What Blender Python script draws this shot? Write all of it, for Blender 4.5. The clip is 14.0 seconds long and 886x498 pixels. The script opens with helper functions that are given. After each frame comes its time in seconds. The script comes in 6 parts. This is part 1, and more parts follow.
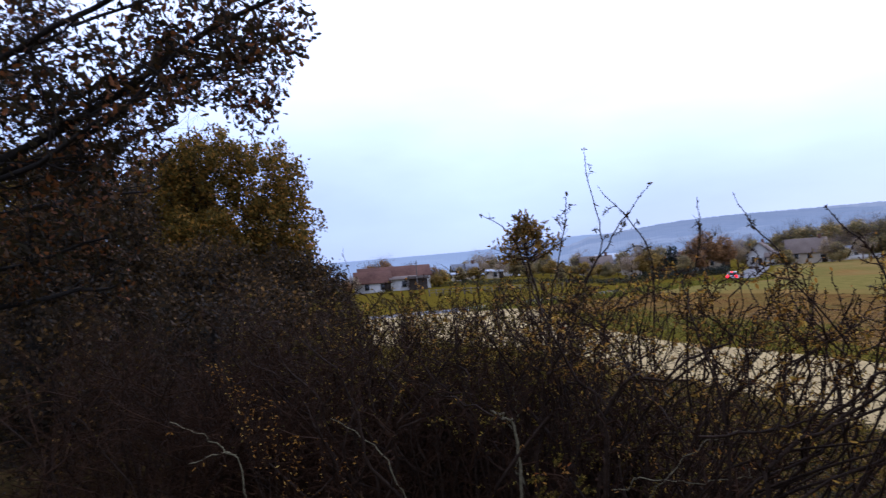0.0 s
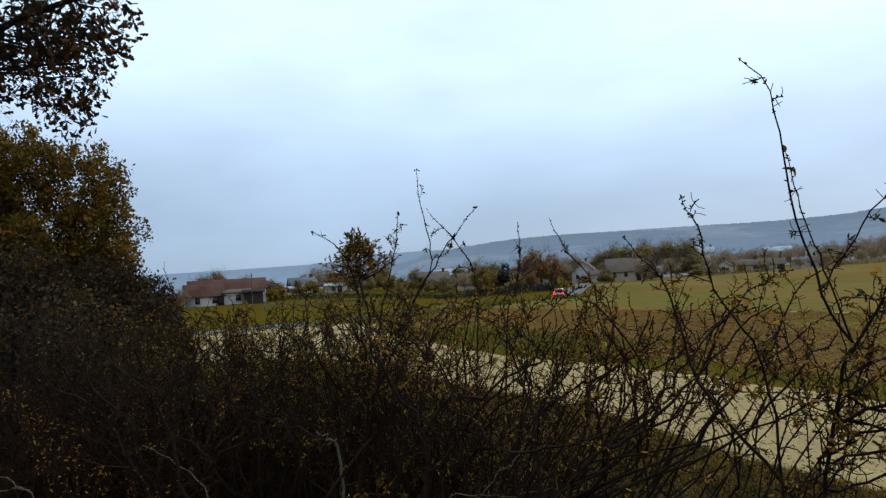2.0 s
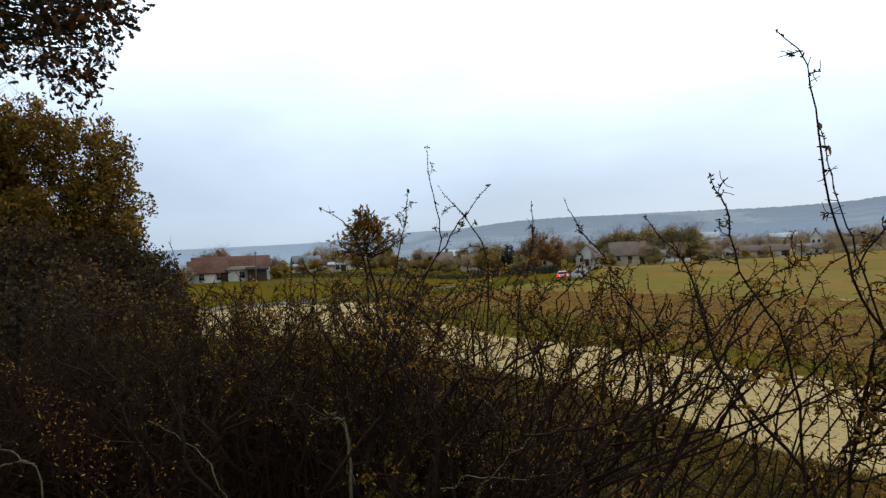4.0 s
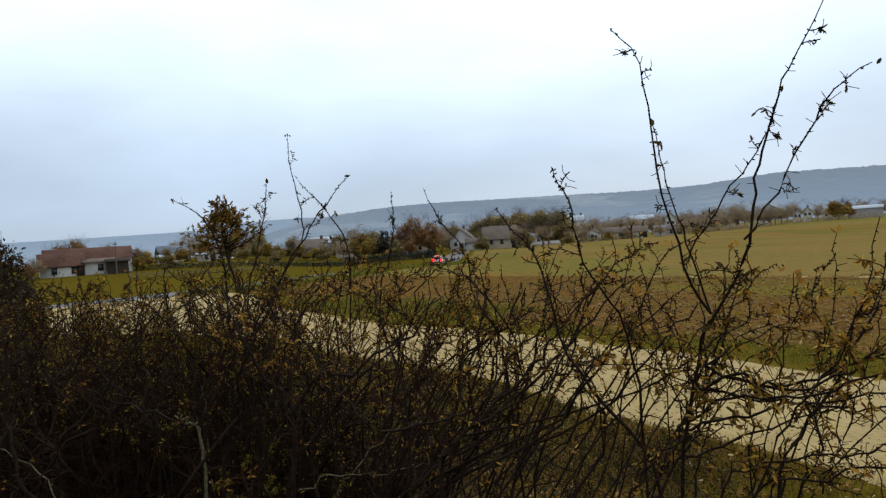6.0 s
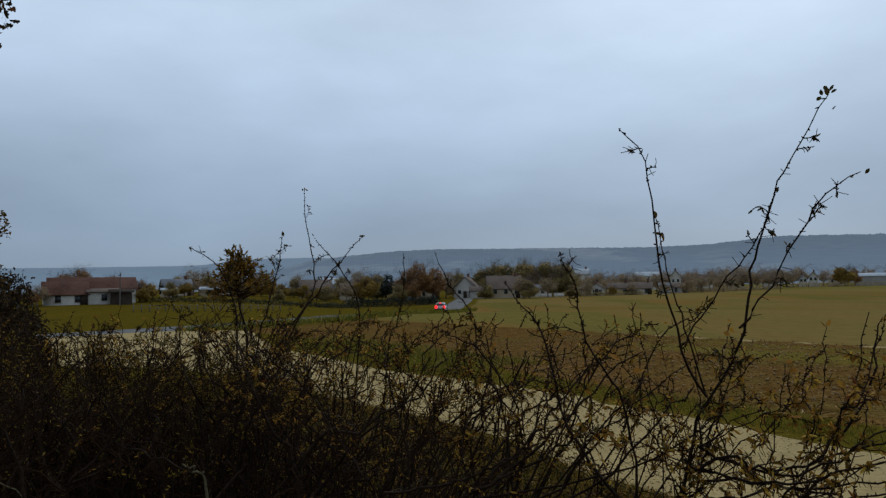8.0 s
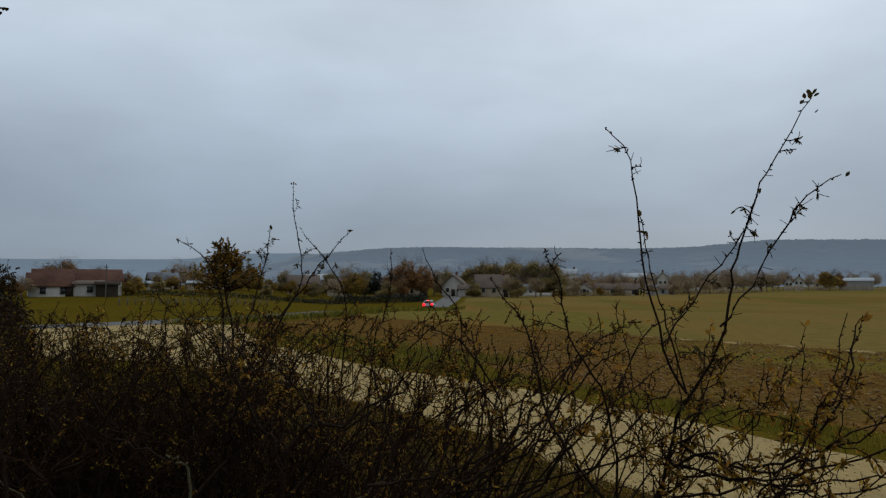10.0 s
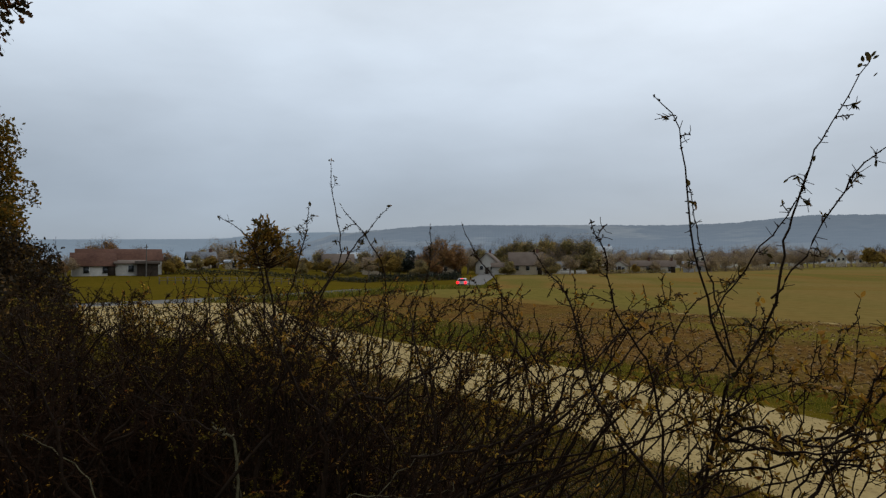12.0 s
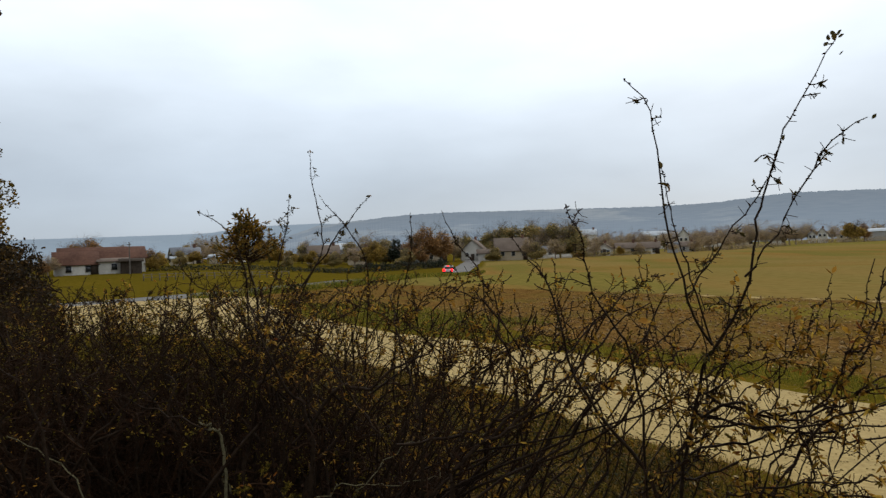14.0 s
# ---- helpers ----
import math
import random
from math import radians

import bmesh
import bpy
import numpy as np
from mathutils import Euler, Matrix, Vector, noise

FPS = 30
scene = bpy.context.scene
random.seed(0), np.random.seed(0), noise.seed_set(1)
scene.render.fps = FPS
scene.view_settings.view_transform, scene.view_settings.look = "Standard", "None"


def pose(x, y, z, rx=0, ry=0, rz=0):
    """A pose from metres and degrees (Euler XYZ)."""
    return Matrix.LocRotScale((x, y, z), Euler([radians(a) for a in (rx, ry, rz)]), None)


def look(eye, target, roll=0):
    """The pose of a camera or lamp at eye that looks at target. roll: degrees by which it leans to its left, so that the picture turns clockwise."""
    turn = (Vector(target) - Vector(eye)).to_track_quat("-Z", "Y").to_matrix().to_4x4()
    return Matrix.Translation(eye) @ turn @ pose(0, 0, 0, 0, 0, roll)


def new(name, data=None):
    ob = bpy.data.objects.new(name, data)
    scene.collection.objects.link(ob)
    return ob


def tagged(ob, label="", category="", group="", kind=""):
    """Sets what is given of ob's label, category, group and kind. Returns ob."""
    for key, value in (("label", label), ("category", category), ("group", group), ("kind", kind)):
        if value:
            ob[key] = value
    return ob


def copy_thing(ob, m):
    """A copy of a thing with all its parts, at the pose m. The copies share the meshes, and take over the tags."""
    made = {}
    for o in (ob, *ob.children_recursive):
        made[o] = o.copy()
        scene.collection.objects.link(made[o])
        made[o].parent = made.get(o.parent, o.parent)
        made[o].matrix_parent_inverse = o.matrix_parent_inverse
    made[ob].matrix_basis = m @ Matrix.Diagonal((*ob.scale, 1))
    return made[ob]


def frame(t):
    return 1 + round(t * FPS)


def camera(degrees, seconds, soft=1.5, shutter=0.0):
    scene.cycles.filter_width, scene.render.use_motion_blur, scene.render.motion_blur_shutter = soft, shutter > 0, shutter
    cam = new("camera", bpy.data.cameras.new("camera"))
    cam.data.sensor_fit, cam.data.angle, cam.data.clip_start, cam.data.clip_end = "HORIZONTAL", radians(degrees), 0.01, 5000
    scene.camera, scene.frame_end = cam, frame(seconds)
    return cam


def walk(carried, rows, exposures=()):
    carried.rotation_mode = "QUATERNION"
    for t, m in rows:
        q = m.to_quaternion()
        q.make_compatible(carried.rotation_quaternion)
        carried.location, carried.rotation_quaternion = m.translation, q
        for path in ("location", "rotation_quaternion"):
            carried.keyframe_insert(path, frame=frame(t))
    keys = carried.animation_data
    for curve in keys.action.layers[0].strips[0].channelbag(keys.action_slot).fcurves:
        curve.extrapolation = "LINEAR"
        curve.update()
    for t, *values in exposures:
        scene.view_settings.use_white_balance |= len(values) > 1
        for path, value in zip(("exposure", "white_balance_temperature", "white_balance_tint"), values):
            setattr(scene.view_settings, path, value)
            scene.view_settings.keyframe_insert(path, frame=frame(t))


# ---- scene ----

# ================= camera and walk =================
cam = camera(62.9, 14.0, soft=1.3, shutter=0.4)
PATH = [
    (0.0, -0.048, 0.026, 2.225, 21.34, 2.48, 4.24), (0.5, -0.039, 0.036, 2.237, 17.71, 1.79, 4.32),
    (1.0, -0.035, 0.035, 2.246, 15.11, 2.24, 3.99), (1.5, -0.017, 0.025, 2.248, 11.37, 3.17, 3.48),
    (2.0, -0.002, 0.026, 2.242, 8.64, 2.74, 3.63), (2.5, -0.005, 0.037, 2.239, 9.23, 2.20, 3.15),
    (2.7, -0.027, 0.044, 2.236, 9.97, 2.19, 2.82), (4.8, -0.042, 0.098, 2.238, 5.60, 0.69, 1.97),
    (5.0, -0.029, 0.105, 2.239, 3.75, 0.81, 2.12), (5.5, 0.005, 0.112, 2.243, 0.51, 0.64, 2.91),
    (6.0, 0.018, 0.115, 2.256, -0.90, -0.45, 3.83), (6.5, 0.023, 0.098, 2.279, -0.24, 1.60, 5.01),
    (7.0, 0.008, 0.056, 2.306, 0.61, 1.48, 4.09), (7.5, -0.001, 0.019, 2.325, 2.04, 1.77, 4.94),
    (8.0, -0.000, 0.013, 2.321, -0.60, 3.25, 0.99), (10.5, 0.006, -0.002, 2.306, -1.52, 2.90, 0.00),
    (11.0, -0.008, 0.010, 2.299, 0.07, 2.06, -0.66), (11.5, -0.010, 0.016, 2.299, 0.47, 1.69, -0.21),
    (12.0, -0.019, 0.010, 2.299, 1.12, 1.35, 0.28), (12.5, -0.019, 0.019, 2.302, 1.33, 0.96, 1.08),
    (13.0, -0.016, -0.007, 2.303, 1.29, 0.98, 1.54), (13.5, -0.011, -0.008, 2.303, 1.31, 0.66, 1.80),
    (14.0, 0.000, 0.000, 2.300, 0.00, 0.37, 2.06),
]
EXPOSURE = [
    (0.0, 0.72, 5150, 28), (0.5, 0.64, 5250, 21), (1.0, 0.70, 5750, 18), (1.5, 0.22, 5800, 12), (2.0, 0.2, 5600, 7), (2.5, 0.33, 5750, 10), (5.0, 0.55, 6250, 9), (5.5, 0.45, 5850, 7), (6.0, 0.43, 6100, 9), (6.5, 0.13, 5650, 5),
    (7.5, -0.22, 5550, 6), (8.0, -0.45, 5700, 7), (10.5, -0.5, 6250, 9), (11.5, -0.36, 6350, 10), (12.5, 0.1, 6550, 10), (13.0, 0.32, 6650, 10), (14.0, 0.32, 6650, 10),
]
walk(cam, [(t, pose(x, y, z, 90 + pitch, roll, yaw)) for t, x, y, z, yaw, pitch, roll in PATH], EXPOSURE)

# ================= sky and sun =================
SUN_EL, SUN_AZ = 32.0, 25.0
world = bpy.data.worlds.new("overcast_sky")
scene.world = world
world.use_nodes = True
wt = world.node_tree
wt.nodes.clear()


def wnode(kind, **inputs):
    n = wt.nodes.new(kind)
    for k, v in inputs.items():
        n.inputs[k].default_value = v
    return n


w_out = wnode("ShaderNodeOutputWorld")
w_bg = wnode("ShaderNodeBackground", Strength=1.0)
w_sky = wnode("ShaderNodeTexSky")
w_sky.sky_type, w_sky.sun_disc = "NISHITA", False
w_sky.sun_elevation, w_sky.sun_rotation = radians(SUN_EL), radians(SUN_AZ)
w_sky_dim = wnode("ShaderNodeVectorMath")
w_sky_dim.operation = "SCALE"
w_sky_dim.inputs["Scale"].default_value = 0.08
w_tc = wnode("ShaderNodeTexCoord")
w_sep = wnode("ShaderNodeSeparateXYZ")
w_ramp = wnode("ShaderNodeValToRGB")
el = w_ramp.color_ramp.elements
el[0].position, el[0].color = 0.0, (0.295, 0.35, 0.42, 1)
el[1].position, el[1].color = 0.62, (0.93, 0.97, 1.0, 1)
e = el.new(0.10)
e.color = (0.375, 0.44, 0.525, 1)
e = el.new(0.28)
e.color = (0.68, 0.765, 0.86, 1)
w_map = wnode("ShaderNodeMapping", Scale=(1.2, 1.2, 3.4))
w_noise = wnode("ShaderNodeTexNoise", Scale=2.2, Detail=6.0, Roughness=0.5)
w_mr = wnode("ShaderNodeMapRange")
w_mr.inputs["From Min"].default_value, w_mr.inputs["From Max"].default_value = 0.3, 0.72
w_mr.inputs["To Min"].default_value, w_mr.inputs["To Max"].default_value = 0.86, 1.12
w_cloud = wnode("ShaderNodeVectorMath")
w_cloud.operation = "SCALE"
w_mix = wnode("ShaderNodeMix")
w_mix.data_type = "RGBA"
w_mix.inputs["Factor"].default_value = 0.9
wl = wt.links.new
w_dot = wnode("ShaderNodeVectorMath")
w_dot.operation = "DOT_PRODUCT"
w_dot.inputs[1].default_value = (math.sin(radians(SUN_AZ)) * 0.85, math.cos(radians(SUN_AZ)) * 0.85, 0.53)
w_side = wnode("ShaderNodeMapRange")
w_side.interpolation_type = "SMOOTHSTEP"
w_side.inputs["From Min"].default_value, w_side.inputs["From Max"].default_value = -0.7, 1.0
w_side.inputs["To Min"].default_value, w_side.inputs["To Max"].default_value = 0.5, 1.2
w_lit = wnode("ShaderNodeMath")
w_lit.operation = "MULTIPLY"
wl(w_tc.outputs["Generated"], w_dot.inputs[0])
wl(w_dot.outputs["Value"], w_side.inputs[0])
wl(w_side.outputs[0], w_lit.inputs[0])
wl(w_mr.outputs[0], w_lit.inputs[1])
wl(w_tc.outputs["Generated"], w_sep.inputs[0])
wl(w_sep.outputs["Z"], w_ramp.inputs[0])
wl(w_tc.outputs["Generated"], w_map.inputs[0])
wl(w_map.outputs[0], w_noise.inputs["Vector"])
wl(w_noise.outputs[0], w_mr.inputs[0])
wl(w_ramp.outputs[0], w_cloud.inputs[0])
wl(w_lit.outputs[0], w_cloud.inputs["Scale"])
wl(w_sky.outputs[0], w_sky_dim.inputs[0])
wl(w_sky_dim.outputs[0], w_mix.inputs["A"])
wl(w_cloud.outputs[0], w_mix.inputs["B"])
wl(w_mix.outputs["Result"], w_bg.inputs["Color"])
wl(w_bg.outputs[0], w_out.inputs[0])

sun = new("sun", bpy.data.lights.new("sun", "SUN"))
sun.data.energy, sun.data.angle, sun.data.color = 0.5, radians(40), (1.0, 0.96, 0.9)
sun.matrix_world = look((0, 0, 50), Vector((0, 0, 50)) - Vector((math.sin(radians(SUN_AZ)) * math.cos(radians(SUN_EL)), math.cos(radians(SUN_AZ)) * math.cos(radians(SUN_EL)), math.sin(radians(SUN_EL)))))


# ================= materials =================
def blank(name):
    m = bpy.data.materials.new(name)
    m.use_nodes = True
    nt = m.node_tree
    nt.nodes.clear()
    return m, nt, nt.nodes.new, nt.links.new


def ramp_of(add, stops):
    r = add("ShaderNodeValToRGB")
    el = r.color_ramp.elements
    for i, (p, c) in enumerate(stops):
        e = el[i] if i < 2 else el.new(p)
        e.position, e.color = p, (*c, 1)
    return r


def surface(name, stops, fine=8.0, coarse=0.8, rough=0.85, bump=0.3, mix=0.5, metal=0.0, stretch=(1, 1, 1), spec=0.08):
    """Two scales of noise through a colour ramp, with bump from the fine one."""
    m, nt, add, link = blank(name)
    out, bsdf = add("ShaderNodeOutputMaterial"), add("ShaderNodeBsdfPrincipled")
    tc, mp = add("ShaderNodeTexCoord"), add("ShaderNodeMapping")
    mp.inputs["Scale"].default_value = stretch
    link(tc.outputs["Object"], mp.inputs[0])
    a, b = add("ShaderNodeTexNoise"), add("ShaderNodeTexNoise")
    a.inputs["Scale"].default_value, a.inputs["Detail"].default_value = fine, 5
    b.inputs["Scale"].default_value, b.inputs["Detail"].default_value = coarse, 4
    mx = add("ShaderNodeMix")
    mx.inputs["Factor"].default_value = mix
    link(mp.outputs[0], a.inputs["Vector"])
    link(mp.outputs[0], b.inputs["Vector"])
    link(a.outputs[0], mx.inputs["A"])
    link(b.outputs[0], mx.inputs["B"])
    r = ramp_of(add, stops)
    link(mx.outputs[0], r.inputs[0])
    bp = add("ShaderNodeBump")
    bp.inputs["Strength"].default_value, bp.inputs["Distance"].default_value = bump, 0.02
    link(a.outputs[0], bp.inputs["Height"])
    link(r.outputs[0], bsdf.inputs["Base Color"])
    link(bp.outputs[0], bsdf.inputs["Normal"])
    bsdf.inputs["Roughness"].default_value, bsdf.inputs["Metallic"].default_value = rough, metal
    bsdf.inputs["Specular IOR Level"].default_value = spec
    link(bsdf.outputs[0], out.inputs[0])
    return m


def foliage(name, stops, translucent=0.35):
    """Leaves: a colour for each leaf, some light through it."""
    m, nt, add, link = blank(name)
    out = add("ShaderNodeOutputMaterial")
    geo, oi = add("ShaderNodeNewGeometry"), add("ShaderNodeObjectInfo")
    sh = add("ShaderNodeMath")
    sh.operation = "MULTIPLY_ADD"
    sh.inputs[1].default_value, sh.inputs[2].default_value = 0.16, -0.08
    link(oi.outputs["Random"], sh.inputs[0])
    sm = add("ShaderNodeMath")
    link(geo.outputs["Random Per Island"], sm.inputs[0])
    link(sh.outputs[0], sm.inputs[1])
    r = ramp_of(add, stops)
    link(sm.outputs[0], r.inputs[0])
    tc, nz, mul = add("ShaderNodeTexCoord"), add("ShaderNodeTexNoise"), add("ShaderNodeVectorMath")
    nz.inputs["Scale"].default_value = 2.0
    link(tc.outputs["Object"], nz.inputs["Vector"])
    mr = add("ShaderNodeMapRange")
    mr.inputs["From Min"].default_value, mr.inputs["From Max"].default_value = 0.3, 0.7
    mr.inputs["To Min"].default_value, mr.inputs["To Max"].default_value = 0.7, 1.25
    link(nz.outputs[0], mr.inputs[0])
    mul.operation = "SCALE"
    link(r.outputs[0], mul.inputs[0])
    link(mr.outputs[0], mul.inputs["Scale"])
    d, t, mx = add("ShaderNodeBsdfPrincipled"), add("ShaderNodeBsdfTranslucent"), add("ShaderNodeMixShader")
    d.inputs["Roughness"].default_value = 0.6
    d.inputs["Specular IOR Level"].default_value = 0.1
    link(mul.outputs[0], d.inputs["Base Color"])
    link(mul.outputs[0], t.inputs["Color"])
    mx.inputs[0].default_value = translucent
    link(d.outputs[0], mx.inputs[1])
    link(t.outputs[0], mx.inputs[2])
    link(mx.outputs[0], out.inputs[0])
    return m


def distant(name, wood, field, haze, share):
    """Far hills: woods and fields, with the haze of distance painted in as blue emission."""
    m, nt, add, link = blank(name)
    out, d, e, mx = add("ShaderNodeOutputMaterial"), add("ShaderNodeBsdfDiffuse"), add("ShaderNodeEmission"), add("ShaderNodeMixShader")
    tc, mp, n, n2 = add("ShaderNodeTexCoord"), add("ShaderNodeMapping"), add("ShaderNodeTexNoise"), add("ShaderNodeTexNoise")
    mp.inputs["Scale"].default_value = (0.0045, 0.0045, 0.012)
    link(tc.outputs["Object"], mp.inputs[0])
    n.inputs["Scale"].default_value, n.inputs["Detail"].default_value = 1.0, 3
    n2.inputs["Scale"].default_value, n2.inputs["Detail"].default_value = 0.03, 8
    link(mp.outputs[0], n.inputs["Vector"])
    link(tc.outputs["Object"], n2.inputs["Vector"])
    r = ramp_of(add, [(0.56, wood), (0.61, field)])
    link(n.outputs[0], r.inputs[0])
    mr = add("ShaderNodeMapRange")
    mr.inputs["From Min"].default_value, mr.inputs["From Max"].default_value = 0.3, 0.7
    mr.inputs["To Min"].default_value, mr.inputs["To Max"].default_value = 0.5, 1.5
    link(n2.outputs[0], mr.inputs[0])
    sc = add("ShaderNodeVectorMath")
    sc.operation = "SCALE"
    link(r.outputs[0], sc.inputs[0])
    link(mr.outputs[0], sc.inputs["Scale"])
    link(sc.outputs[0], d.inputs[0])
    e.inputs["Color"].default_value, e.inputs["Strength"].default_value = (*haze, 1), 1.0
    # The emitted haze is stronger towards the foot of the hill.
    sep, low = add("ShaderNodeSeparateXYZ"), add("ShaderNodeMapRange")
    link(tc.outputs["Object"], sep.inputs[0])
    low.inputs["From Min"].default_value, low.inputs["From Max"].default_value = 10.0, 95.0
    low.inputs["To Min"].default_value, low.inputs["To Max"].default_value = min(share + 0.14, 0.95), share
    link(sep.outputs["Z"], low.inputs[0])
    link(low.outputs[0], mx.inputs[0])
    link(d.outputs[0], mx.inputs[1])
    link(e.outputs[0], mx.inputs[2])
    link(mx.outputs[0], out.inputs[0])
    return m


M_BARK = surface("hawthorn_bark", [(0.3, (0.0095, 0.0060, 0.0040)), (0.7, (0.041, 0.025, 0.0145))], 60, 9, 0.7, 0.5, spec=0.06)
M_TWIG = surface("twig_bark", [(0.3, (0.012, 0.0064, 0.0035)), (0.7, (0.050, 0.024, 0.011))], 40, 6, 0.7, 0.2, spec=0.05)
M_PALE = surface("lichen_bark", [(0.3, (0.075, 0.064, 0.035)), (0.7, (0.235, 0.205, 0.115))], 70, 14, 0.95, 0.5)
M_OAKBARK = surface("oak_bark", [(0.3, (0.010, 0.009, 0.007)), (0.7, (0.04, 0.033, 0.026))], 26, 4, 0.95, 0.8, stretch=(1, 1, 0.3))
M_LEAF = foliage("thorn_leaf", [(0.0, (0.10, 0.078, 0.013)), (0.25, (0.21, 0.120, 0.018)), (0.55, (0.36, 0.165, 0.025)), (0.75, (0.50, 0.285, 0.038)), (0.9, (0.68, 0.44, 0.062)), (1.0, (0.20, 0.060, 0.014))], 0.36)
M_OLIVELEAF = foliage("olive_thorn_leaf", [(0.0, (0.05, 0.044, 0.009)), (0.4, (0.12, 0.092, 0.014)), (0.75, (0.24, 0.165, 0.022)), (0.9, (0.42, 0.29, 0.04)), (1.0, (0.26, 0.10, 0.018))], 0.42)
# Darkened copy of the thorn leaf for shoots silhouetted against the sky.
M_DARKLEAF = foliage("dark_thorn_leaf", [(0.0, (0.03, 0.028, 0.009)), (0.5, (0.07, 0.055, 0.013)), (0.85, (0.14, 0.085, 0.018)), (1.0, (0.28, 0.13, 0.022))], 0.25)
M_GOLD = foliage("golden_leaf", [(0.0, (0.11, 0.05, 0.011)), (0.4, (0.24, 0.105, 0.016)), (0.75, (0.40, 0.20, 0.026)), (0.92, (0.60, 0.42, 0.10)), (1.0, (0.24, 0.08, 0.015))], 0.45)
M_RUSSET = foliage("russet_leaf", [(0.0, (0.07, 0.055, 0.012)), (0.4, (0.17, 0.10, 0.018)), (0.75, (0.28, 0.14, 0.02)), (1.0, (0.40, 0.24, 0.03))], 0.5)
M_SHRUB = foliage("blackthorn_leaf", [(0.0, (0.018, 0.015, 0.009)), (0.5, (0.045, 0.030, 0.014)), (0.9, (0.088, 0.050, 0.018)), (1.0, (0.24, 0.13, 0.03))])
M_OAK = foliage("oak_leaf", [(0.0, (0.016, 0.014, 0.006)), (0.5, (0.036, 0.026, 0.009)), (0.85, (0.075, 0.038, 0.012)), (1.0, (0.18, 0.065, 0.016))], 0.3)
M_MAPLE = foliage("maple_leaf", [(0.0, (0.048, 0.039, 0.010)), (0.4, (0.12, 0.086, 0.016)), (0.75, (0.22, 0.137, 0.020)), (1.0, (0.37, 0.175, 0.024))], 0.5)
M_GRASS = foliage("grass_blade", [(0.0, (0.063, 0.07616, 0.00768)), (0.55, (0.1238, 0.1299, 0.01152)), (0.85, (0.2475, 0.2016, 0.024)), (1.0, (0.405, 0.2912, 0.048))], 0.3)
M_DRYGRASS = foliage("dry_grass", [(0.0, (0.05, 0.044, 0.007)), (0.4, (0.11, 0.08, 0.011)), (0.75, (0.19, 0.11, 0.018)), (1.0, (0.36, 0.22, 0.05))], 0.3)
M_WEED = foliage("weed_leaf", [(0.0, (0.016, 0.015, 0.006)), (0.45, (0.040, 0.038, 0.010)), (0.75, (0.075, 0.058, 0.013)), (0.92, (0.16, 0.09, 0.02)), (1.0, (0.36, 0.24, 0.04))], 0.25)
M_LITTER = foliage("fallen_leaf", [(0.0, (0.09, 0.04, 0.014)), (0.5, (0.22, 0.10, 0.03)), (0.85, (0.40, 0.23, 0.075)), (1.0, (0.66, 0.52, 0.30))], 0.1)
M_CLOD = surface("clod", [(0.3, (0.1215, 0.07765, 0.03234)), (0.7, (0.3443, 0.2218, 0.09555))], 30, 5, 0.95, 0.6)
M_GRAVEL = surface("pale_gravel", [(0.3, (0.2405, 0.1707, 0.0675)), (0.55, (0.3607, 0.263, 0.1075)), (0.75, (0.4591, 0.3415, 0.145))], 14, 0.9, 0.95, 0.9, 0.5)
M_ASPHALT = surface("worn_asphalt", [(0.3, (0.095, 0.091, 0.086)), (0.7, (0.16, 0.152, 0.14))], 30, 0.5, 0.8, 0.3, 0.6)


# ================= mesh tools =================
def mesh_of(name, verts, faces, material, smooth=False):
    """verts (n, 3); faces: a list of arrays, each (m, k) for faces with k corners."""
    me = bpy.data.meshes.new(name)
    verts = np.asarray(verts, dtype=np.float32)
    faces = [np.asarray(f, dtype=np.int32) for f in faces if len(f)]
    me.vertices.add(len(verts))
    me.vertices.foreach_set("co", verts.ravel())
    loops = np.concatenate([f.ravel() for f in faces])
    counts = np.concatenate([np.full(len(f), f.shape[1], dtype=np.int32) for f in faces])
    me.loops.add(len(loops))
    me.loops.foreach_set("vertex_index", loops)
    me.polygons.add(len(counts))
    me.polygons.foreach_set("loop_start", np.concatenate([[0], np.cumsum(counts)[:-1]]).astype(np.int32))
    me.polygons.foreach_set("loop_total", counts)
    if smooth:
        me.polygons.foreach_set("use_smooth", np.ones(len(counts), dtype=bool))
    me.update(calc_edges=True)
    me.validate()
    me.materials.append(material)
    return me


def part(name, me, parent, label="", kind=""):
    ob = new(name, me)
    ob.parent = parent
    return tagged(ob, label, kind=kind)


def thing(name, place, label, category, group="", kind=""):
    ob = new(name)
    ob.location = place
    return tagged(ob, label, category, group, kind)


def unit(v):
    return v / np.maximum(np.linalg.norm(v, axis=-1, keepdims=True), 1e-9)


def tubes(P, R, sides):
    """P (N, n, 3) and R (N, n): N tapered tubes. Returns verts and quads."""
    N, n, _ = P.shape
    T = unit(np.gradient(P, axis=1))
    ref = np.where(np.abs(T[..., 2:3]) > 0.9, np.array([1.0, 0, 0]), np.array([0, 0, 1.0]))
    U = unit(np.cross(T, ref))
    W = np.cross(T, U)
    a = np.arange(sides) * 2 * np.pi / sides
    ring = U[:, :, None, :] * np.cos(a)[:, None] + W[:, :, None, :] * np.sin(a)[:, None]
    V = (P[:, :, None, :] + ring * R[:, :, None, None]).reshape(-1, 3)
    idx = np.arange(N * n * sides).reshape(N, n, sides)
    lo, hi = idx[:, :-1], idx[:, 1:]
    F = np.stack([lo, np.roll(lo, -1, 2), np.roll(hi, -1, 2), hi], -1).reshape(-1, 4)
    return V, F


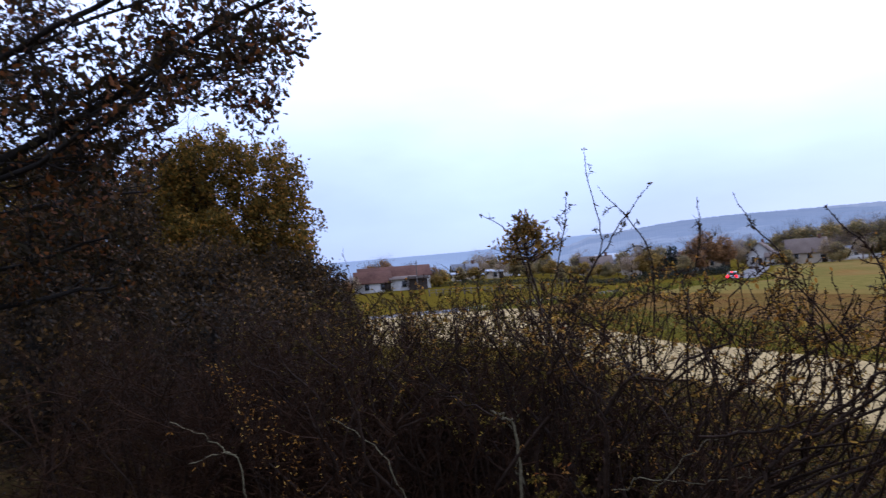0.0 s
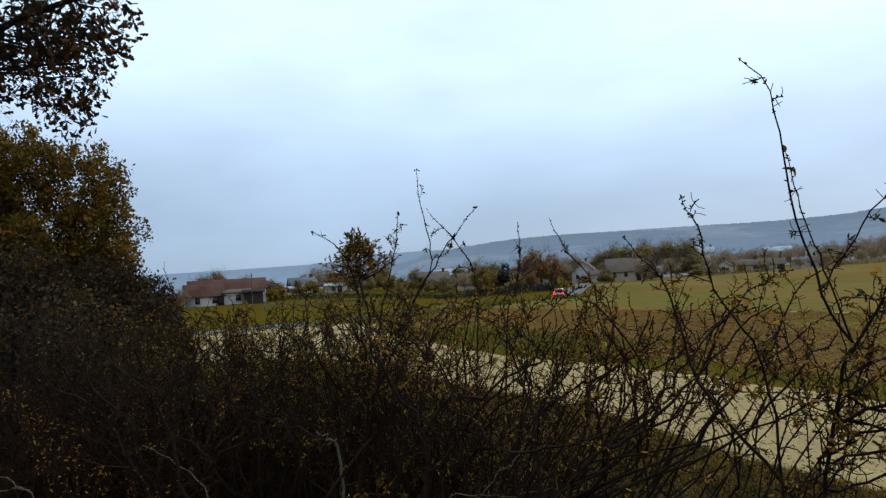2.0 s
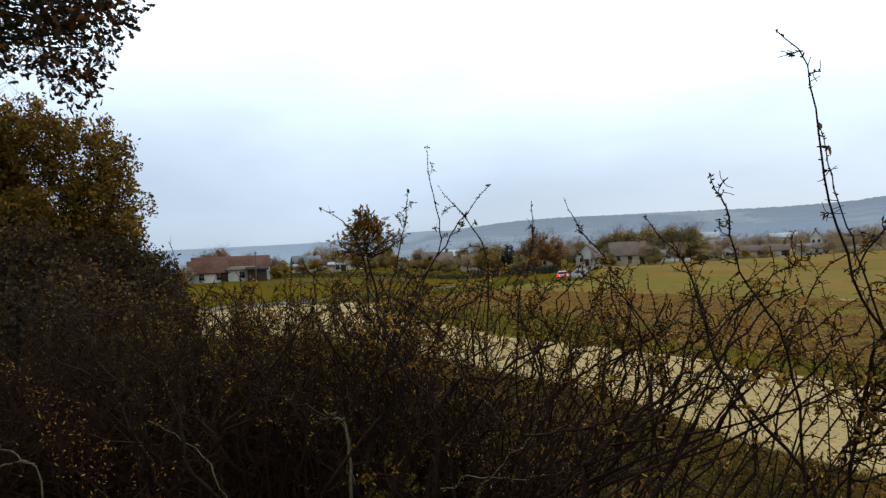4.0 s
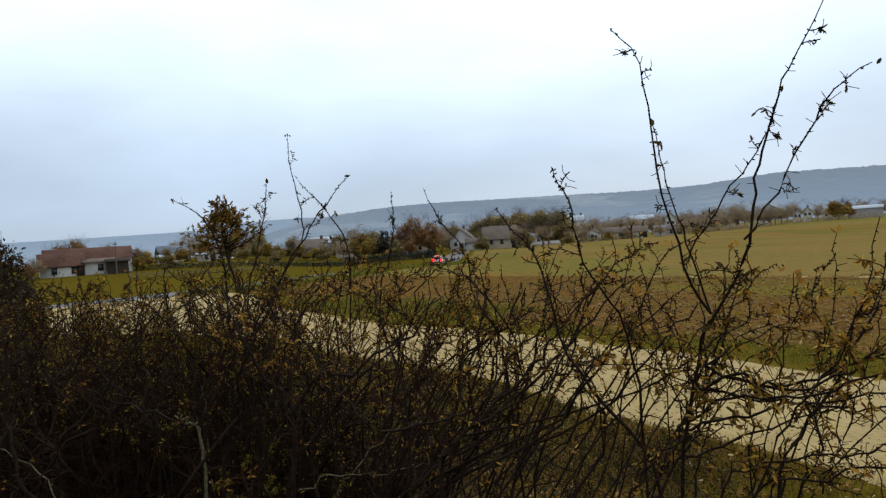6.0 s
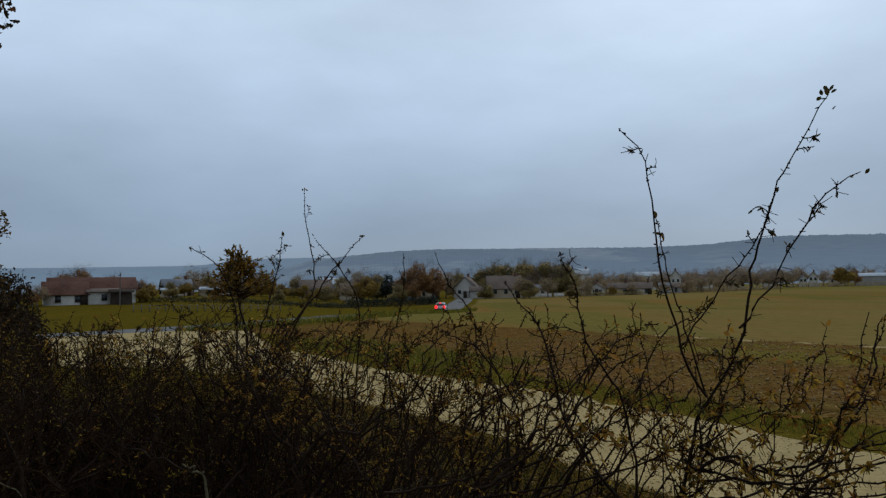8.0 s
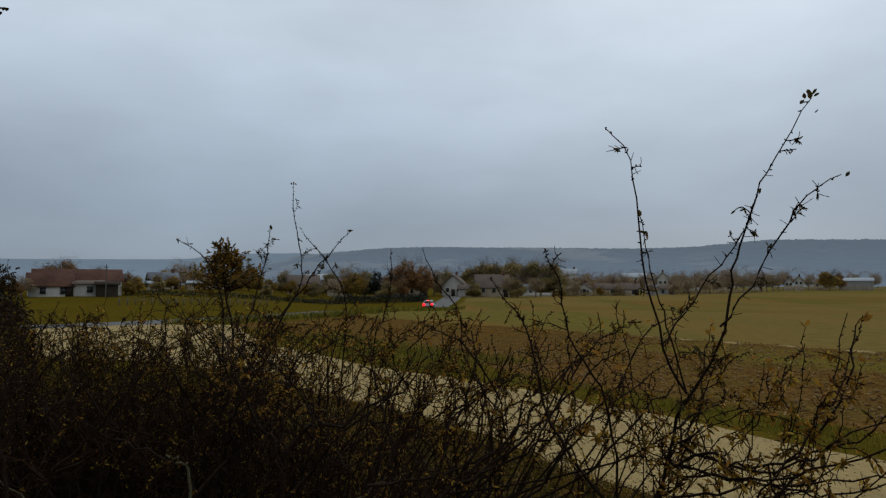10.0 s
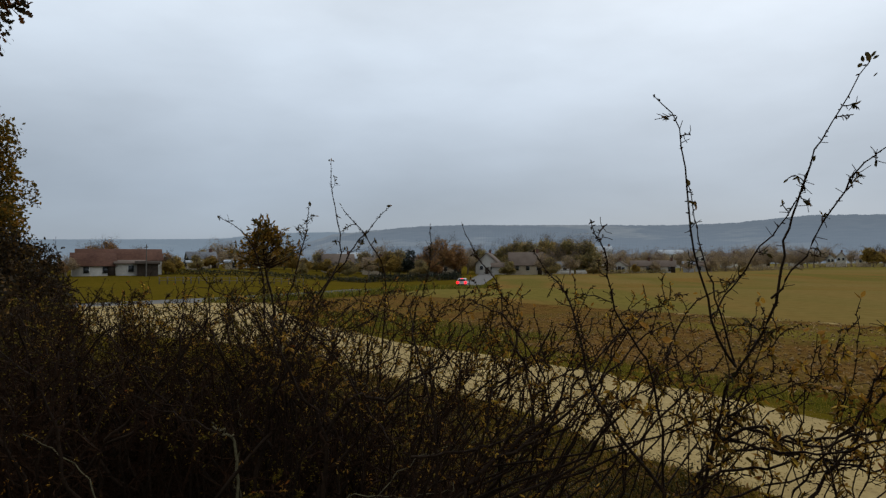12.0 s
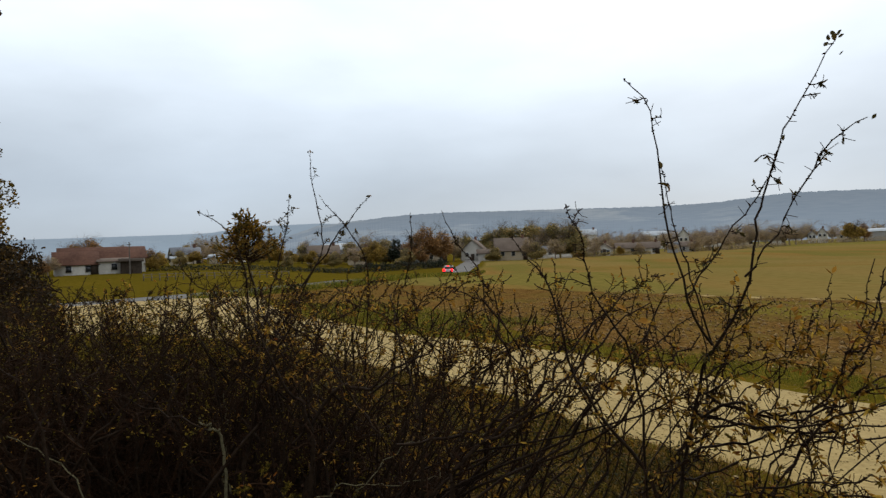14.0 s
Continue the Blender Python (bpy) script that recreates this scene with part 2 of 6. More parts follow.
def wood_mesh(name, groups, material):
    """groups: a list of (P, R, sides)."""
    Vs, Fs, off = [], [], 0
    for P, R, sides in groups:
        V, F = tubes(P, R, sides)
        Vs.append(V)
        Fs.append(F + off)
        off += len(V)
    return mesh_of(name, np.concatenate(Vs), Fs, material, True)


def sprout(rng, P, R, k, length, spread, taper=0.6, wander=0.18, up=0.0, n=4, start=0.15, tip=0.3, least=0.0008, fade=0.0, end=0.95):
    """k side shoots on each of the lines P. length: lowest and highest; spread: angle from the parent, degrees."""
    N, m, _ = P.shape
    P, R = np.repeat(P, k, 0), np.repeat(R, k, 0)
    C = N * k
    u = rng.uniform(start, end, C) * (m - 1)
    i = np.minimum(u.astype(int), m - 2)
    f = (u - i)[:, None]
    j = np.arange(C)
    o = P[j, i] * (1 - f) + P[j, i + 1] * f
    r0 = np.maximum((R[j, i] * (1 - f[:, 0]) + R[j, i + 1] * f[:, 0]) * taper, least)
    t = unit(P[j, i + 1] - P[j, i])
    side = unit(np.cross(t, unit(rng.normal(size=(C, 3)))))
    a = np.radians(rng.uniform(*spread, C))[:, None]
    d = unit(t * np.cos(a) + side * np.sin(a) + np.array([0, 0, up]))
    L = (rng.uniform(*length, C) * (1 - fade * u / (m - 1)))[:, None]
    pts = [o]
    for s in range(n - 1):
        d = unit(d + rng.normal(size=(C, 3)) * wander + np.array([0, 0, up * 0.25]))
        pts.append(pts[-1] + d * L / (n - 1))
    Q = np.stack(pts, 1)
    S = np.maximum(r0[:, None] * np.linspace(1, tip, n), least * 0.8)
    return Q, S


def along(rng, P, count):
    """Random points on the outer parts of the lines P, and the lines' directions there."""
    N, m, _ = P.shape
    j = rng.integers(0, N, count)
    u = rng.uniform(0.25, 1.0, count) ** 0.7 * (m - 1)
    i = np.minimum(u.astype(int), m - 2)
    f = (u - i)[:, None]
    return P[j, i] * (1 - f) + P[j, i + 1] * f, unit(P[j, i + 1] - P[j, i])


OVAL = (np.array([[0, 0, 0], [0.15, 0.3, 0.16], [0.14, 0.68, 0.24], [0.02, 0.96, 0.30], [-0.13, 0.7, 0.22], [-0.15, 0.34, 0.15], [0, 0.5, -0.01]]),
        np.array([[0, 1, 6], [1, 2, 6], [2, 3, 6], [3, 4, 6], [4, 5, 6], [5, 0, 6]]))
ROUND = (np.array([[0, 0, 0], [0.24, 0.28, 0.10], [0.27, 0.62, 0.16], [0.03, 1.0, 0.20], [-0.25, 0.66, 0.15], [-0.24, 0.3, 0.10], [0, 0.5, -0.01]]),
         np.array([[0, 1, 6], [1, 2, 6], [2, 3, 6], [3, 4, 6], [4, 5, 6], [5, 0, 6]]))
LOBED = (np.array([[0, 0, 0], [0.16, 0.2, 0.05], [0.10, 0.32, 0.02], [0.30, 0.5, 0.09], [0.17, 0.6, 0.03], [0.26, 0.82, 0.08], [0, 1, 0],
                   [-0.26, 0.82, 0.08], [-0.17, 0.6, 0.03], [-0.30, 0.5, 0.09], [-0.10, 0.32, 0.02], [-0.16, 0.2, 0.05], [0, 0.5, -0.03]]),
         np.array([[i, (i + 1) % 12, 12] for i in range(12)]))
def lobes(rng, blobs, clusters, per, spread, gaps=False):
    """Leaf positions in clusters inside overlapping ellipsoids (x, y, z, rx, rz), thicker towards their outside."""
    out = []
    total = sum(b[3] * b[3] * b[4] for b in blobs)
    for x, y, z, rx, rz in blobs:
        n = int(clusters * rx * rx * rz / total)
        d = unit(rng.normal(size=(n, 3))) * (rng.uniform(0.12, 1.0, n) ** 0.45)[:, None]
        out.append(d * np.array([rx, rx, rz]) + np.array([x, y, z]))
    c = np.concatenate(out)
    c = c[np.array([noise.noise(Vector(p) * 3.0) > -0.2 for p in c])] if gaps else c
    at = np.repeat(c, per, 0) + rng.normal(size=(len(c) * per, 3)) * spread
    return at, unit(rng.normal(size=at.shape) + np.array([0, 0, 0.4]))


DIAMOND = (np.array([[0, 0, 0], [0.3, 0.5, 0.08], [0, 1, 0], [-0.3, 0.5, 0.08]]), np.array([[0, 1, 2], [0, 2, 3]]))


def leaves(rng, at, way, size, shape, droop=0.2):
    """Leaves of a shape at the points, growing about the ways, drooping."""
    n = len(at)
    d = unit(way * 0.6 + rng.normal(size=(n, 3)) * 0.7 + np.array([0, 0, -droop]))
    s = unit(np.cross(d, unit(rng.normal(size=(n, 3)))))
    u = np.cross(s, d)
    L = rng.uniform(*size, n)[:, None, None]
    base, tri = shape
    V = at[:, None, :] + L * (base[None, :, 0:1] * s[:, None] + base[None, :, 1:2] * d[:, None] + base[None, :, 2:3] * u[:, None])
    F = (tri[None] + (np.arange(n) * len(base))[:, None, None]).reshape(-1, 3)
    return V.reshape(-1, 3), F


def leaf_mesh(name, rng, lines, count, size, shape, material, droop=0.2, jitter=0.0):
    at, way = along(rng, lines, count)
    if jitter:
        at = at + rng.normal(size=at.shape) * jitter
    V, F = leaves(rng, at, way, size, shape, droop)
    return mesh_of(name, V, [F], material)


def curve(points, n):
    """A smooth line through the points."""
    p = np.array(points, dtype=float)
    p = np.vstack([2 * p[0] - p[1], p, 2 * p[-1] - p[-2]])
    out = []
    for t in np.linspace(0, len(p) - 3 - 1e-6, n):
        i, f = int(t), t - int(t)
        a, b, c, d = p[i:i + 4]
        out.append(0.5 * (2 * b + (c - a) * f + (2 * a - 5 * b + 4 * c - d) * f * f + (3 * b - 3 * c + d - a) * f ** 3))
    return np.array(out)


# ================= ground =================
FALL = [(0, 0.0), (50, 0.05), (68, 0.12), (85, -0.4), (105, -0.93), (125, -1.38), (150, -0.9), (175, -0.3), (202, 0.0), (260, 0.35), (330, 1.0), (420, 1.6), (700, 3.0), (6000, 3.0)]
RUN_D, RUN_Z = np.array([a for a, b in FALL], float), np.array([b for a, b in FALL], float)


def smooth(a, b, v):
    t = np.clip((v - a) / (b - a), 0, 1)
    return t * t * (3 - 2 * t)


def level(x, y):
    """Height of the ground."""
    x, y = np.asarray(x, float), np.asarray(y, float)
    d = np.hypot(x, y)
    ahead = smooth(-0.3, 0.3, y / np.maximum(d, 1e-6))
    z = np.interp(d, RUN_D, RUN_Z) * ahead
    z = z + 1.95 * smooth(15, 60, -x) * smooth(80, 130, y)
    # the bank on which the hedge stands
    across = 0.87 * x + 0.49 * y
    return z + 0.5 * smooth(4.6, 2.4, across) * smooth(22, 9, d) - 0.10 * np.exp(-((across - 5.0) / 0.6) ** 2) * (d < 40)


def ground_at(x, y):
    return float(level(x, y))


ROAD = [(-90, 8), (-60, 21), (-40, 30.5), (-27, 38.5), (-19, 46.5), (-13, 56), (-8, 68), (-4.5, 85), (-1.3, 105), (1.5, 125), (4, 150), (6.5, 175), (8.3, 202), (10, 230), (14, 280)]
ROAD_LINE = curve(ROAD, 200)
TRACK_FAR = curve([(14.5, -4), (8.9, 5), (6.05, 10.0), (5.1, 12.1), (4.1, 13.9), (2.9, 15.9), (1.35, 18.1), (-0.9, 20.7), (-2.6, 23.5), (-4.4, 26.9), (-6.7, 31.1), (-9.4, 38.5), (-12.6, 46.5), (-19.0, 45.5), (-26.0, 39.0), (-33.0, 34.5)], 160)
TRACK_NEAR = curve([(9.2, -6), (5.3, 2.2), (3.2, 6.7), (2.55, 7.7), (2.05, 8.55), (1.27, 10.15), (0.4, 11.9), (-0.6, 13.5), (-1.65, 14.9), (-2.4, 15.95), (-3.85, 18.3), (-5.9, 20.8), (-9.0, 22.0), (-14.0, 23.4), (-20.0, 25.6), (-29.0, 30.5)], 160)


def road_offset(x, y):
    """Signed distance from the road's middle, to the right of its way being plus."""
    best, sign = np.full(np.shape(x), 1e9), np.zeros(np.shape(x))
    for a, b in zip(ROAD_LINE[:-1:2], ROAD_LINE[1::2]):
        t = (b - a) / np.hypot(*(b - a))
        d = np.hypot(x - a[0], y - a[1])
        s = (x - a[0]) * t[1] - (y - a[1]) * t[0]
        near = d < best
        best = np.where(near, d, best)
        sign = np.where(near, s, sign)
    return np.sign(sign) * np.maximum(np.abs(sign), np.minimum(best, 60) * (best > 20))


rings = np.concatenate([[0.0], 0.6 * 1.04 ** np.arange(0, 236)])
spokes = np.radians(np.concatenate([np.arange(-60, 60, 0.6), np.arange(60, 300, 4.0)]))
RR, AA = np.meshgrid(rings, spokes, indexing="ij")
gx, gy = RR * np.sin(AA), RR * np.cos(AA)
gz = level(gx, gy)
rough_turn = np.sin(gx * 1.7 + 1.3 * np.sin(gy * 0.9)) * np.sin(gy * 1.3 + np.sin(gx * 1.1))
gz = gz + 0.015 * rough_turn * (RR < 80)
na, nr = len(spokes), len(rings)
idx = np.arange(nr * na).reshape(nr, na)
gfaces = np.stack([idx[:-1], np.roll(idx[:-1], -1, 1), np.roll(idx[1:], -1, 1), idx[1:]], -1).reshape(-1, 4)[:, ::-1]

# the kinds of land: grass everywhere, a ploughed strip and a sown field to the right of road and track
n_off = 0.83 * gx + 0.55 * gy
r_off = road_offset(gx, gy)
right_side = smooth(2.6, 5.0, r_off) * (gy > 0)
verge = 2.4 * smooth(4.0, -1.0, gx) * (gy > 14)
plough = smooth(12.0, 12.8, n_off - verge) * smooth(28.0, 27.0, n_off) * smooth(1.5, 6.0, r_off - 2.5 * smooth(34, 44, gy)) * (gy > -20)
sown = smooth(27.0, 28.0, n_off) * right_side
regrowth = np.exp(-((n_off - 22.2) / 1.5) ** 2) * smooth(5.0, 11.0, gx) + 0.55 * np.exp(-((n_off - 25.4) / 1.0) ** 2) * smooth(7, 12, gx)
straw = np.exp(-((n_off - 27.3) / 0.22) ** 2) * smooth(7.5, 11.0, gx)
sprouted = smooth(28.5, 33, n_off) * smooth(12.5, 8.5, gx - 0.06 * gy) * smooth(100, 60, gy) + 0.8 * smooth(230, 300, RR) * smooth(20, 60, gx)
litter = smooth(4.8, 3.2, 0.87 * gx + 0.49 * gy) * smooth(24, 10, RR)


def land_material():
    m, nt, add, link = blank("fields")
    out, bsdf = add("ShaderNodeOutputMaterial"), add("ShaderNodeBsdfPrincipled")
    tc = add("ShaderNodeTexCoord")

    def tex(scale, detail=5, stretch=(1, 1, 1), turn=0.0):
        mp, n = add("ShaderNodeMapping"), add("ShaderNodeTexNoise")
        mp.inputs["Scale"].default_value, mp.inputs["Rotation"].default_value = stretch, (0, 0, turn)
        n.inputs["Scale"].default_value, n.inputs["Detail"].default_value = scale, detail
        link(tc.outputs["Object"], mp.inputs[0])
        link(mp.outputs[0], n.inputs["Vector"])
        return n.outputs[0]

    def blend(f, a, b):
        x = add("ShaderNodeMix")
        x.data_type = "RGBA"
        link(f, x.inputs["Factor"])
        link(a, x.inputs["A"])
        link(b, x.inputs["B"])
        return x.outputs["Result"]

    def ramped(fac, stops):
        r = ramp_of(add, stops)
        link(fac, r.inputs[0])
        return r.outputs[0]

    def edge(attribute, noise, strength=0.5):
        at, s, mr = add("ShaderNodeAttribute"), add("ShaderNodeMath"), add("ShaderNodeMapRange")
        at.attribute_name = attribute
        s.operation = "MULTIPLY_ADD"
        s.inputs[1].default_value = strength
        link(noise, s.inputs[0])
        link(at.outputs["Fac"], s.inputs[2])
        mr.inputs["From Min"].default_value, mr.inputs["From Max"].default_value = 0.45 + strength * 0.5 - 0.2, 0.45 + strength * 0.5 + 0.2
        link(s.outputs[0], mr.inputs[0])
        return mr.outputs[0]

    fine, mid, big = tex(9.0), tex(1.4), tex(0.08)
    turn = -0.585
    furrow = tex(1.0, 4, (1.6, 0.05, 1), turn)
    bands = tex(1.0, 3, (0.09, 0.004, 1), turn)
    grass = blend(big, ramped(fine, [(0.3, (0.046, 0.040, 0.0046)), (0.7, (0.107, 0.078, 0.0092))]), ramped(mid, [(0.3, (0.075, 0.059, 0.0056)), (0.7, (0.15, 0.096, 0.0122))]))
    earth = blend(furrow, ramped(fine, [(0.34, (0.0336, 0.01648, 0.005)), (0.5, (0.1176, 0.0618, 0.017)), (0.68, (0.2912, 0.17, 0.058))]), ramped(mid, [(0.35, (0.06496, 0.03502, 0.009)), (0.7, (0.196, 0.1071, 0.028))]))
    crop = blend(bands, ramped(furrow, [(0.3, (0.1525, 0.09026, 0.02609)), (0.7, (0.2253, 0.1305, 0.04001))]), ramped(mid, [(0.3, (0.1723, 0.1104, 0.02609)), (0.7, (0.2454, 0.1423, 0.04173))]))
    olive = ramped(fine, [(0.3, (0.07, 0.062, 0.012)), (0.7, (0.13, 0.105, 0.025))])
    patch = ramp_of(add, [(0.45, (0, 0, 0)), (0.62, (0.42, 0.42, 0.42))])
    link(tex(0.35, 4), patch.inputs[0])
    earth = blend(patch.outputs[0], earth, olive)
    stripe = ramp_of(add, [(0.47, (0, 0, 0)), (0.56, (0.8, 0.8, 0.8))])
    link(tex(1.0, 2, (0.022, 0.0015, 1), turn), stripe.inputs[0])
    sward = ramp_of(add, [(0.40, (0, 0, 0)), (0.58, (0.75, 0.75, 0.75))])
    link(tex(1.0, 5, (0.12, 0.012, 1), turn), sward.inputs[0])
    crop = blend(sward.outputs[0], crop, ramped(fine, [(0.3, (0.091, 0.090, 0.0205)), (0.7, (0.160, 0.142, 0.0355))]))
    crop = blend(stripe.outputs[0], crop, ramped(mid, [(0.3, (0.1644, 0.1158, 0.03446)), (0.7, (0.2247, 0.1579, 0.05271))]))
    green = ramped(fine, [(0.3, (0.095, 0.078, 0.014)), (0.7, (0.18, 0.13, 0.026))])
    earth = blend(edge("regrowth", tex(2.2, 5), 1.1), earth, green)
    earth = blend(edge("straw", tex(0.6, 5), 1.0), earth, ramped(fine, [(0.3, (0.24, 0.17, 0.07)), (0.7, (0.42, 0.31, 0.14))]))
    crop = blend(edge("sprouted", tex(0.11, 5), 0.9), crop, ramped(mid, [(0.3, (0.125, 0.105, 0.024)), (0.7, (0.19, 0.145, 0.038))]))
    c = blend(edge("plough", mid), grass, earth)
    c = blend(edge("sown", mid), c, crop)
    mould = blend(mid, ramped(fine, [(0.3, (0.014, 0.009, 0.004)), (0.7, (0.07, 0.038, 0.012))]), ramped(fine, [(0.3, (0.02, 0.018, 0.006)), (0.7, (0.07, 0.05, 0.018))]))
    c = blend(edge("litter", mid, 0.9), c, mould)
    link(c, bsdf.inputs["Base Color"])
    bsdf.inputs["Roughness"].default_value = 0.95
    bsdf.inputs["Specular IOR Level"].default_value = 0.0
    bp = add("ShaderNodeBump")
    bp.inputs["Strength"].default_value, bp.inputs["Distance"].default_value = 0.6, 0.05
    link(fine, bp.inputs["Height"])
    link(bp.outputs[0], bsdf.inputs["Normal"])
    link(bsdf.outputs[0], out.inputs[0])
    return m


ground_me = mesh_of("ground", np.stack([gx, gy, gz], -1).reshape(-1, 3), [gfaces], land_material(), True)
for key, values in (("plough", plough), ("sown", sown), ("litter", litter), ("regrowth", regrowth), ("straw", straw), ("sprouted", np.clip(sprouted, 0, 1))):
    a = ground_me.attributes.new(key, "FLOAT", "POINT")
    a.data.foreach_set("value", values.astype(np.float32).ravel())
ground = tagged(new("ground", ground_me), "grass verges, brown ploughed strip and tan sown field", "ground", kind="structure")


def strip(name, left, right, cols, lift, material, label, category, wobble=0.0):
    """A sheet on the ground between two lines of as many points."""
    rng = np.random.default_rng(5)
    t = np.linspace(0, 1, cols)[None, :, None]
    ease = np.hanning(9) / np.hanning(9).sum() * 2
    stray = [np.stack([np.convolve(rng.normal(size=len(left)) * wobble, ease, "same") for _ in range(2)], -1) for _ in range(2)]
    L, Rr = left + stray[0], right + stray[1]
    P = L[:, None] * (1 - t) + Rr[:, None] * t
    z = level(P[..., 0], P[..., 1]) + lift
    edge = np.minimum(t[..., 0], 1 - t[..., 0]) * np.ones_like(z)
    z = np.where(edge < 1e-6, z - lift - 0.05, z)
    V = np.concatenate([P, z[..., None]], -1)
    n, k = V.shape[:2]
    i = np.arange(n * k).reshape(n, k)
    F = np.stack([i[:-1, :-1], i[:-1, 1:], i[1:, 1:], i[1:, :-1]], -1).reshape(-1, 4)
    return tagged(new(name, mesh_of(name, V.reshape(-1, 3), [F], material, True)), label, category, kind="structure")


strip("gravel_track", TRACK_NEAR, TRACK_FAR, 14, 0.035, M_GRAVEL, "pale compacted gravel farm track", "track", 0.07)
tang = unit(np.gradient(ROAD_LINE, axis=0))
side = np.stack([tang[:, 1], -tang[:, 0]], -1)
strip("road", ROAD_LINE - side * 2.6, ROAD_LINE + side * 2.6, 8, 0.055, M_ASPHALT, "worn grey asphalt country road", "road", 0.02)


# ================= hills =================
def hill(name, near, far, profile, material, label, jag):
    """profile: bearing in degrees and the angle at which the crest stands over the eye."""
    rng = np.random.default_rng(11)
    az = np.linspace(profile[0][0], profile[-1][0], 1400)
    e = np.interp(az, [p[0] for p in profile], [p[1] for p in profile])
    k = np.ones(9) / 9
    e = np.convolve(np.pad(e, 4, "edge"), k, "valid")
    e = e + jag * (np.convolve(rng.normal(size=len(az) + 4), np.ones(5) / 5, "valid"))
    e = e + jag * 0.5 * rng.normal(size=len(az))
    rows = []
    for f in np.linspace(0, 1, 14):
        d = near + (far - near) * f
        h = (2.3 + far * np.tan(np.radians(e))) * (f ** 1.25) + 2.0 * (1 - f)
        rows.append(np.stack([d * np.sin(np.radians(az)), d * np.cos(np.radians(az)), h], -1))
    rows.append(np.stack([(far + 250) * np.sin(np.radians(az)), (far + 250) * np.cos(np.radians(az)), np.zeros_like(az)], -1))
    V = np.array(rows)
    n, m = V.shape[:2]
    i = np.arange(n * m).reshape(n, m)
    F = np.stack([i[:-1, :-1], i[:-1, 1:], i[1:, 1:], i[1:, :-1]], -1).reshape(-1, 4)
    return tagged(new(name, mesh_of(name, V.reshape(-1, 3), [F], material, True)), label, "hills", kind="structure")


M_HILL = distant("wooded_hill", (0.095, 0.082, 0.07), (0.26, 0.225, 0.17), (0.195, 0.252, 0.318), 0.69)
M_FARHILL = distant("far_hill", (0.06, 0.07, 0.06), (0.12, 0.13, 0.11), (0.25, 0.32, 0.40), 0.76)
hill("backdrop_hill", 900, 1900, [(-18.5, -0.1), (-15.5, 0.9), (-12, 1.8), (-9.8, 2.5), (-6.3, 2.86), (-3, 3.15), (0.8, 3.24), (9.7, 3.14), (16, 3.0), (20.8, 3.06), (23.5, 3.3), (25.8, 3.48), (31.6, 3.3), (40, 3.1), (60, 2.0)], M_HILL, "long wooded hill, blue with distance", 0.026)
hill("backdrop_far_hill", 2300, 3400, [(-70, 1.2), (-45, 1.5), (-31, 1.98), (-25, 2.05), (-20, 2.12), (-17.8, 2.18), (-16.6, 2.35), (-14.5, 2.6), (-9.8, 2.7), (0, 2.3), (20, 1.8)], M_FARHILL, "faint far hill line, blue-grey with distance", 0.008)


# ================= hedge =================
def thorn_bush(place, height, reach, stems, seed, k2=9, k3=6, k4=2, leaf_count=600, label="", lean=(0, 0)):
    """A thorny hedge bush: stems, a tangle of twigs with spurs, small leaves."""
    rng = np.random.default_rng(seed)
    bush = thing("thorn_bush", place, label or "dark tangled leafless thorn bush in the hedge", "bush", "hedge bushes")
    a = rng.uniform(0, 2 * np.pi, stems)
    o = np.stack([np.cos(a), np.sin(a), 0 * a], -1) * rng.uniform(0, 0.22, stems)[:, None] * min(reach * 2, 1.5)
    d = unit(np.stack([np.cos(a) * reach * 0.55 + lean[0], np.sin(a) * reach * 0.55 + lean[1], np.full(stems, 1.0)], -1) + rng.normal(size=(stems, 3)) * 0.16)
    pts = [o - np.array([0, 0, 0.06])]
    L = rng.uniform(0.72, 1.0, stems)[:, None] * height * 1.05
    for s in range(7):
        d = unit(d + rng.normal(size=(stems, 3)) * 0.27 + np.array([0, 0, 0.08]))
        pts.append(pts[-1] + d * L / 7)
    P = np.stack(pts, 1)
    R = np.linspace(1, 0.25, 8)[None] * rng.uniform(0.007, 0.019, stems)[:, None]
    for i in range(stems):
        part("stem", wood_mesh("stem", [(P[i:i + 1], R[i:i + 1], 5)], M_BARK), bush)
    P2, R2 = sprout(rng, P, R, k2, (0.18 * height, 0.42 * height), (25, 80), 0.6, 0.36, 0.03, 8, 0.25, least=0.0042)
    low = P2[:, -1, 2] < height * rng.uniform(0.97, 1.08, len(P2))
    P2, R2 = P2[low], R2[low]
    P3, R3 = sprout(rng, P2, R2, k3, (0.05 * height, 0.2 * height), (35, 90), 0.55, 0.36, 0.04, 5, 0.1, least=0.0021)
    groups = [(P2, R2, 4), (P3, R3, 3)]
    if k4:
        P4, R4 = sprout(rng, P3, R3, k4, (0.02, 0.08), (45, 90), 0.7, 0.15, 0, 2, 0.1, least=0.0011)
        groups.append((P4, R4, 3))
    part("twig_tangle", wood_mesh("twig_tangle", groups, M_TWIG), bush, kind="stuff")
    if leaf_count:
        part("foliage", leaf_mesh("foliage", rng, P3[P3[:, -1, 2] > np.quantile(P3[:, -1, 2], 0.8)], leaf_count, (0.009, 0.019), OVAL, M_OLIVELEAF, 0.3), bush, "small withered olive and yellow leaves", "stuff")
    return bush


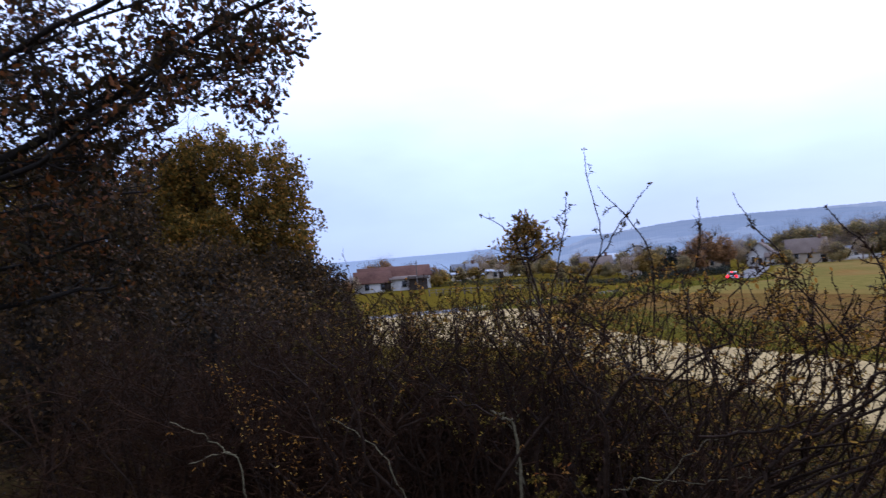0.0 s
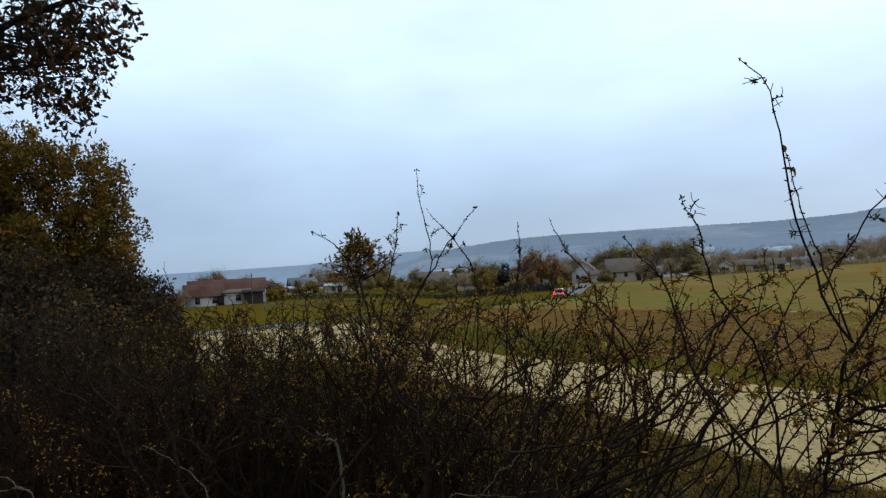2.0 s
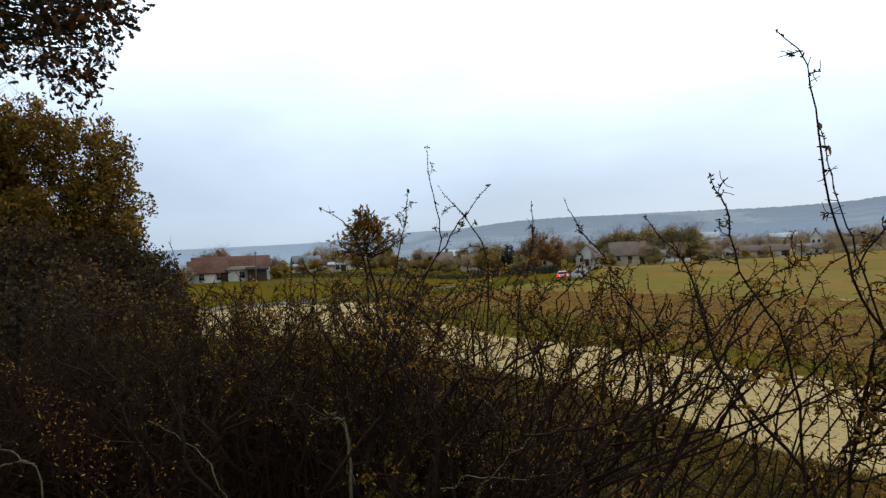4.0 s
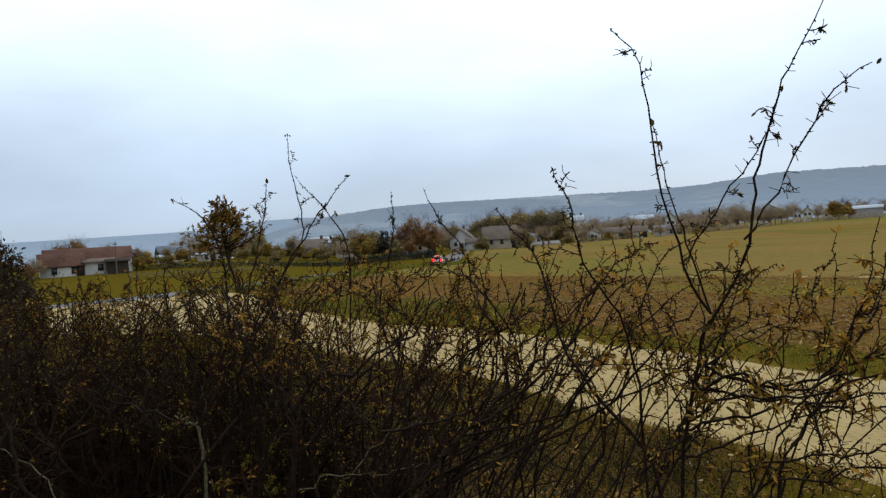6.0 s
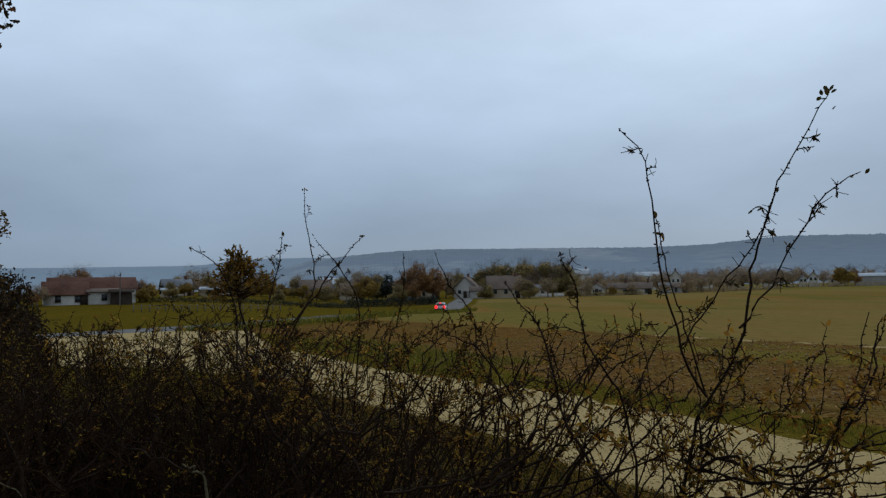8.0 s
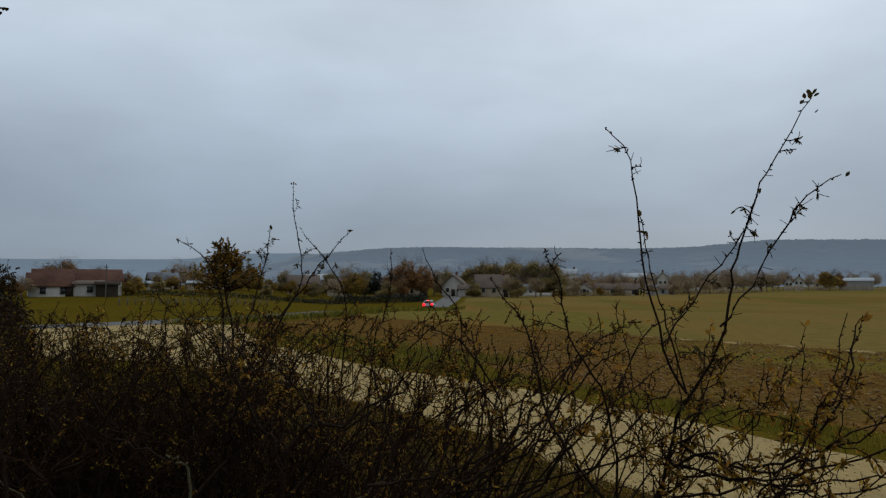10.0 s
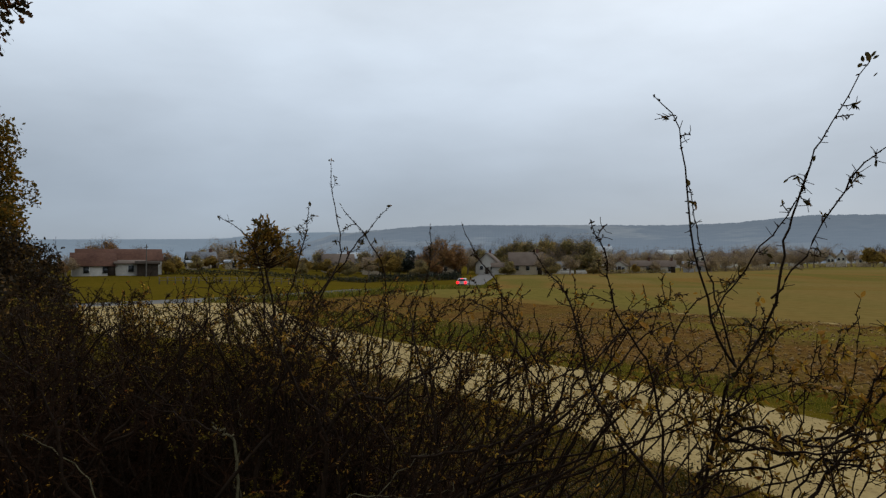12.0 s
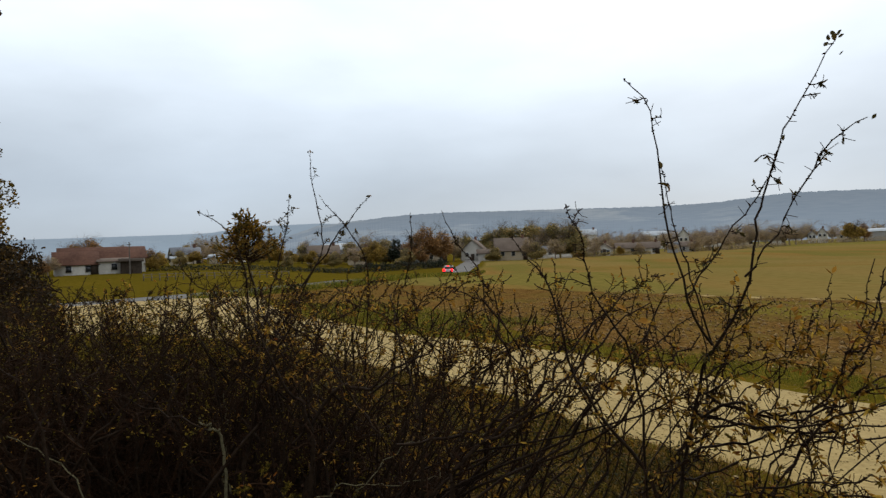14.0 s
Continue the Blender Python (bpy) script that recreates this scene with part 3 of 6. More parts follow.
def buds(rng, lines, count=0):
    """Short fat buds sitting on the lines."""
    if not count:
        count = max(3, int(np.linalg.norm(np.diff(lines, axis=1), axis=-1).sum() / 0.028))
    at, way = along(rng, lines, count)
    d = unit(way * 0.5 + rng.normal(size=at.shape))
    L = rng.uniform(0.005, 0.010, count)[:, None]
    P = np.stack([at, at + d * L * 0.55, at + d * L], 1)
    return P, np.tile(np.array([[0.0010, 0.0018, 0.0004]]), (count, 1)), 4


def shoot(parent, points, r0, r1, seed, twigs=10, leaf_count=14, tuft=0, material=None, twig_len=(0.03, 0.16), n=16, origin=(0, 0, 0), leaf=(0.012, 0.026), kink=0.0055, leafage=None):
    """One long shoot of a bush with thorny side twigs and a few leaves left on it."""
    rng = np.random.default_rng(seed)
    P = curve(points, n)[None] - np.array(origin)
    P[:, 1:-1] += rng.normal(size=(1, n - 2, 3)) * kink
    f = np.linspace(0, 1, n)
    sway = sum(np.sin(f[:, None] * w * np.pi + rng.uniform(0, 6.28, 3)) / w for w in (3.0, 5.5, 9.0))
    P[0] += sway * 0.05 * (np.clip((1.62 - P[0, :, 2] - origin[2]) / 0.25, 0, 1) * np.clip(f * 12, 0, 1))[:, None]
    R = np.linspace(r0 * 0.72, r1 * 0.72, n)[None]
    s = part("shoot", wood_mesh("shoot", [(P, R, 6)], material or M_BARK), parent)
    if twigs:
        A, B = sprout(rng, P, R, twigs, twig_len, (30, 85), 0.55, 0.4, 0.05, 6, 0.05, least=0.0016, fade=0.45, end=0.9)
        C, D = sprout(rng, A, B, 3, (0.010, 0.035), (50, 90), 0.8, 0.2, 0, 3, 0.05, least=0.0011)
        T, U = sprout(rng, P, R, max(10, twigs * 2), (0.010, 0.028), (60, 90), 0.4, 0.02, 0, 2, 0.05, least=0.0010, end=0.9)
        part("twig_tangle", wood_mesh("twig_tangle", [(A, B, 4), (C, D, 3), (T, U, 3), buds(rng, A), buds(rng, P)], M_TWIG), s, kind="stuff")
        high = A[A[:, -1, 2] > (0.8 * P[0, -1, 2] if P[0, 0, 2] < 0.3 else -9)]
        if leaf_count:
            part("foliage", leaf_mesh("foliage", rng, high if len(high) > 3 else np.concatenate([A]), int(leaf_count * 1.7), (leaf[0] * 0.85, leaf[1] * 0.85), OVAL, leafage or M_LEAF, 0.35), s, "curled olive-brown leaves", "stuff")
    if tuft:
        at = np.repeat(P[:, -1], tuft, 0) + rng.normal(size=(tuft, 3)) * (0.013 if tuft > 4 else 0.005)
        V, F = leaves(rng, at, np.repeat(unit(P[:, -1] - P[:, -2]), tuft, 0), leaf, ROUND, 0.0)
        part("tip_tuft", mesh_of("tip_tuft", V, [F], leafage or M_LEAF), s, "tuft of small leaves at the tip", "stuff")
    return s


# the open thorn with long arching shoots
base = (0.56, 1.84, ground_at(0.56, 1.84))
thorn = thing("thorn_bush", base, "open thorn bush with tall bare arching shoots", "bush", "hedge bushes")
z0 = base[2]
shoot(thorn, [(0.55, 1.84, z0), (0.56, 1.83, 1.2), (0.57, 1.81, 1.67), (0.60, 1.79, 1.84), (0.62, 1.78, 1.99), (0.66, 1.75, 2.07), (0.71, 1.72, 2.17), (0.73, 1.70, 2.29)], 0.0072, 0.0040, 1, 11, 30, origin=base, n=22, kink=0.003, leafage=M_DARKLEAF)
shoot(thorn, [(0.73, 1.70, 2.29), (0.76, 1.68, 2.44), (0.80, 1.64, 2.58), (0.88, 1.59, 2.74)], 0.0040, 0.0015, 2, 4, 14, 9, origin=base, twig_len=(0.015, 0.07), leaf=(0.013, 0.024), kink=0.003, leafage=M_DARKLEAF)
shoot(thorn, [(0.71, 1.71, 2.22), (0.76, 1.67, 2.31), (0.83, 1.63, 2.45), (0.87, 1.59, 2.52), (0.92, 1.55, 2.56)], 0.0040, 0.0014, 3, 7, 16, 2, origin=base, twig_len=(0.015, 0.06), leaf=(0.010, 0.019), kink=0.003, leafage=M_DARKLEAF)
shoot(thorn, [(0.59, 1.766, 2.165), (0.62, 1.77, 2.215), (0.69, 1.74, 2.33), (0.75, 1.70, 2.42), (0.79, 1.67, 2.53)], 0.0036, 0.0016, 4, 6, 16, 2, origin=base, twig_len=(0.02, 0.07), kink=0.003, leafage=M_DARKLEAF)
shoot(thorn, [(0.66, 1.80, 2.05), (0.60, 1.77, 2.14), (0.56, 1.74, 2.28), (0.52, 1.70, 2.41), (0.50, 1.66, 2.52), (0.47, 1.62, 2.62), (0.41, 1.59, 2.67)], 0.0048, 0.0013, 5, 3, 6, origin=base, twig_len=(0.015, 0.05), kink=0.003, leafage=M_DARKLEAF)
shoot(thorn, [(0.66, 1.80, 2.05), (0.60, 1.76, 2.22), (0.55, 1.72, 2.36), (0.51, 1.67, 2.48)], 0.0036, 0.0013, 6, 4, 6, 1, origin=base, twig_len=(0.015, 0.05), kink=0.003, leafage=M_DARKLEAF)
shoot(thorn, [(0.62, 1.80, 1.94), (0.70, 1.77, 1.90), (0.80, 1.72, 1.88), (0.91, 1.67, 1.93), (0.98, 1.63, 1.99), (1.08, 1.58, 2.03)], 0.0052, 0.0022, 7, 12, 26, origin=base, leaf=(0.015, 0.031))
shoot(thorn, [(0.60, 1.80, 1.90), (0.71, 1.80, 1.85), (0.86, 1.77, 1.83), (1.03, 1.71, 1.86), (1.2, 1.66, 1.88)], 0.0052, 0.0022, 8, 12, 26, origin=base, leaf=(0.015, 0.031))
shoot(thorn, [(0.58, 1.80, 1.72), (0.74, 1.84, 1.74), (0.92, 1.82, 1.80), (1.08, 1.78, 1.90)], 0.0045, 0.002, 9, 11, 22, origin=base)

base = (0.50, 1.95, ground_at(0.5, 1.95))
thorn = thing("thorn_bush", base, "sparse thorn bush of crossing dark stems with few leaves", "bush", "hedge bushes")
z0 = base[2]
shoot(thorn, [(0.62, 1.92, z0), (0.60, 1.92, 1.2), (0.54, 1.92, 1.65), (0.42, 1.97, 1.83), (0.34, 2.00, 1.97), (0.32, 2.02, 2.10), (0.29, 2.05, 2.21), (0.24, 2.07, 2.28), (0.20, 2.09, 2.34)], 0.009, 0.0014, 21, 14, 14, origin=base, n=24, kink=0.003, leafage=M_DARKLEAF)
shoot(thorn, [(0.50, 1.95, z0), (0.52, 1.93, 1.6), (0.50, 1.91, 1.93), (0.47, 1.89, 2.05), (0.39, 1.85, 2.15), (0.35, 1.79, 2.27), (0.32, 1.73, 2.35), (0.29, 1.68, 2.40)], 0.006, 0.0012, 22, 10, 12, origin=base, n=22, kink=0.003, leafage=M_DARKLEAF)
shoot(thorn, [(0.30, 2.2, z0), (0.24, 2.25, 1.3), (0.30, 2.2, 1.65), (0.46, 2.15, 1.88), (0.60, 2.1, 2.02), (0.72, 2.08, 2.10)], 0.007, 0.0018, 23, 11, 20, origin=base)
shoot(thorn, [(0.22, 2.35, z0), (0.20, 2.35, 1.35), (0.34, 2.3, 1.75), (0.50, 2.25, 1.96), (0.58, 2.2, 2.16)], 0.006, 0.0018, 24, 11, 20, origin=base)
shoot(thorn, [(0.75, 1.95, z0), (0.78, 1.9, 1.3), (0.86, 1.85, 1.7), (1.0, 1.8, 2.0), (1.06, 1.78, 2.25)], 0.0048, 0.0016, 25, 10, 20, origin=base)

# the further part with the upright sprigs
base = (-0.72, 3.5, ground_at(-0.72, 3.5))
thorn = thing("thorn_bush", base, "thorn bush with upright twiggy sprigs above the hedge", "bush", "hedge bushes")
z0 = base[2]
shoot(thorn, [(-1.0, 3.7, z0), (-0.98, 3.75, 1.4), (-0.91, 3.79, 1.89), (-0.81, 3.88, 2.08), (-0.67, 3.96, 2.31), (-0.67, 4.03, 2.48), (-0.72, 4.08, 2.70), (-0.74, 4.14, 2.91)], 0.011, 0.0018, 31, 12, 40, 3, origin=base, n=22, twig_len=(0.04, 0.16), leaf=(0.016, 0.034), kink=0.003, leafage=M_DARKLEAF)
shoot(thorn, [(-0.9, 3.25, z0), (-0.86, 3.22, 1.5), (-0.80, 3.20, 1.85), (-0.66, 3.17, 2.10), (-0.51, 3.14, 2.32), (-0.42, 3.09, 2.43), (-0.30, 3.04, 2.55)], 0.009, 0.0016, 32, 14, 44, 3, origin=base, n=22, leaf=(0.011, 0.024), kink=0.003, leafage=M_DARKLEAF)
shoot(thorn, [(-0.40, 3.3, z0), (-0.38, 3.28, 1.6), (-0.36, 3.28, 1.95), (-0.34, 3.22, 2.24), (-0.40, 3.14, 2.41), (-0.50, 3.06, 2.54)], 0.008, 0.0016, 33, 14, 34, 2, origin=base, n=20, leaf=(0.011, 0.024), kink=0.003, leafage=M_DARKLEAF)
shoot(thorn, [(-1.05, 3.8, z0), (-1.02, 3.76, 2.01), (-1.04, 3.76, 2.28), (-1.12, 3.74, 2.47), (-1.24, 3.70, 2.56)], 0.009, 0.0016, 34, 12, 26, 2, origin=base, leaf=(0.016, 0.032), kink=0.003, leafage=M_DARKLEAF)
shoot(thorn, [(-0.95, 3.7, z0), (-0.92, 3.69, 1.90), (-0.85, 3.70, 2.24), (-0.80, 3.71, 2.44), (-0.78, 3.72, 2.61)], 0.008, 0.0016, 35, 14, 34, 2, origin=base, leaf=(0.016, 0.032), kink=0.003, leafage=M_DARKLEAF)
shoot(thorn, [(0.30, 2.66, z0), (0.27, 2.68, 1.5), (0.24, 2.69, 1.89), (0.16, 2.77, 2.06), (0.14, 2.85, 2.23), (0.06, 2.92, 2.34), (0.0, 3.0, 2.48)], 0.008, 0.0014, 36, 14, 20, origin=base, n=20, kink=0.003, leafage=M_DARKLEAF)
shoot(thorn, [(-0.24, 2.99, z0), (-0.21, 2.99, 1.96), (-0.16, 3.0, 2.19), (-0.13, 3.0, 2.33), (-0.13, 3.0, 2.47)], 0.007, 0.0014, 37, 14, 20, origin=base, kink=0.003, leafage=M_DARKLEAF)

# a small dense leafy head among the twigs
base = (-1.06, 4.0, ground_at(-1.06, 4.0))
leafy = thing("thorn_bush", base, "small hawthorn with a dense head of russet leaves", "bush", "hedge bushes")
rng = np.random.default_rng(41)
trunk = curve([(0.02, 0, 0), (-0.02, 0, 0.8), (0.03, 0, 1.5), (-0.02, 0, 1.78), (-0.03, -0.02, 2.04)], 14)[None]
part("stem", wood_mesh("stem", [(trunk, np.linspace(0.011, 0.003, 14)[None], 6)], M_BARK), leafy)
head = curve([(0.0, 0, 1.77), (-0.02, 0, 1.88), (-0.03, -0.02, 2.05)], 12)[None]
HA, HB = [], []
for k in range(9):
    f = k / 8
    A, B = sprout(rng, head[:, k:k + 3], np.full((1, 3), 0.004 - 0.002 * f), 13, (0.12 * (1 - f) + 0.03, 0.27 * (1 - f) + 0.04), (62 - 25 * f, 88 - 30 * f), 0.6, 0.12, 0.04, 5, 0.0)
    HA.append(A)
    HB.append(B)
A, B = np.concatenate(HA), np.concatenate(HB)
C, D = sprout(rng, A, B, 4, (0.02, 0.06), (25, 65), 0.7, 0.1, 0.1, 3, 0.3)
part("twig_tangle", wood_mesh("twig_tangle", [(A, B, 4), (C, D, 3)], M_TWIG), leafy, kind="stuff")
part("foliage", leaf_mesh("foliage", rng, np.concatenate([A[:, 1:4], C]), 1600, (0.016, 0.034), OVAL, M_RUSSET, 0.0), leafy, "dense russet and olive leaves", "stuff")

# pale lichen-covered stems low in the hedge
base = (-0.93, 3.06, ground_at(-0.93, 3.06))
pale = thing("thorn_bush", base, "old hedge stem pale with lichen, arching over", "bush", "hedge bushes")
z0 = base[2]
shoot(pale, [(-0.90, 3.04, z0), (-0.91, 3.05, 0.9), (-0.93, 3.06, 1.30), (-0.97, 3.08, 1.40), (-0.97, 3.11, 1.51), (-1.0, 3.13, 1.57), (-1.08, 3.13, 1.63)], 0.0068, 0.0042, 51, 5, 4, origin=base, material=M_PALE, n=22)
shoot(pale, [(-1.07, 3.13, 1.62), (-1.20, 3.12, 1.70), (-1.41, 3.06, 1.83), (-1.63, 2.98, 1.85)], 0.0042, 0.0022, 54, 8, 6, origin=base, n=18, kink=0.009)
shoot(pale, [(-0.66, 3.22, z0), (-0.66, 3.23, 1.23), (-0.65, 3.26, 1.48), (-0.70, 3.28, 1.71), (-0.77, 3.29, 1.84), (-0.84, 3.29, 1.93)], 0.012, 0.004, 52, 12, 10, origin=base, n=18)
shoot(pale, [(-1.22, 2.6, z0), (-1.25, 2.6, 1.3), (-1.30, 2.59, 1.47), (-1.37, 2.59, 1.57), (-1.46, 2.58, 1.66), (-1.56, 2.56, 1.71)], 0.0048, 0.0022, 53, 8, 8, origin=base, material=M_PALE, n=16)

# thick boughs reaching sideways from the open thorn
base = (0.78, 1.80, ground_at(0.78, 1.8))
z0 = base[2]
thorn = thing("thorn_bush", base, "thorn bush with thick level boughs and hanging yellow leaves", "bush", "hedge bushes")
shoot(thorn, [(0.57, 1.81, 1.76), (0.58, 1.81, 1.80), (0.67, 1.75, 1.86), (0.75, 1.65, 1.88), (0.84, 1.55, 1.92), (0.94, 1.45, 1.99)], 0.0056, 0.003, 61, 10, 64, origin=base, n=16, twig_len=(0.04, 0.2), leaf=(0.015, 0.031))
shoot(thorn, [(0.60, 1.80, 1.86), (0.70, 1.77, 1.92), (0.74, 1.75, 1.88), (0.81, 1.72, 1.89), (0.90, 1.68, 1.92), (0.98, 1.63, 1.97), (1.06, 1.58, 2.05)], 0.0062, 0.0025, 62, 9, 62, origin=base, n=20, twig_len=(0.04, 0.2), leaf=(0.015, 0.031))
shoot(thorn, [(0.57, 1.81, 1.78), (0.69, 1.82, 1.79), (0.85, 1.81, 1.82), (0.96, 1.75, 1.81), (1.06, 1.70, 1.84), (1.16, 1.66, 1.9)], 0.0052, 0.0022, 63, 9, 46, origin=base, n=20, twig_len=(0.04, 0.18), leaf=(0.015, 0.031))
shoot(thorn, [(0.60, 1.70, z0), (0.62, 1.69, 1.4), (0.70, 1.66, 1.72), (0.77, 1.63, 1.85), (0.83, 1.60, 1.95), (0.88, 1.57, 2.05), (0.94, 1.59, 2.13), (1.0, 1.62, 2.25)], 0.0048, 0.0016, 64, 11, 54, 3, origin=base, n=24, twig_len=(0.03, 0.15), leaf=(0.015, 0.031))
shoot(thorn, [(0.76, 1.74, z0), (0.78, 1.73, 1.5), (0.85, 1.70, 1.74), (0.83, 1.71, 1.86), (0.86, 1.70, 1.99), (0.87, 1.74, 2.09), (0.94, 1.76, 2.17)], 0.0046, 0.0016, 65, 9, 42, origin=base, n=22, twig_len=(0.03, 0.14), leaf=(0.015, 0.031))

# a fan of bare branches all leaning one way
base = (0.0, 2.2, ground_at(0.0, 2.2))
z0 = base[2]
fan = thing("thorn_bush", base, "thorn bush of close dark branches leaning one way", "bush", "hedge bushes")
rng = random.Random(9)
for i in range(9):
    f = i / 8
    bx, by = rng.uniform(-0.28, 0.02), 2.2 + rng.uniform(-0.2, 0.25)
    ex, ey, ez = 0.15 + 0.55 * f + rng.uniform(-0.06, 0.06), 2.2 - 0.3 * f + rng.uniform(-0.12, 0.2), 2.10 - 0.03 * f + rng.uniform(-0.12, 0.08)
    shoot(fan, [(bx, by, z0), (bx + 0.03, by, 1.15), (bx * 0.7 + 0.05, by, 1.5 + rng.uniform(0, 0.1)), (ex * 0.55, (by + ey) / 2, 1.74 + rng.uniform(-0.06, 0.05)), (ex * 0.82, ey, ez * 0.5 + 0.92), (ex, ey, ez)], rng.uniform(0.007, 0.010), 0.0022, 500 + i, 12, 30, origin=base, n=20, twig_len=(0.04, 0.17), leaf=(0.012, 0.026))

# slight leafy shoots standing over the track
base = (0.6, 2.0, ground_at(0.6, 2.0))
z0 = base[2]
spray = thing("thorn_bush", base, "slender thorn bush with many curled golden-brown leaves", "bush", "hedge bushes")
rng = random.Random(15)
for i in range(6):
    bx, by = rng.uniform(0.35, 0.95), rng.uniform(1.85, 2.25)
    ex, ez = 0.34 + 0.85 * i / 5 + rng.uniform(-0.05, 0.05), 2.12 + rng.uniform(-0.08, 0.1)
    ey = by - 0.1 - 0.15 * i / 5
    shoot(spray, [(bx - 0.3, by + 0.1, z0), (bx - 0.2, by, 1.2), (bx * 0.8 + ex * 0.2 - 0.06, by, 1.6), (bx * 0.5 + ex * 0.5 + rng.uniform(-0.06, 0.06), (by + ey) / 2, 1.85), (ex - rng.uniform(-0.02, 0.06), ey, ez - 0.1), (ex, ey, ez)], rng.uniform(0.003, 0.0045), 0.0015, 600 + i, 9, 38, 2, origin=base, n=20, twig_len=(0.03, 0.14), leaf=(0.014, 0.029))

# dark crooked boughs in the middle of the hedge
base = (-0.45, 2.36, ground_at(-0.45, 2.36))
z0 = base[2]
crook = thing("thorn_bush", base, "old thorn with thick dark crooked boughs", "bush", "hedge bushes")
shoot(crook, [(-0.47, 2.35, z0), (-0.47, 2.35, 1.3), (-0.45, 2.36, 1.67), (-0.47, 2.35, 1.82), (-0.52, 2.34, 1.88), (-0.58, 2.33, 2.03), (-0.65, 2.41, 2.15)], 0.015, 0.003, 71, 16, 40, origin=base, n=24, twig_len=(0.05, 0.25))
shoot(crook, [(-0.46, 2.36, 1.72), (-0.36, 2.37, 1.88), (-0.27, 2.38, 1.86), (-0.17, 2.39, 1.93), (-0.06, 2.48, 1.97), (0.02, 2.5, 2.08)], 0.010, 0.003, 72, 16, 40, origin=base, n=20, twig_len=(0.05, 0.2))
shoot(crook, [(-0.12, 2.2, z0), (-0.12, 2.2, 1.3), (-0.09, 2.2, 1.6), (-0.09, 2.2, 1.8), (-0.15, 2.29, 2.04), (-0.18, 2.39, 2.17)], 0.012, 0.002, 73, 16, 36, origin=base, n=22, twig_len=(0.05, 0.2))
shoot(crook, [(-0.80, 2.58, z0), (-0.79, 2.58, 1.36), (-0.81, 2.57, 1.67), (-0.84, 2.56, 1.71), (-0.88, 2.55, 1.74)], 0.010, 0.004, 74, 8, 8, origin=base, material=M_PALE, n=24, twig_len=(0.05, 0.2))
shoot(crook, [(-0.84, 2.56, 1.70), (-1.0, 2.56, 1.77), (-1.16, 2.55, 1.84), (-1.31, 2.53, 1.91)], 0.006, 0.002, 75, 10, 16, origin=base, n=14, twig_len=(0.05, 0.2))
rng = random.Random(12)
for i in range(36):
    bx, by = -1.8 + 1.85 * i / 35 + rng.uniform(-0.1, 0.1), 2.75 + rng.uniform(-0.15, 0.5) - 0.25 * i / 35
    s = rng.choice((-1, 1))
    p = [(bx, by, ground_at(bx, by)), (bx + rng.uniform(-0.08, 0.08), by, 1.2)]
    q = bx
    for z in (1.5, 1.7, 1.83, 1.94, 2.07 + rng.uniform(-0.07, 0.07)):
        q += s * rng.uniform(-0.02, 0.2)
        p.append((q, by + rng.uniform(-0.1, 0.1), z + rng.uniform(-0.05, 0.04)))
    shoot(crook, p, rng.uniform(0.008, 0.014), 0.0028, 540 + i, 14, 10 if i < 16 else 30, origin=base, n=22, twig_len=(0.05, 0.26), leaf=(0.010, 0.021), leafage=M_OLIVELEAF if i < 24 else M_LEAF)

# forked boughs, pale with lichen where the light reaches them
base = (-0.66, 3.2, ground_at(-0.66, 3.2))
fork = thing("thorn_bush", base, "forked old thorn stem, grey with lichen above", "bush", "hedge bushes")
shoot(fork, [(-0.66, 3.2, base[2]), (-0.65, 3.2, 1.2), (-0.65, 3.19, 1.55), (-0.67, 3.18, 1.72), (-0.72, 3.17, 1.74), (-0.77, 3.16, 1.75), (-0.82, 3.15, 1.77), (-0.86, 3.15, 1.81)], 0.012, 0.004, 151, 10, 12, origin=base, n=26)
shoot(fork, [(-0.66, 3.18, 1.70), (-0.60, 3.20, 1.75), (-0.53, 3.22, 1.80), (-0.47, 3.23, 1.81), (-0.41, 3.24, 1.83)], 0.009, 0.003, 152, 10, 12, origin=base, n=16)
shoot(fork, [(-0.30, 3.13, 1.66), (-0.34, 3.13, 1.72), (-0.39, 3.13, 1.78), (-0.47, 3.13, 1.81), (-0.53, 3.12, 1.84)], 0.006, 0.003, 153, 8, 8, origin=base, material=M_PALE, n=14)
shoot(fork, [(-0.93, 3.04, 1.62), (-0.92, 3.0, 1.68), (-0.92, 2.97, 1.76)], 0.005, 0.002, 154, 4, 4, origin=base, material=M_PALE, n=8)
shoot(fork, [(-0.42, 2.25, 1.56), (-0.33, 2.27, 1.59), (-0.21, 2.28, 1.59), (-0.07, 2.30, 1.60), (0.0, 2.30, 1.62)], 0.0026, 0.0013, 155, 12, 6, origin=base, material=M_PALE, n=20, kink=0.009)
shoot(fork, [(-0.33, 2.36, 1.48), (-0.29, 2.37, 1.55), (-0.18, 2.41, 1.65), (-0.08, 2.42, 1.69), (0.04, 2.43, 1.72)], 0.0028, 0.0014, 156, 12, 6, origin=base, material=M_PALE, n=20, kink=0.009)

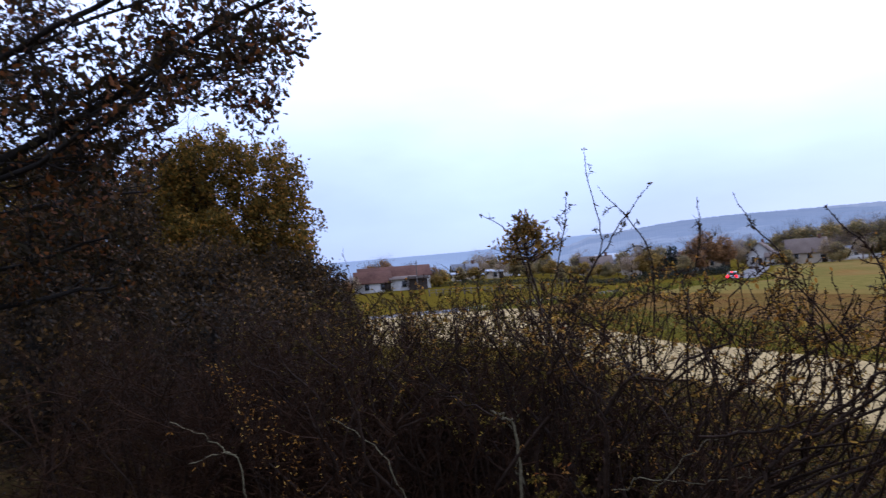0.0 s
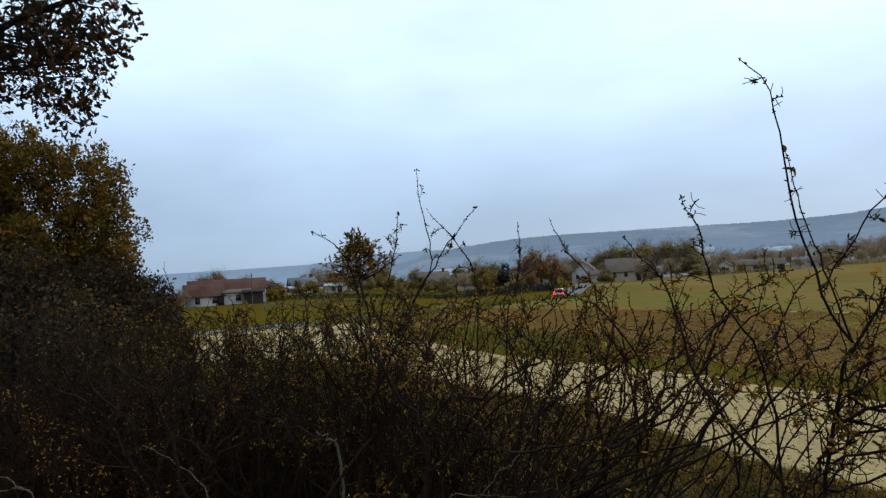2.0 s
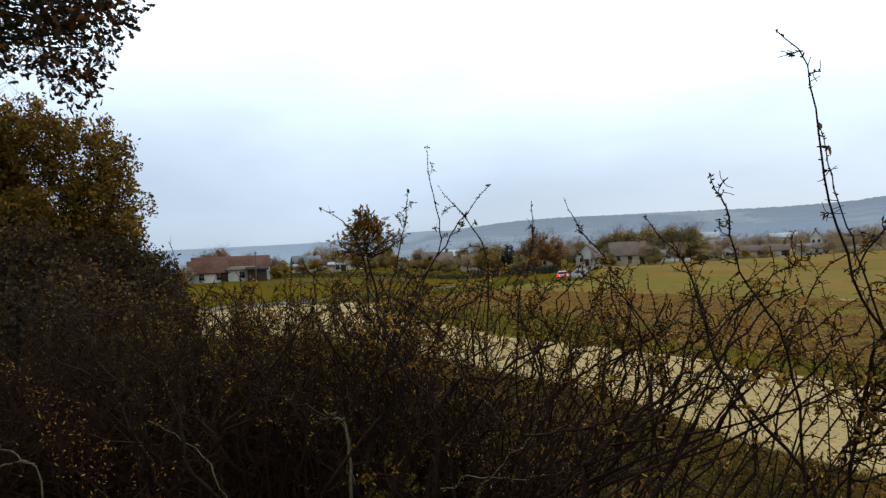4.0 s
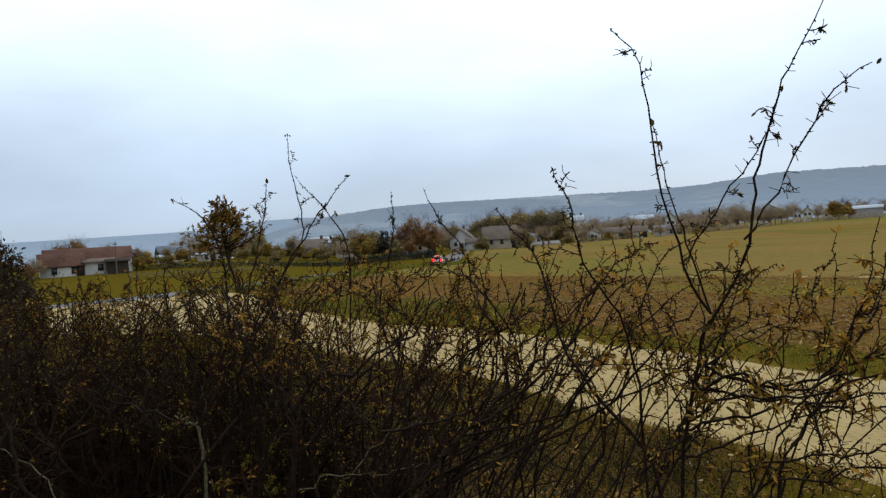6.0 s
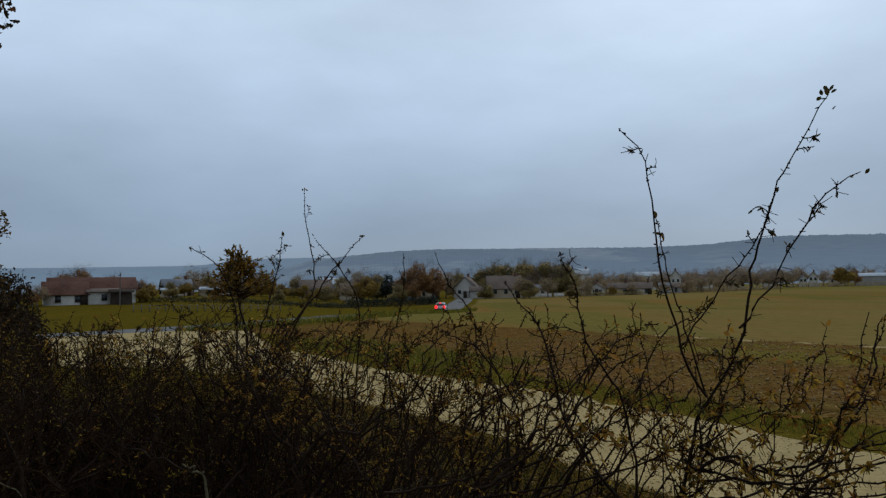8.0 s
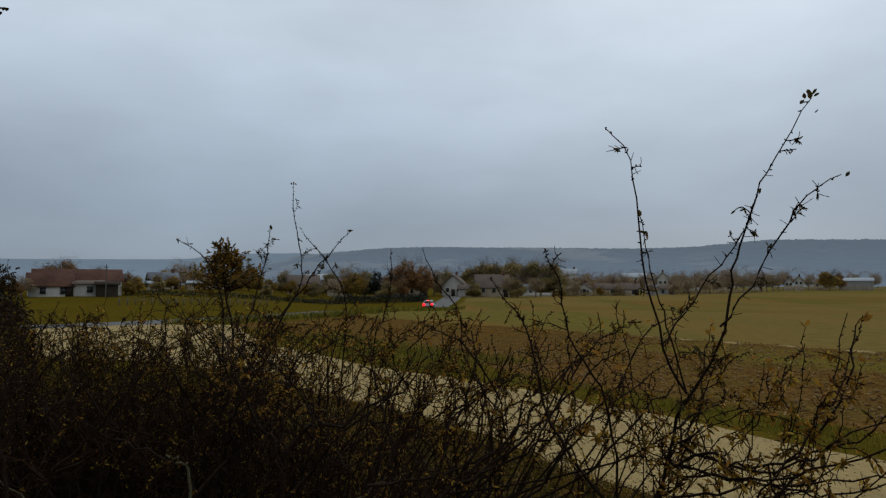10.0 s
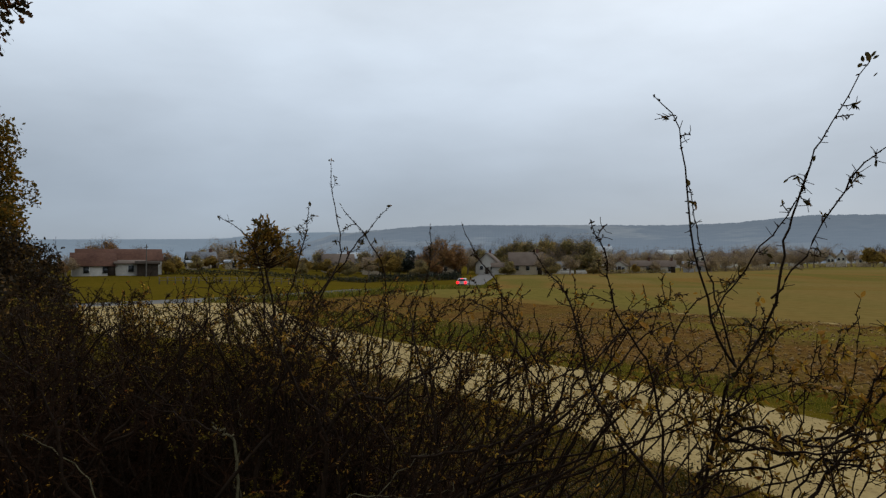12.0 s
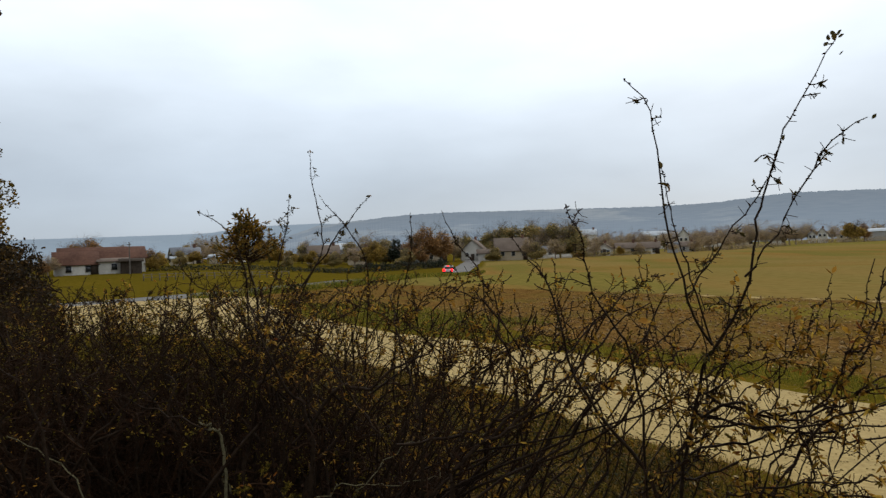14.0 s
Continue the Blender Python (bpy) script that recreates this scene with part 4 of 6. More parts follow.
# a pale stem bent over low in the near end of the hedge, and a dark crook above it
base = (-1.8, 2.5, ground_at(-1.8, 2.5))
bent = thing("thorn_bush", base, "thin pale stem bent sharply over among dark twigs", "bush", "hedge bushes")
shoot(bent, [(-1.78, 2.45, base[2]), (-1.80, 2.40, 1.2), (-1.84, 2.33, 1.58), (-1.90, 2.29, 1.66), (-1.96, 2.25, 1.72), (-2.04, 2.20, 1.77)], 0.0055, 0.0022, 161, 6, 4, origin=base, material=M_PALE, n=22)
shoot(bent, [(-1.84, 2.32, 1.62), (-1.90, 2.28, 1.63), (-1.98, 2.22, 1.61)], 0.004, 0.002, 162, 4, 2, origin=base, material=M_PALE, n=10)
shoot(bent, [(-1.68, 2.95, base[2]), (-1.67, 2.95, 1.4), (-1.66, 2.94, 1.88), (-1.66, 2.95, 1.97), (-1.62, 2.97, 2.0), (-1.60, 2.99, 2.05), (-1.58, 3.00, 2.11), (-1.52, 3.03, 2.19)], 0.009, 0.003, 163, 12, 10, origin=base, n=26)

# dark boughs sweeping up over the track from one stool
base = (0.0, 2.08, ground_at(0.0, 2.08))
sweep = thing("thorn_bush", base, "dark thorn with strong boughs sweeping up over the track", "bush", "hedge bushes")
for k, line in enumerate((
        [(0.0, 2.05, base[2]), (0.0, 2.04, 1.25), (0.01, 2.03, 1.62), (0.03, 2.04, 1.72), (0.10, 2.07, 1.76), (0.17, 2.09, 1.79), (0.28, 2.11, 1.87), (0.36, 2.13, 1.93), (0.44, 2.15, 2.00), (0.52, 2.16, 2.08), (0.61, 2.16, 2.13)],
        [(0.10, 2.07, 1.75), (0.14, 2.10, 1.78), (0.22, 2.13, 1.85), (0.29, 2.16, 1.90), (0.34, 2.18, 1.95), (0.40, 2.20, 2.01), (0.49, 2.22, 2.10), (0.58, 2.22, 2.12)],
        [(0.06, 2.10, 1.72), (0.09, 2.13, 1.75), (0.16, 2.16, 1.83), (0.21, 2.19, 1.89), (0.27, 2.22, 1.95), (0.35, 2.23, 1.99), (0.45, 2.24, 2.07)],
        [(0.17, 2.08, 1.79), (0.28, 2.09, 1.83), (0.36, 2.10, 1.88), (0.43, 2.11, 1.90), (0.49, 2.11, 1.94)],
        [(-0.15, 2.03, 1.77), (0.0, 2.05, 1.78), (0.07, 2.08, 1.79), (0.18, 2.10, 1.83), (0.29, 2.12, 1.88), (0.35, 2.14, 1.92)],
        [(0.0, 2.03, 1.66), (-0.01, 2.07, 1.71), (0.0, 2.09, 1.80), (-0.03, 2.12, 1.93), (0.02, 2.14, 2.05)],
        [(0.40, 1.74, 1.60), (0.45, 1.74, 1.70), (0.49, 1.75, 1.74), (0.57, 1.74, 1.78), (0.66, 1.71, 1.81)])):
    shoot(sweep, line, (0.012, 0.008, 0.007, 0.006, 0.006, 0.007, 0.005)[k], 0.0022, 170 + k, 12, 26, 1, origin=base, n=24, twig_len=(0.04, 0.16), leaf=(0.010, 0.022))

# a strong leaning stem at the near end, over the track
base = (0.74, 1.74, ground_at(0.74, 1.74))
lean_stem = thing("thorn_bush", base, "leaning thorn stem with small hanging leaves", "bush", "hedge bushes")
shoot(lean_stem, [(0.72, 1.74, base[2]), (0.74, 1.74, 1.4), (0.78, 1.74, 1.69), (0.84, 1.74, 1.79), (0.91, 1.73, 1.90), (1.00, 1.71, 2.06), (1.03, 1.71, 2.17), (1.05, 1.71, 2.24)], 0.0078, 0.002, 181, 12, 40, 2, origin=base, n=24, twig_len=(0.03, 0.13), leaf=(0.012, 0.026))

for k, line in enumerate((
        [(0.60, 1.68, 1.60), (0.64, 1.69, 1.70), (0.71, 1.66, 1.73), (0.80, 1.61, 1.76), (0.88, 1.57, 1.77), (0.96, 1.52, 1.79), (1.03, 1.46, 1.83)],
        [(0.64, 1.70, 1.55), (0.68, 1.68, 1.67), (0.79, 1.62, 1.71), (0.87, 1.58, 1.74), (0.95, 1.53, 1.74), (1.03, 1.46, 1.75)])):
    shoot(lean_stem, line, 0.0045, 0.0018, 184 + k, 13, 34, 1, origin=base, n=22, twig_len=(0.03, 0.13), leaf=(0.015, 0.031))

# low sprigs that keep large golden leaves
base = (-0.4, 2.4, ground_at(-0.4, 2.4))
gold = thing("bramble", base, "low bramble sprigs with large golden-yellow leaves", "bush", "golden sprigs")
rng = random.Random(33)
for k, (x, y, z) in enumerate(((-0.40, 2.38, 1.64), (-0.31, 2.38, 1.61), (-0.11, 2.41, 1.63), (-0.58, 2.33, 1.59), (-0.66, 2.30, 1.57), (0.12, 2.2, 1.55), (0.3, 2.0, 1.56))):
    shoot(gold, [(x - 0.1, y + 0.1, base[2]), (x - 0.06, y + 0.05, 1.1), (x - 0.03, y + 0.02, z - 0.14), (x, y, z)], 0.004, 0.0015, 190 + k, 6, 0, 0, origin=base, n=12, twig_len=(0.02, 0.06))
    r2 = np.random.default_rng(190 + k)
    at = np.array([[x, y, z]]) - np.array(base) + r2.normal(size=(9, 3)) * 0.014
    V, F = leaves(r2, at, np.tile(np.array([[0, 0, 0.3]]), (9, 1)), (0.011, 0.021), OVAL, 0.3)
    part("foliage", mesh_of("foliage", V, [F], M_GOLD), gold, "golden leaves", "stuff")
base = (-1.7, 2.4, ground_at(-1.7, 2.4))
gold = thing("bramble", base, "bramble climbing the hedge with golden and orange leaves", "bush", "golden sprigs")
for k in range(9):
    f = k / 8
    x, y, z = -1.92 + 0.46 * f + rng.uniform(-0.05, 0.05), 2.28 + 0.2 * f + rng.uniform(-0.08, 0.06), 1.93 - 0.36 * f + rng.uniform(-0.07, 0.07)
    line = [(-1.7, 2.4, base[2]), (-1.72, 2.38, 1.1), (x * 0.6 - 0.68, y * 0.6 + 0.95, z - 0.22), (x, y, z)]
    shoot(gold, line, 0.004, 0.0015, 220 + k, 10, 0, 0, origin=base, n=14, twig_len=(0.03, 0.09))
    r2 = np.random.default_rng(220 + k)
    at = curve(line, 30)[18:] - np.array(base)
    at = np.repeat(at, 3, 0) + r2.normal(size=(36, 3)) * 0.02
    V, F = leaves(r2, at, np.tile(np.array([[0, 0, 0.3]]), (36, 1)), (0.008, 0.019), OVAL, 0.3)
    part("foliage", mesh_of("foliage", V, [F], M_GOLD), gold, "golden and orange leaves", "stuff")

# fine leafy sprays that stand against the track and the field
rng = random.Random(45)
for k in range(-2, 7):
    cx, cy = -1.15 + 0.30 * k, 3.25 - 0.17 * max(k, 0)
    base = (cx, cy, ground_at(cx, cy))
    fine = thing("thorn_bush", base, "fine crooked thorn sprays with buds and russet leaves", "bush", "hedge bushes")
    for i in range(11 if k < 1 else 8 if k < 3 else 5 if k < 5 else 3):
        bx, by = cx + rng.uniform(-0.2, 0.2), cy + rng.uniform(-0.25, 0.3)
        top = 2.14 + rng.uniform(-0.12, 0.12)
        s = rng.choice((-1, 1, 1))
        stool = 0.42 * smooth(-0.5, 0.1, cx)
        line, q = [(bx - stool, by + 0.1, base[2]), (bx - stool * 0.6, by, 1.3)], bx
        for z in (1.62, 1.80, 1.92, top - 0.08, top):
            q += s * rng.uniform(-0.03, 0.11)
            line.append((q, by + rng.uniform(-0.06, 0.06), z + rng.uniform(-0.03, 0.03)))
        shoot(fine, line, rng.uniform(0.0045, 0.007), 0.0014, 840 + k * 20 + i, 13, 22 if k < 0 else 42, 1, origin=base, n=24, twig_len=(0.03, 0.15), leaf=(0.009, 0.019), leafage=M_OLIVELEAF if k < 2 else M_LEAF)

for k in range(8):
    cx, cy = -2.4 + 0.26 * k, 4.0 - 0.02 * k
    base = (cx, cy, ground_at(cx, cy))
    fine = thing("thorn_bush", base, "close twiggy thorn sprays with a few brown leaves", "bush", "hedge bushes")
    for i in range(13 if k < 6 else 9):
        bx, by = cx + rng.uniform(-0.2, 0.2), cy + rng.uniform(-0.25, 0.35)
        top = 2.08 + rng.uniform(-0.13, 0.10)
        a = rng.uniform(-0.16, 0.16)
        shoot(fine, [(bx, by, base[2]), (bx, by, 1.3), (bx + a * 0.3, by, 1.65), (bx + a * 0.9, by + 0.03, 1.86), (bx + a * 0.7, by, top - 0.08), (bx + a * 1.4, by, top)], rng.uniform(0.0035, 0.006), 0.0016, 1300 + k * 20 + i, 20, 54, 1, origin=base, n=22, twig_len=(0.05, 0.2), leaf=(0.012, 0.024), leafage=M_OLIVELEAF if i % 3 else M_LEAF)

# arching leafy twigs over the top of the hedge
rng = random.Random(57)
for k in range(4):
    cx, cy = -0.75 + 0.42 * k, 2.95 - 0.26 * k
    base = (cx, cy, ground_at(cx, cy))
    arching = thing("thorn_bush", base, "thorn bush of arching twigs dotted with rusty leaves", "bush", "hedge bushes")
    for i in range(6):
        bx, by = cx + rng.uniform(-0.22, 0.22), cy + rng.uniform(-0.2, 0.25)
        s, w = rng.choice((-1, 1, 1)), rng.uniform(0.16, 0.34)
        top = rng.uniform(2.02, 2.24)
        stool = 0.42 * smooth(-0.5, 0.1, cx)
        shoot(arching, [(bx - stool, by + 0.1, base[2]), (bx - stool * 0.7 - 0.04 * s, by, 1.25), (bx - stool * 0.2, by, 1.68), (bx + 0.18 * w * s, by, (1.68 + top) / 2), (bx + 0.5 * w * s, by - 0.03, top - 0.06), (bx + 0.8 * w * s, by - 0.05, top), (bx + w * s, by - 0.05, top + rng.uniform(-0.03, 0.04))], rng.uniform(0.005, 0.008), 0.0014, 1100 + k * 20 + i, 16, 52, 1, origin=base, n=26, twig_len=(0.04, 0.17), leaf=(0.009, 0.019))

# leafy twigs in the fork of the open thorn
base = (0.72, 1.72, ground_at(0.72, 1.72))
tuft = thing("thorn_bush", base, "young thorn twigs with drooping olive and rust leaves", "bush", "hedge bushes")
for i, (x, z, ex, ez) in enumerate(((0.60, 1.95, 0.80, 2.02), (0.62, 1.98, 0.88, 1.99), (0.66, 2.05, 0.78, 2.16), (0.58, 1.93, 0.47, 2.12), (0.74, 1.78, 0.80, 2.14), (0.84, 1.74, 0.90, 2.22), (0.78, 1.76, 0.72, 2.08), (0.92, 1.78, 1.04, 2.14), (0.90, 1.76, 0.93, 2.08), (0.56, 1.85, 0.42, 2.16))):
    shoot(tuft, [(x - 0.02, 1.77, z - 0.14), (x, 1.75, z - 0.04), ((x + ex) / 2 + 0.02, 1.72, (z + ez) / 2 + 0.03), (ex, 1.68, ez)], 0.0030, 0.0012, 1200 + i, 6, 26, 2, origin=base, n=18, twig_len=(0.03, 0.12), leaf=(0.014, 0.029))

# thin upright sprigs along the top of the hedge
rng = random.Random(21)
for k in range(5):
    cx, cy = -1.05 + 0.42 * k, 3.1 - 0.22 * k
    base = (cx, cy, ground_at(cx, cy))
    sprigs = thing("thorn_bush", base, "thin thorn bush of upright sprigs with small rusty leaves", "bush", "hedge bushes")
    for i in range(8):
        bx, by = cx + rng.uniform(-0.24, 0.24), cy + rng.uniform(-0.3, 0.35)
        top = 2.16 + rng.uniform(-0.1, 0.11)
        a, b = rng.uniform(-0.2, 0.24), rng.uniform(-0.1, 0.1)
        stool = 0.42 * smooth(-0.5, 0.1, cx)
        shoot(sprigs, [(bx - stool, by + 0.1, base[2]), (bx - stool * 0.75 - a * 0.1, by, 1.2), (bx - stool * 0.3 + a * 0.2, by, 1.65), (bx + a * 0.45 + b, by, 1.88), (bx + a * 0.9 + b * 0.3, by, top - 0.12), (bx + a * 1.2, by, top)], rng.uniform(0.004, 0.006), 0.0014, 700 + k * 10 + i, 14, 44, 1, origin=base, n=20, twig_len=(0.04, 0.17), leaf=(0.009, 0.02))

# the body of the hedge: x, y, height, reach, stems, twigs, leaves, lean
HEDGE = [
    (-0.05, 2.75, 1.50, 0.5, 16, 10, 800, 0.25), (-0.42, 3.15, 1.62, 0.5, 17, 11, 1100, 0.1), (-0.80, 3.40, 1.72, 0.5, 17, 11, 1200, 0),
    (-1.20, 3.60, 1.76, 0.5, 17, 11, 1200, 0), (-1.65, 3.75, 1.80, 0.5, 17, 11, 1100, 0), (-2.10, 3.80, 1.80, 0.5, 17, 11, 1000, 0),
    (-2.60, 3.80, 1.8, 0.5, 17, 11, 900, 0), (-3.10, 3.65, 1.85, 0.5, 17, 11, 800, 0), (-3.60, 3.5, 1.9, 0.5, 17, 11, 800, 0),
    (-0.35, 3.75, 1.72, 0.5, 15, 10, 1200, 0), (-0.90, 4.1, 1.82, 0.5, 15, 10, 1300, 0), (-1.45, 4.35, 1.86, 0.5, 15, 10, 1300, 0), (-2.05, 4.5, 1.88, 0.5, 15, 10, 1200, 0),
    (-2.75, 4.6, 1.9, 0.55, 15, 10, 1000, 0), (-3.45, 4.5, 1.95, 0.55, 15, 10, 900, 0), (-4.20, 4.3, 2.0, 0.6, 15, 10, 800, 0),
    (0.15, 2.35, 1.40, 0.45, 14, 8, 520, 0.5), (0.45, 2.75, 1.55, 0.5, 12, 8, 560, 0.3),
    (0.10, 3.30, 1.62, 0.5, 14, 9, 1000, 0.2),
    (-1.65, 5.4, 1.38, 0.6, 12, 8, 1300, 0), (-2.6, 5.9, 1.4, 0.6, 12, 8, 1200, 0), (-3.4, 6.3, 1.45, 0.6, 12, 8, 1000, 0),
    (0.05, 2.20, 1.40, 0.4, 12, 8, 420, 0.75), (0.22, 2.60, 1.48, 0.4, 12, 8, 520, 0.7), (-0.15, 2.45, 1.38, 0.4, 12, 8, 420, 0.6), (0.55, 2.45, 1.45, 0.45, 10, 7, 420, 0.5),
]
for i, (x, y, h, reach, stems, k2, count, tilt) in enumerate(HEDGE):
    open_bank = x > -0.2 and y < 2.9
    h *= 0.78 if open_bank else 0.8 if x > 0 else 0.78 if x > -0.55 else 0.89 if x > -1.4 else 0.94
    stems = int(stems * (0.22 if open_bank else 0.5 if x > 0 else 1))
    thorn_bush((x, y, ground_at(x, y)), h, reach, stems, 100 + i, int(k2 * 0.68), 5 if x > -0.2 else 8, 2, int(count * (1.2 if x > 0.3 else 1.6 if x > -0.55 else 1.15 if x > -1.5 else 0.4 if x > -2.3 else 0.15)), lean=(tilt, -tilt * 0.3))


# ================= trees and shrubs on the field side =================
def lobed_tree(name, place, height, blobs, seed, material, clusters, per, spread, size, shape, label, trunk_r=0.11):
    rng = np.random.default_rng(seed)
    ob = thing(name, place, label, "tree")
    top = np.array([[0, 0, -0.2], [0.05, 0.02, height * 0.2], [-0.05, 0.05, height * 0.42], [0.02, 0, height * 0.7]])
    trunk = curve(top, 12)[None]
    part("trunk", wood_mesh("trunk", [(trunk, np.linspace(trunk_r, trunk_r * 0.35, 12)[None], 10)], M_OAKBARK), ob)
    lines = []
    for x, y, z, rx, rz in blobs:
        for q in range(3):
            end = np.array([x, y, z]) + rng.normal(size=3) * np.array([rx, rx, rz]) * 0.4
            s = trunk[0, rng.integers(2, 9)]
            lines.append(curve([s, s * 0.5 + end * 0.5 + np.array([0, 0, -0.15]), end], 8))
    P = np.stack(lines)
    R = np.tile(np.linspace(trunk_r * 0.4, trunk_r * 0.1, 8)[None], (len(P), 1))
    for i in range(len(P)):
        part("limb", wood_mesh("limb", [(P[i:i + 1], R[i:i + 1], 6)], M_OAKBARK), ob)
    P2, R2 = sprout(rng, P, R, 12, (0.25, 0.7), (30, 80), 0.5, 0.16, 0.1, 5, 0.2)
    P3, R3 = sprout(rng, P2, R2, 7, (0.12, 0.38), (25, 80), 0.6, 0.2, 0.08, 4, 0.2, least=0.002)
    part("twig_tangle", wood_mesh("twigs", [(P2, R2, 4), (P3, R3, 3)], M_OAKBARK), ob, kind="stuff")
    at, way = lobes(rng, blobs, clusters, per, spread, True)
    V, F = leaves(rng, at, way, size, shape, 0.25)
    part("crown", mesh_of("crown", V, [F], material), ob, kind="stuff")
    return ob


lobed_tree("field_maple", (-9.25, 11.2, ground_at(-9.25, 11.2)), 5.0, [(0.3, 0, 4.35, 0.85, 0.75), (1.3, 0.3, 3.95, 0.78, 0.85), (1.62, 0.3, 3.05, 0.76, 0.8), (-0.7, 0, 3.9, 1.0, 0.9), (-0.6, 0, 3.6, 1.1, 1.0), (0.5, -0.4, 2.7, 1.15, 0.9), (1.25, 0.4, 2.5, 0.75, 0.8), (1.55, 0.6, 2.0, 0.6, 0.65), (-0.9, 0.2, 2.2, 1.3, 1.2), (0.9, 0, 1.5, 1.1, 0.9)], 61, M_MAPLE, 5600, 27, 0.055, (0.045, 0.09), DIAMOND, "field maple turning olive and yellow-brown")
lobed_tree("field_maple", (-11.6, 9.4, ground_at(-11.6, 9.4)), 4.8, [(0.2, 0, 3.6, 1.3, 1.2), (1.2, 0.2, 2.6, 1.2, 1.2), (-1.0, 0, 2.8, 1.4, 1.3), (0.3, -0.4, 1.8, 1.5, 1.1)], 62, M_MAPLE, 2800, 24, 0.085, (0.05, 0.10), DIAMOND, "field maple in dull autumn leaf beside another")
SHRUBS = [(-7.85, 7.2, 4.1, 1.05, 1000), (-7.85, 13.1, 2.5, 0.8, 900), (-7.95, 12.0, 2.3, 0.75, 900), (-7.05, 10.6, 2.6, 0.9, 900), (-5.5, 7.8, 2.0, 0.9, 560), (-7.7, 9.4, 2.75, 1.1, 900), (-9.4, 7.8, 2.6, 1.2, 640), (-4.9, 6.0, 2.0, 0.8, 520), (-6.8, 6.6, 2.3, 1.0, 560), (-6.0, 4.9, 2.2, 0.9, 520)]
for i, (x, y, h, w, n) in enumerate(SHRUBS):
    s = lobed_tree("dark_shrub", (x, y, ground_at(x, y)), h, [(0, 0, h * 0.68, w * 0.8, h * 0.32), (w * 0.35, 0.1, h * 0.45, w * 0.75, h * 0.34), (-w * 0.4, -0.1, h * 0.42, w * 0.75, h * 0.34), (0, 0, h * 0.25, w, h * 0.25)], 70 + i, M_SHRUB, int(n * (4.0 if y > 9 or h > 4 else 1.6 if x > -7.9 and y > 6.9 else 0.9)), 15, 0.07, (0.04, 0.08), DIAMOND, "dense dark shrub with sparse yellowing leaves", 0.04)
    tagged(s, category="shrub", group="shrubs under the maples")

# the oak whose limbs hang over the hedge
rng = np.random.default_rng(81)
OAK = (-7.6, 2.6, ground_at(-7.6, 2.6))
oak = thing("oak_tree", OAK, "old oak with brown-green leaves, limbs over the hedge", "tree")
o = np.array(OAK)
trunk = curve([(0, 0, -0.2), (0.05, 0, 1.2), (0.2, 0.1, 2.6), (0.35, 0.2, 4.2), (0.3, 0.4, 6.0)], 14)[None]
part("trunk", wood_mesh("trunk", [(trunk, np.linspace(0.3, 0.12, 14)[None], 12)], M_OAKBARK), oak)
BOUGHS = [
    [(-7.4, 2.7, 2.6), (-6.0, 3.4, 3.0), (-4.8, 3.9, 3.45), (-3.7, 4.2, 4.0), (-2.7, 4.4, 4.35)],
    [(-5.6, 3.6, 3.1), (-4.6, 4.0, 3.45), (-3.6, 4.2, 3.9), (-2.85, 4.2, 3.8)],
    [(-7.3, 2.7, 2.3), (-6.4, 3.0, 2.6), (-5.6, 3.3, 2.9), (-5.0, 3.5, 2.95)],
    [(-7.3, 2.8, 3.8), (-5.6, 3.8, 4.6), (-4.2, 4.4, 5.0), (-3.1, 4.7, 5.2)],
    [(-7.3, 2.8, 4.6), (-5.8, 3.4, 5.6), (-4.4, 4.0, 6.2), (-3.4, 4.4, 6.3)],
    [(-6.4, 3.2, 2.9), (-5.2, 3.6, 3.2), (-4.2, 3.6, 3.5), (-3.4, 3.7, 3.9)],
    [(-7.6, 2.7, 3.2), (-7.4, 4.2, 4.2), (-7.3, 5.4, 5.0), (-7.1, 6.3, 5.5)],
    [(-7.0, 2.9, 3.3), (-6.0, 3.4, 3.8), (-5.0, 3.8, 4.15), (-4.2, 3.7, 4.4)],
    [(-7.0, 2.9, 2.8), (-6.0, 3.5, 3.3), (-5.2, 3.9, 3.7), (-4.5, 4.0, 4.0)],
    [(-5.4, 3.7, 3.9), (-4.4, 3.8, 4.3), (-3.4, 4.0, 4.7), (-2.8, 4.1, 4.8)],
    [(-7.3, 2.7, 2.2), (-6.3, 3.6, 2.5), (-5.4, 4.5, 2.7), (-4.9, 4.9, 2.9)],
    [(-7.0, 3.0, 2.6), (-6.2, 4.3, 3.0), (-5.7, 5.3, 3.2), (-5.3, 5.8, 3.3)],
    [(-7.2, 2.8, 3.0), (-6.2, 4.0, 3.4), (-5.2, 4.8, 3.7), (-4.7, 5.1, 3.9)],
    [(-6.8, 3.2, 2.2), (-6.0, 4.2, 2.3), (-5.3, 4.9, 2.4), (-5.0, 5.2, 2.5)],
    [(-4.7, 3.9, 3.6), (-4.1, 4.4, 3.85), (-3.6, 4.75, 3.8), (-3.3, 4.88, 3.6)],
    [(-4.6, 4.0, 3.7), (-3.9, 4.5, 4.15), (-3.45, 4.8, 4.15), (-3.15, 4.92, 3.95)],
    [(-4.4, 4.0, 4.3), (-3.6, 4.5, 4.55), (-3.1, 4.8, 4.4), (-2.85, 4.9, 4.2)],
]
LP = np.stack([curve(l, 12) for l in BOUGHS]) - o
LP[:, 1:] += np.cumsum(rng.normal(size=(len(BOUGHS), 11, 3)) * 0.025, 1)
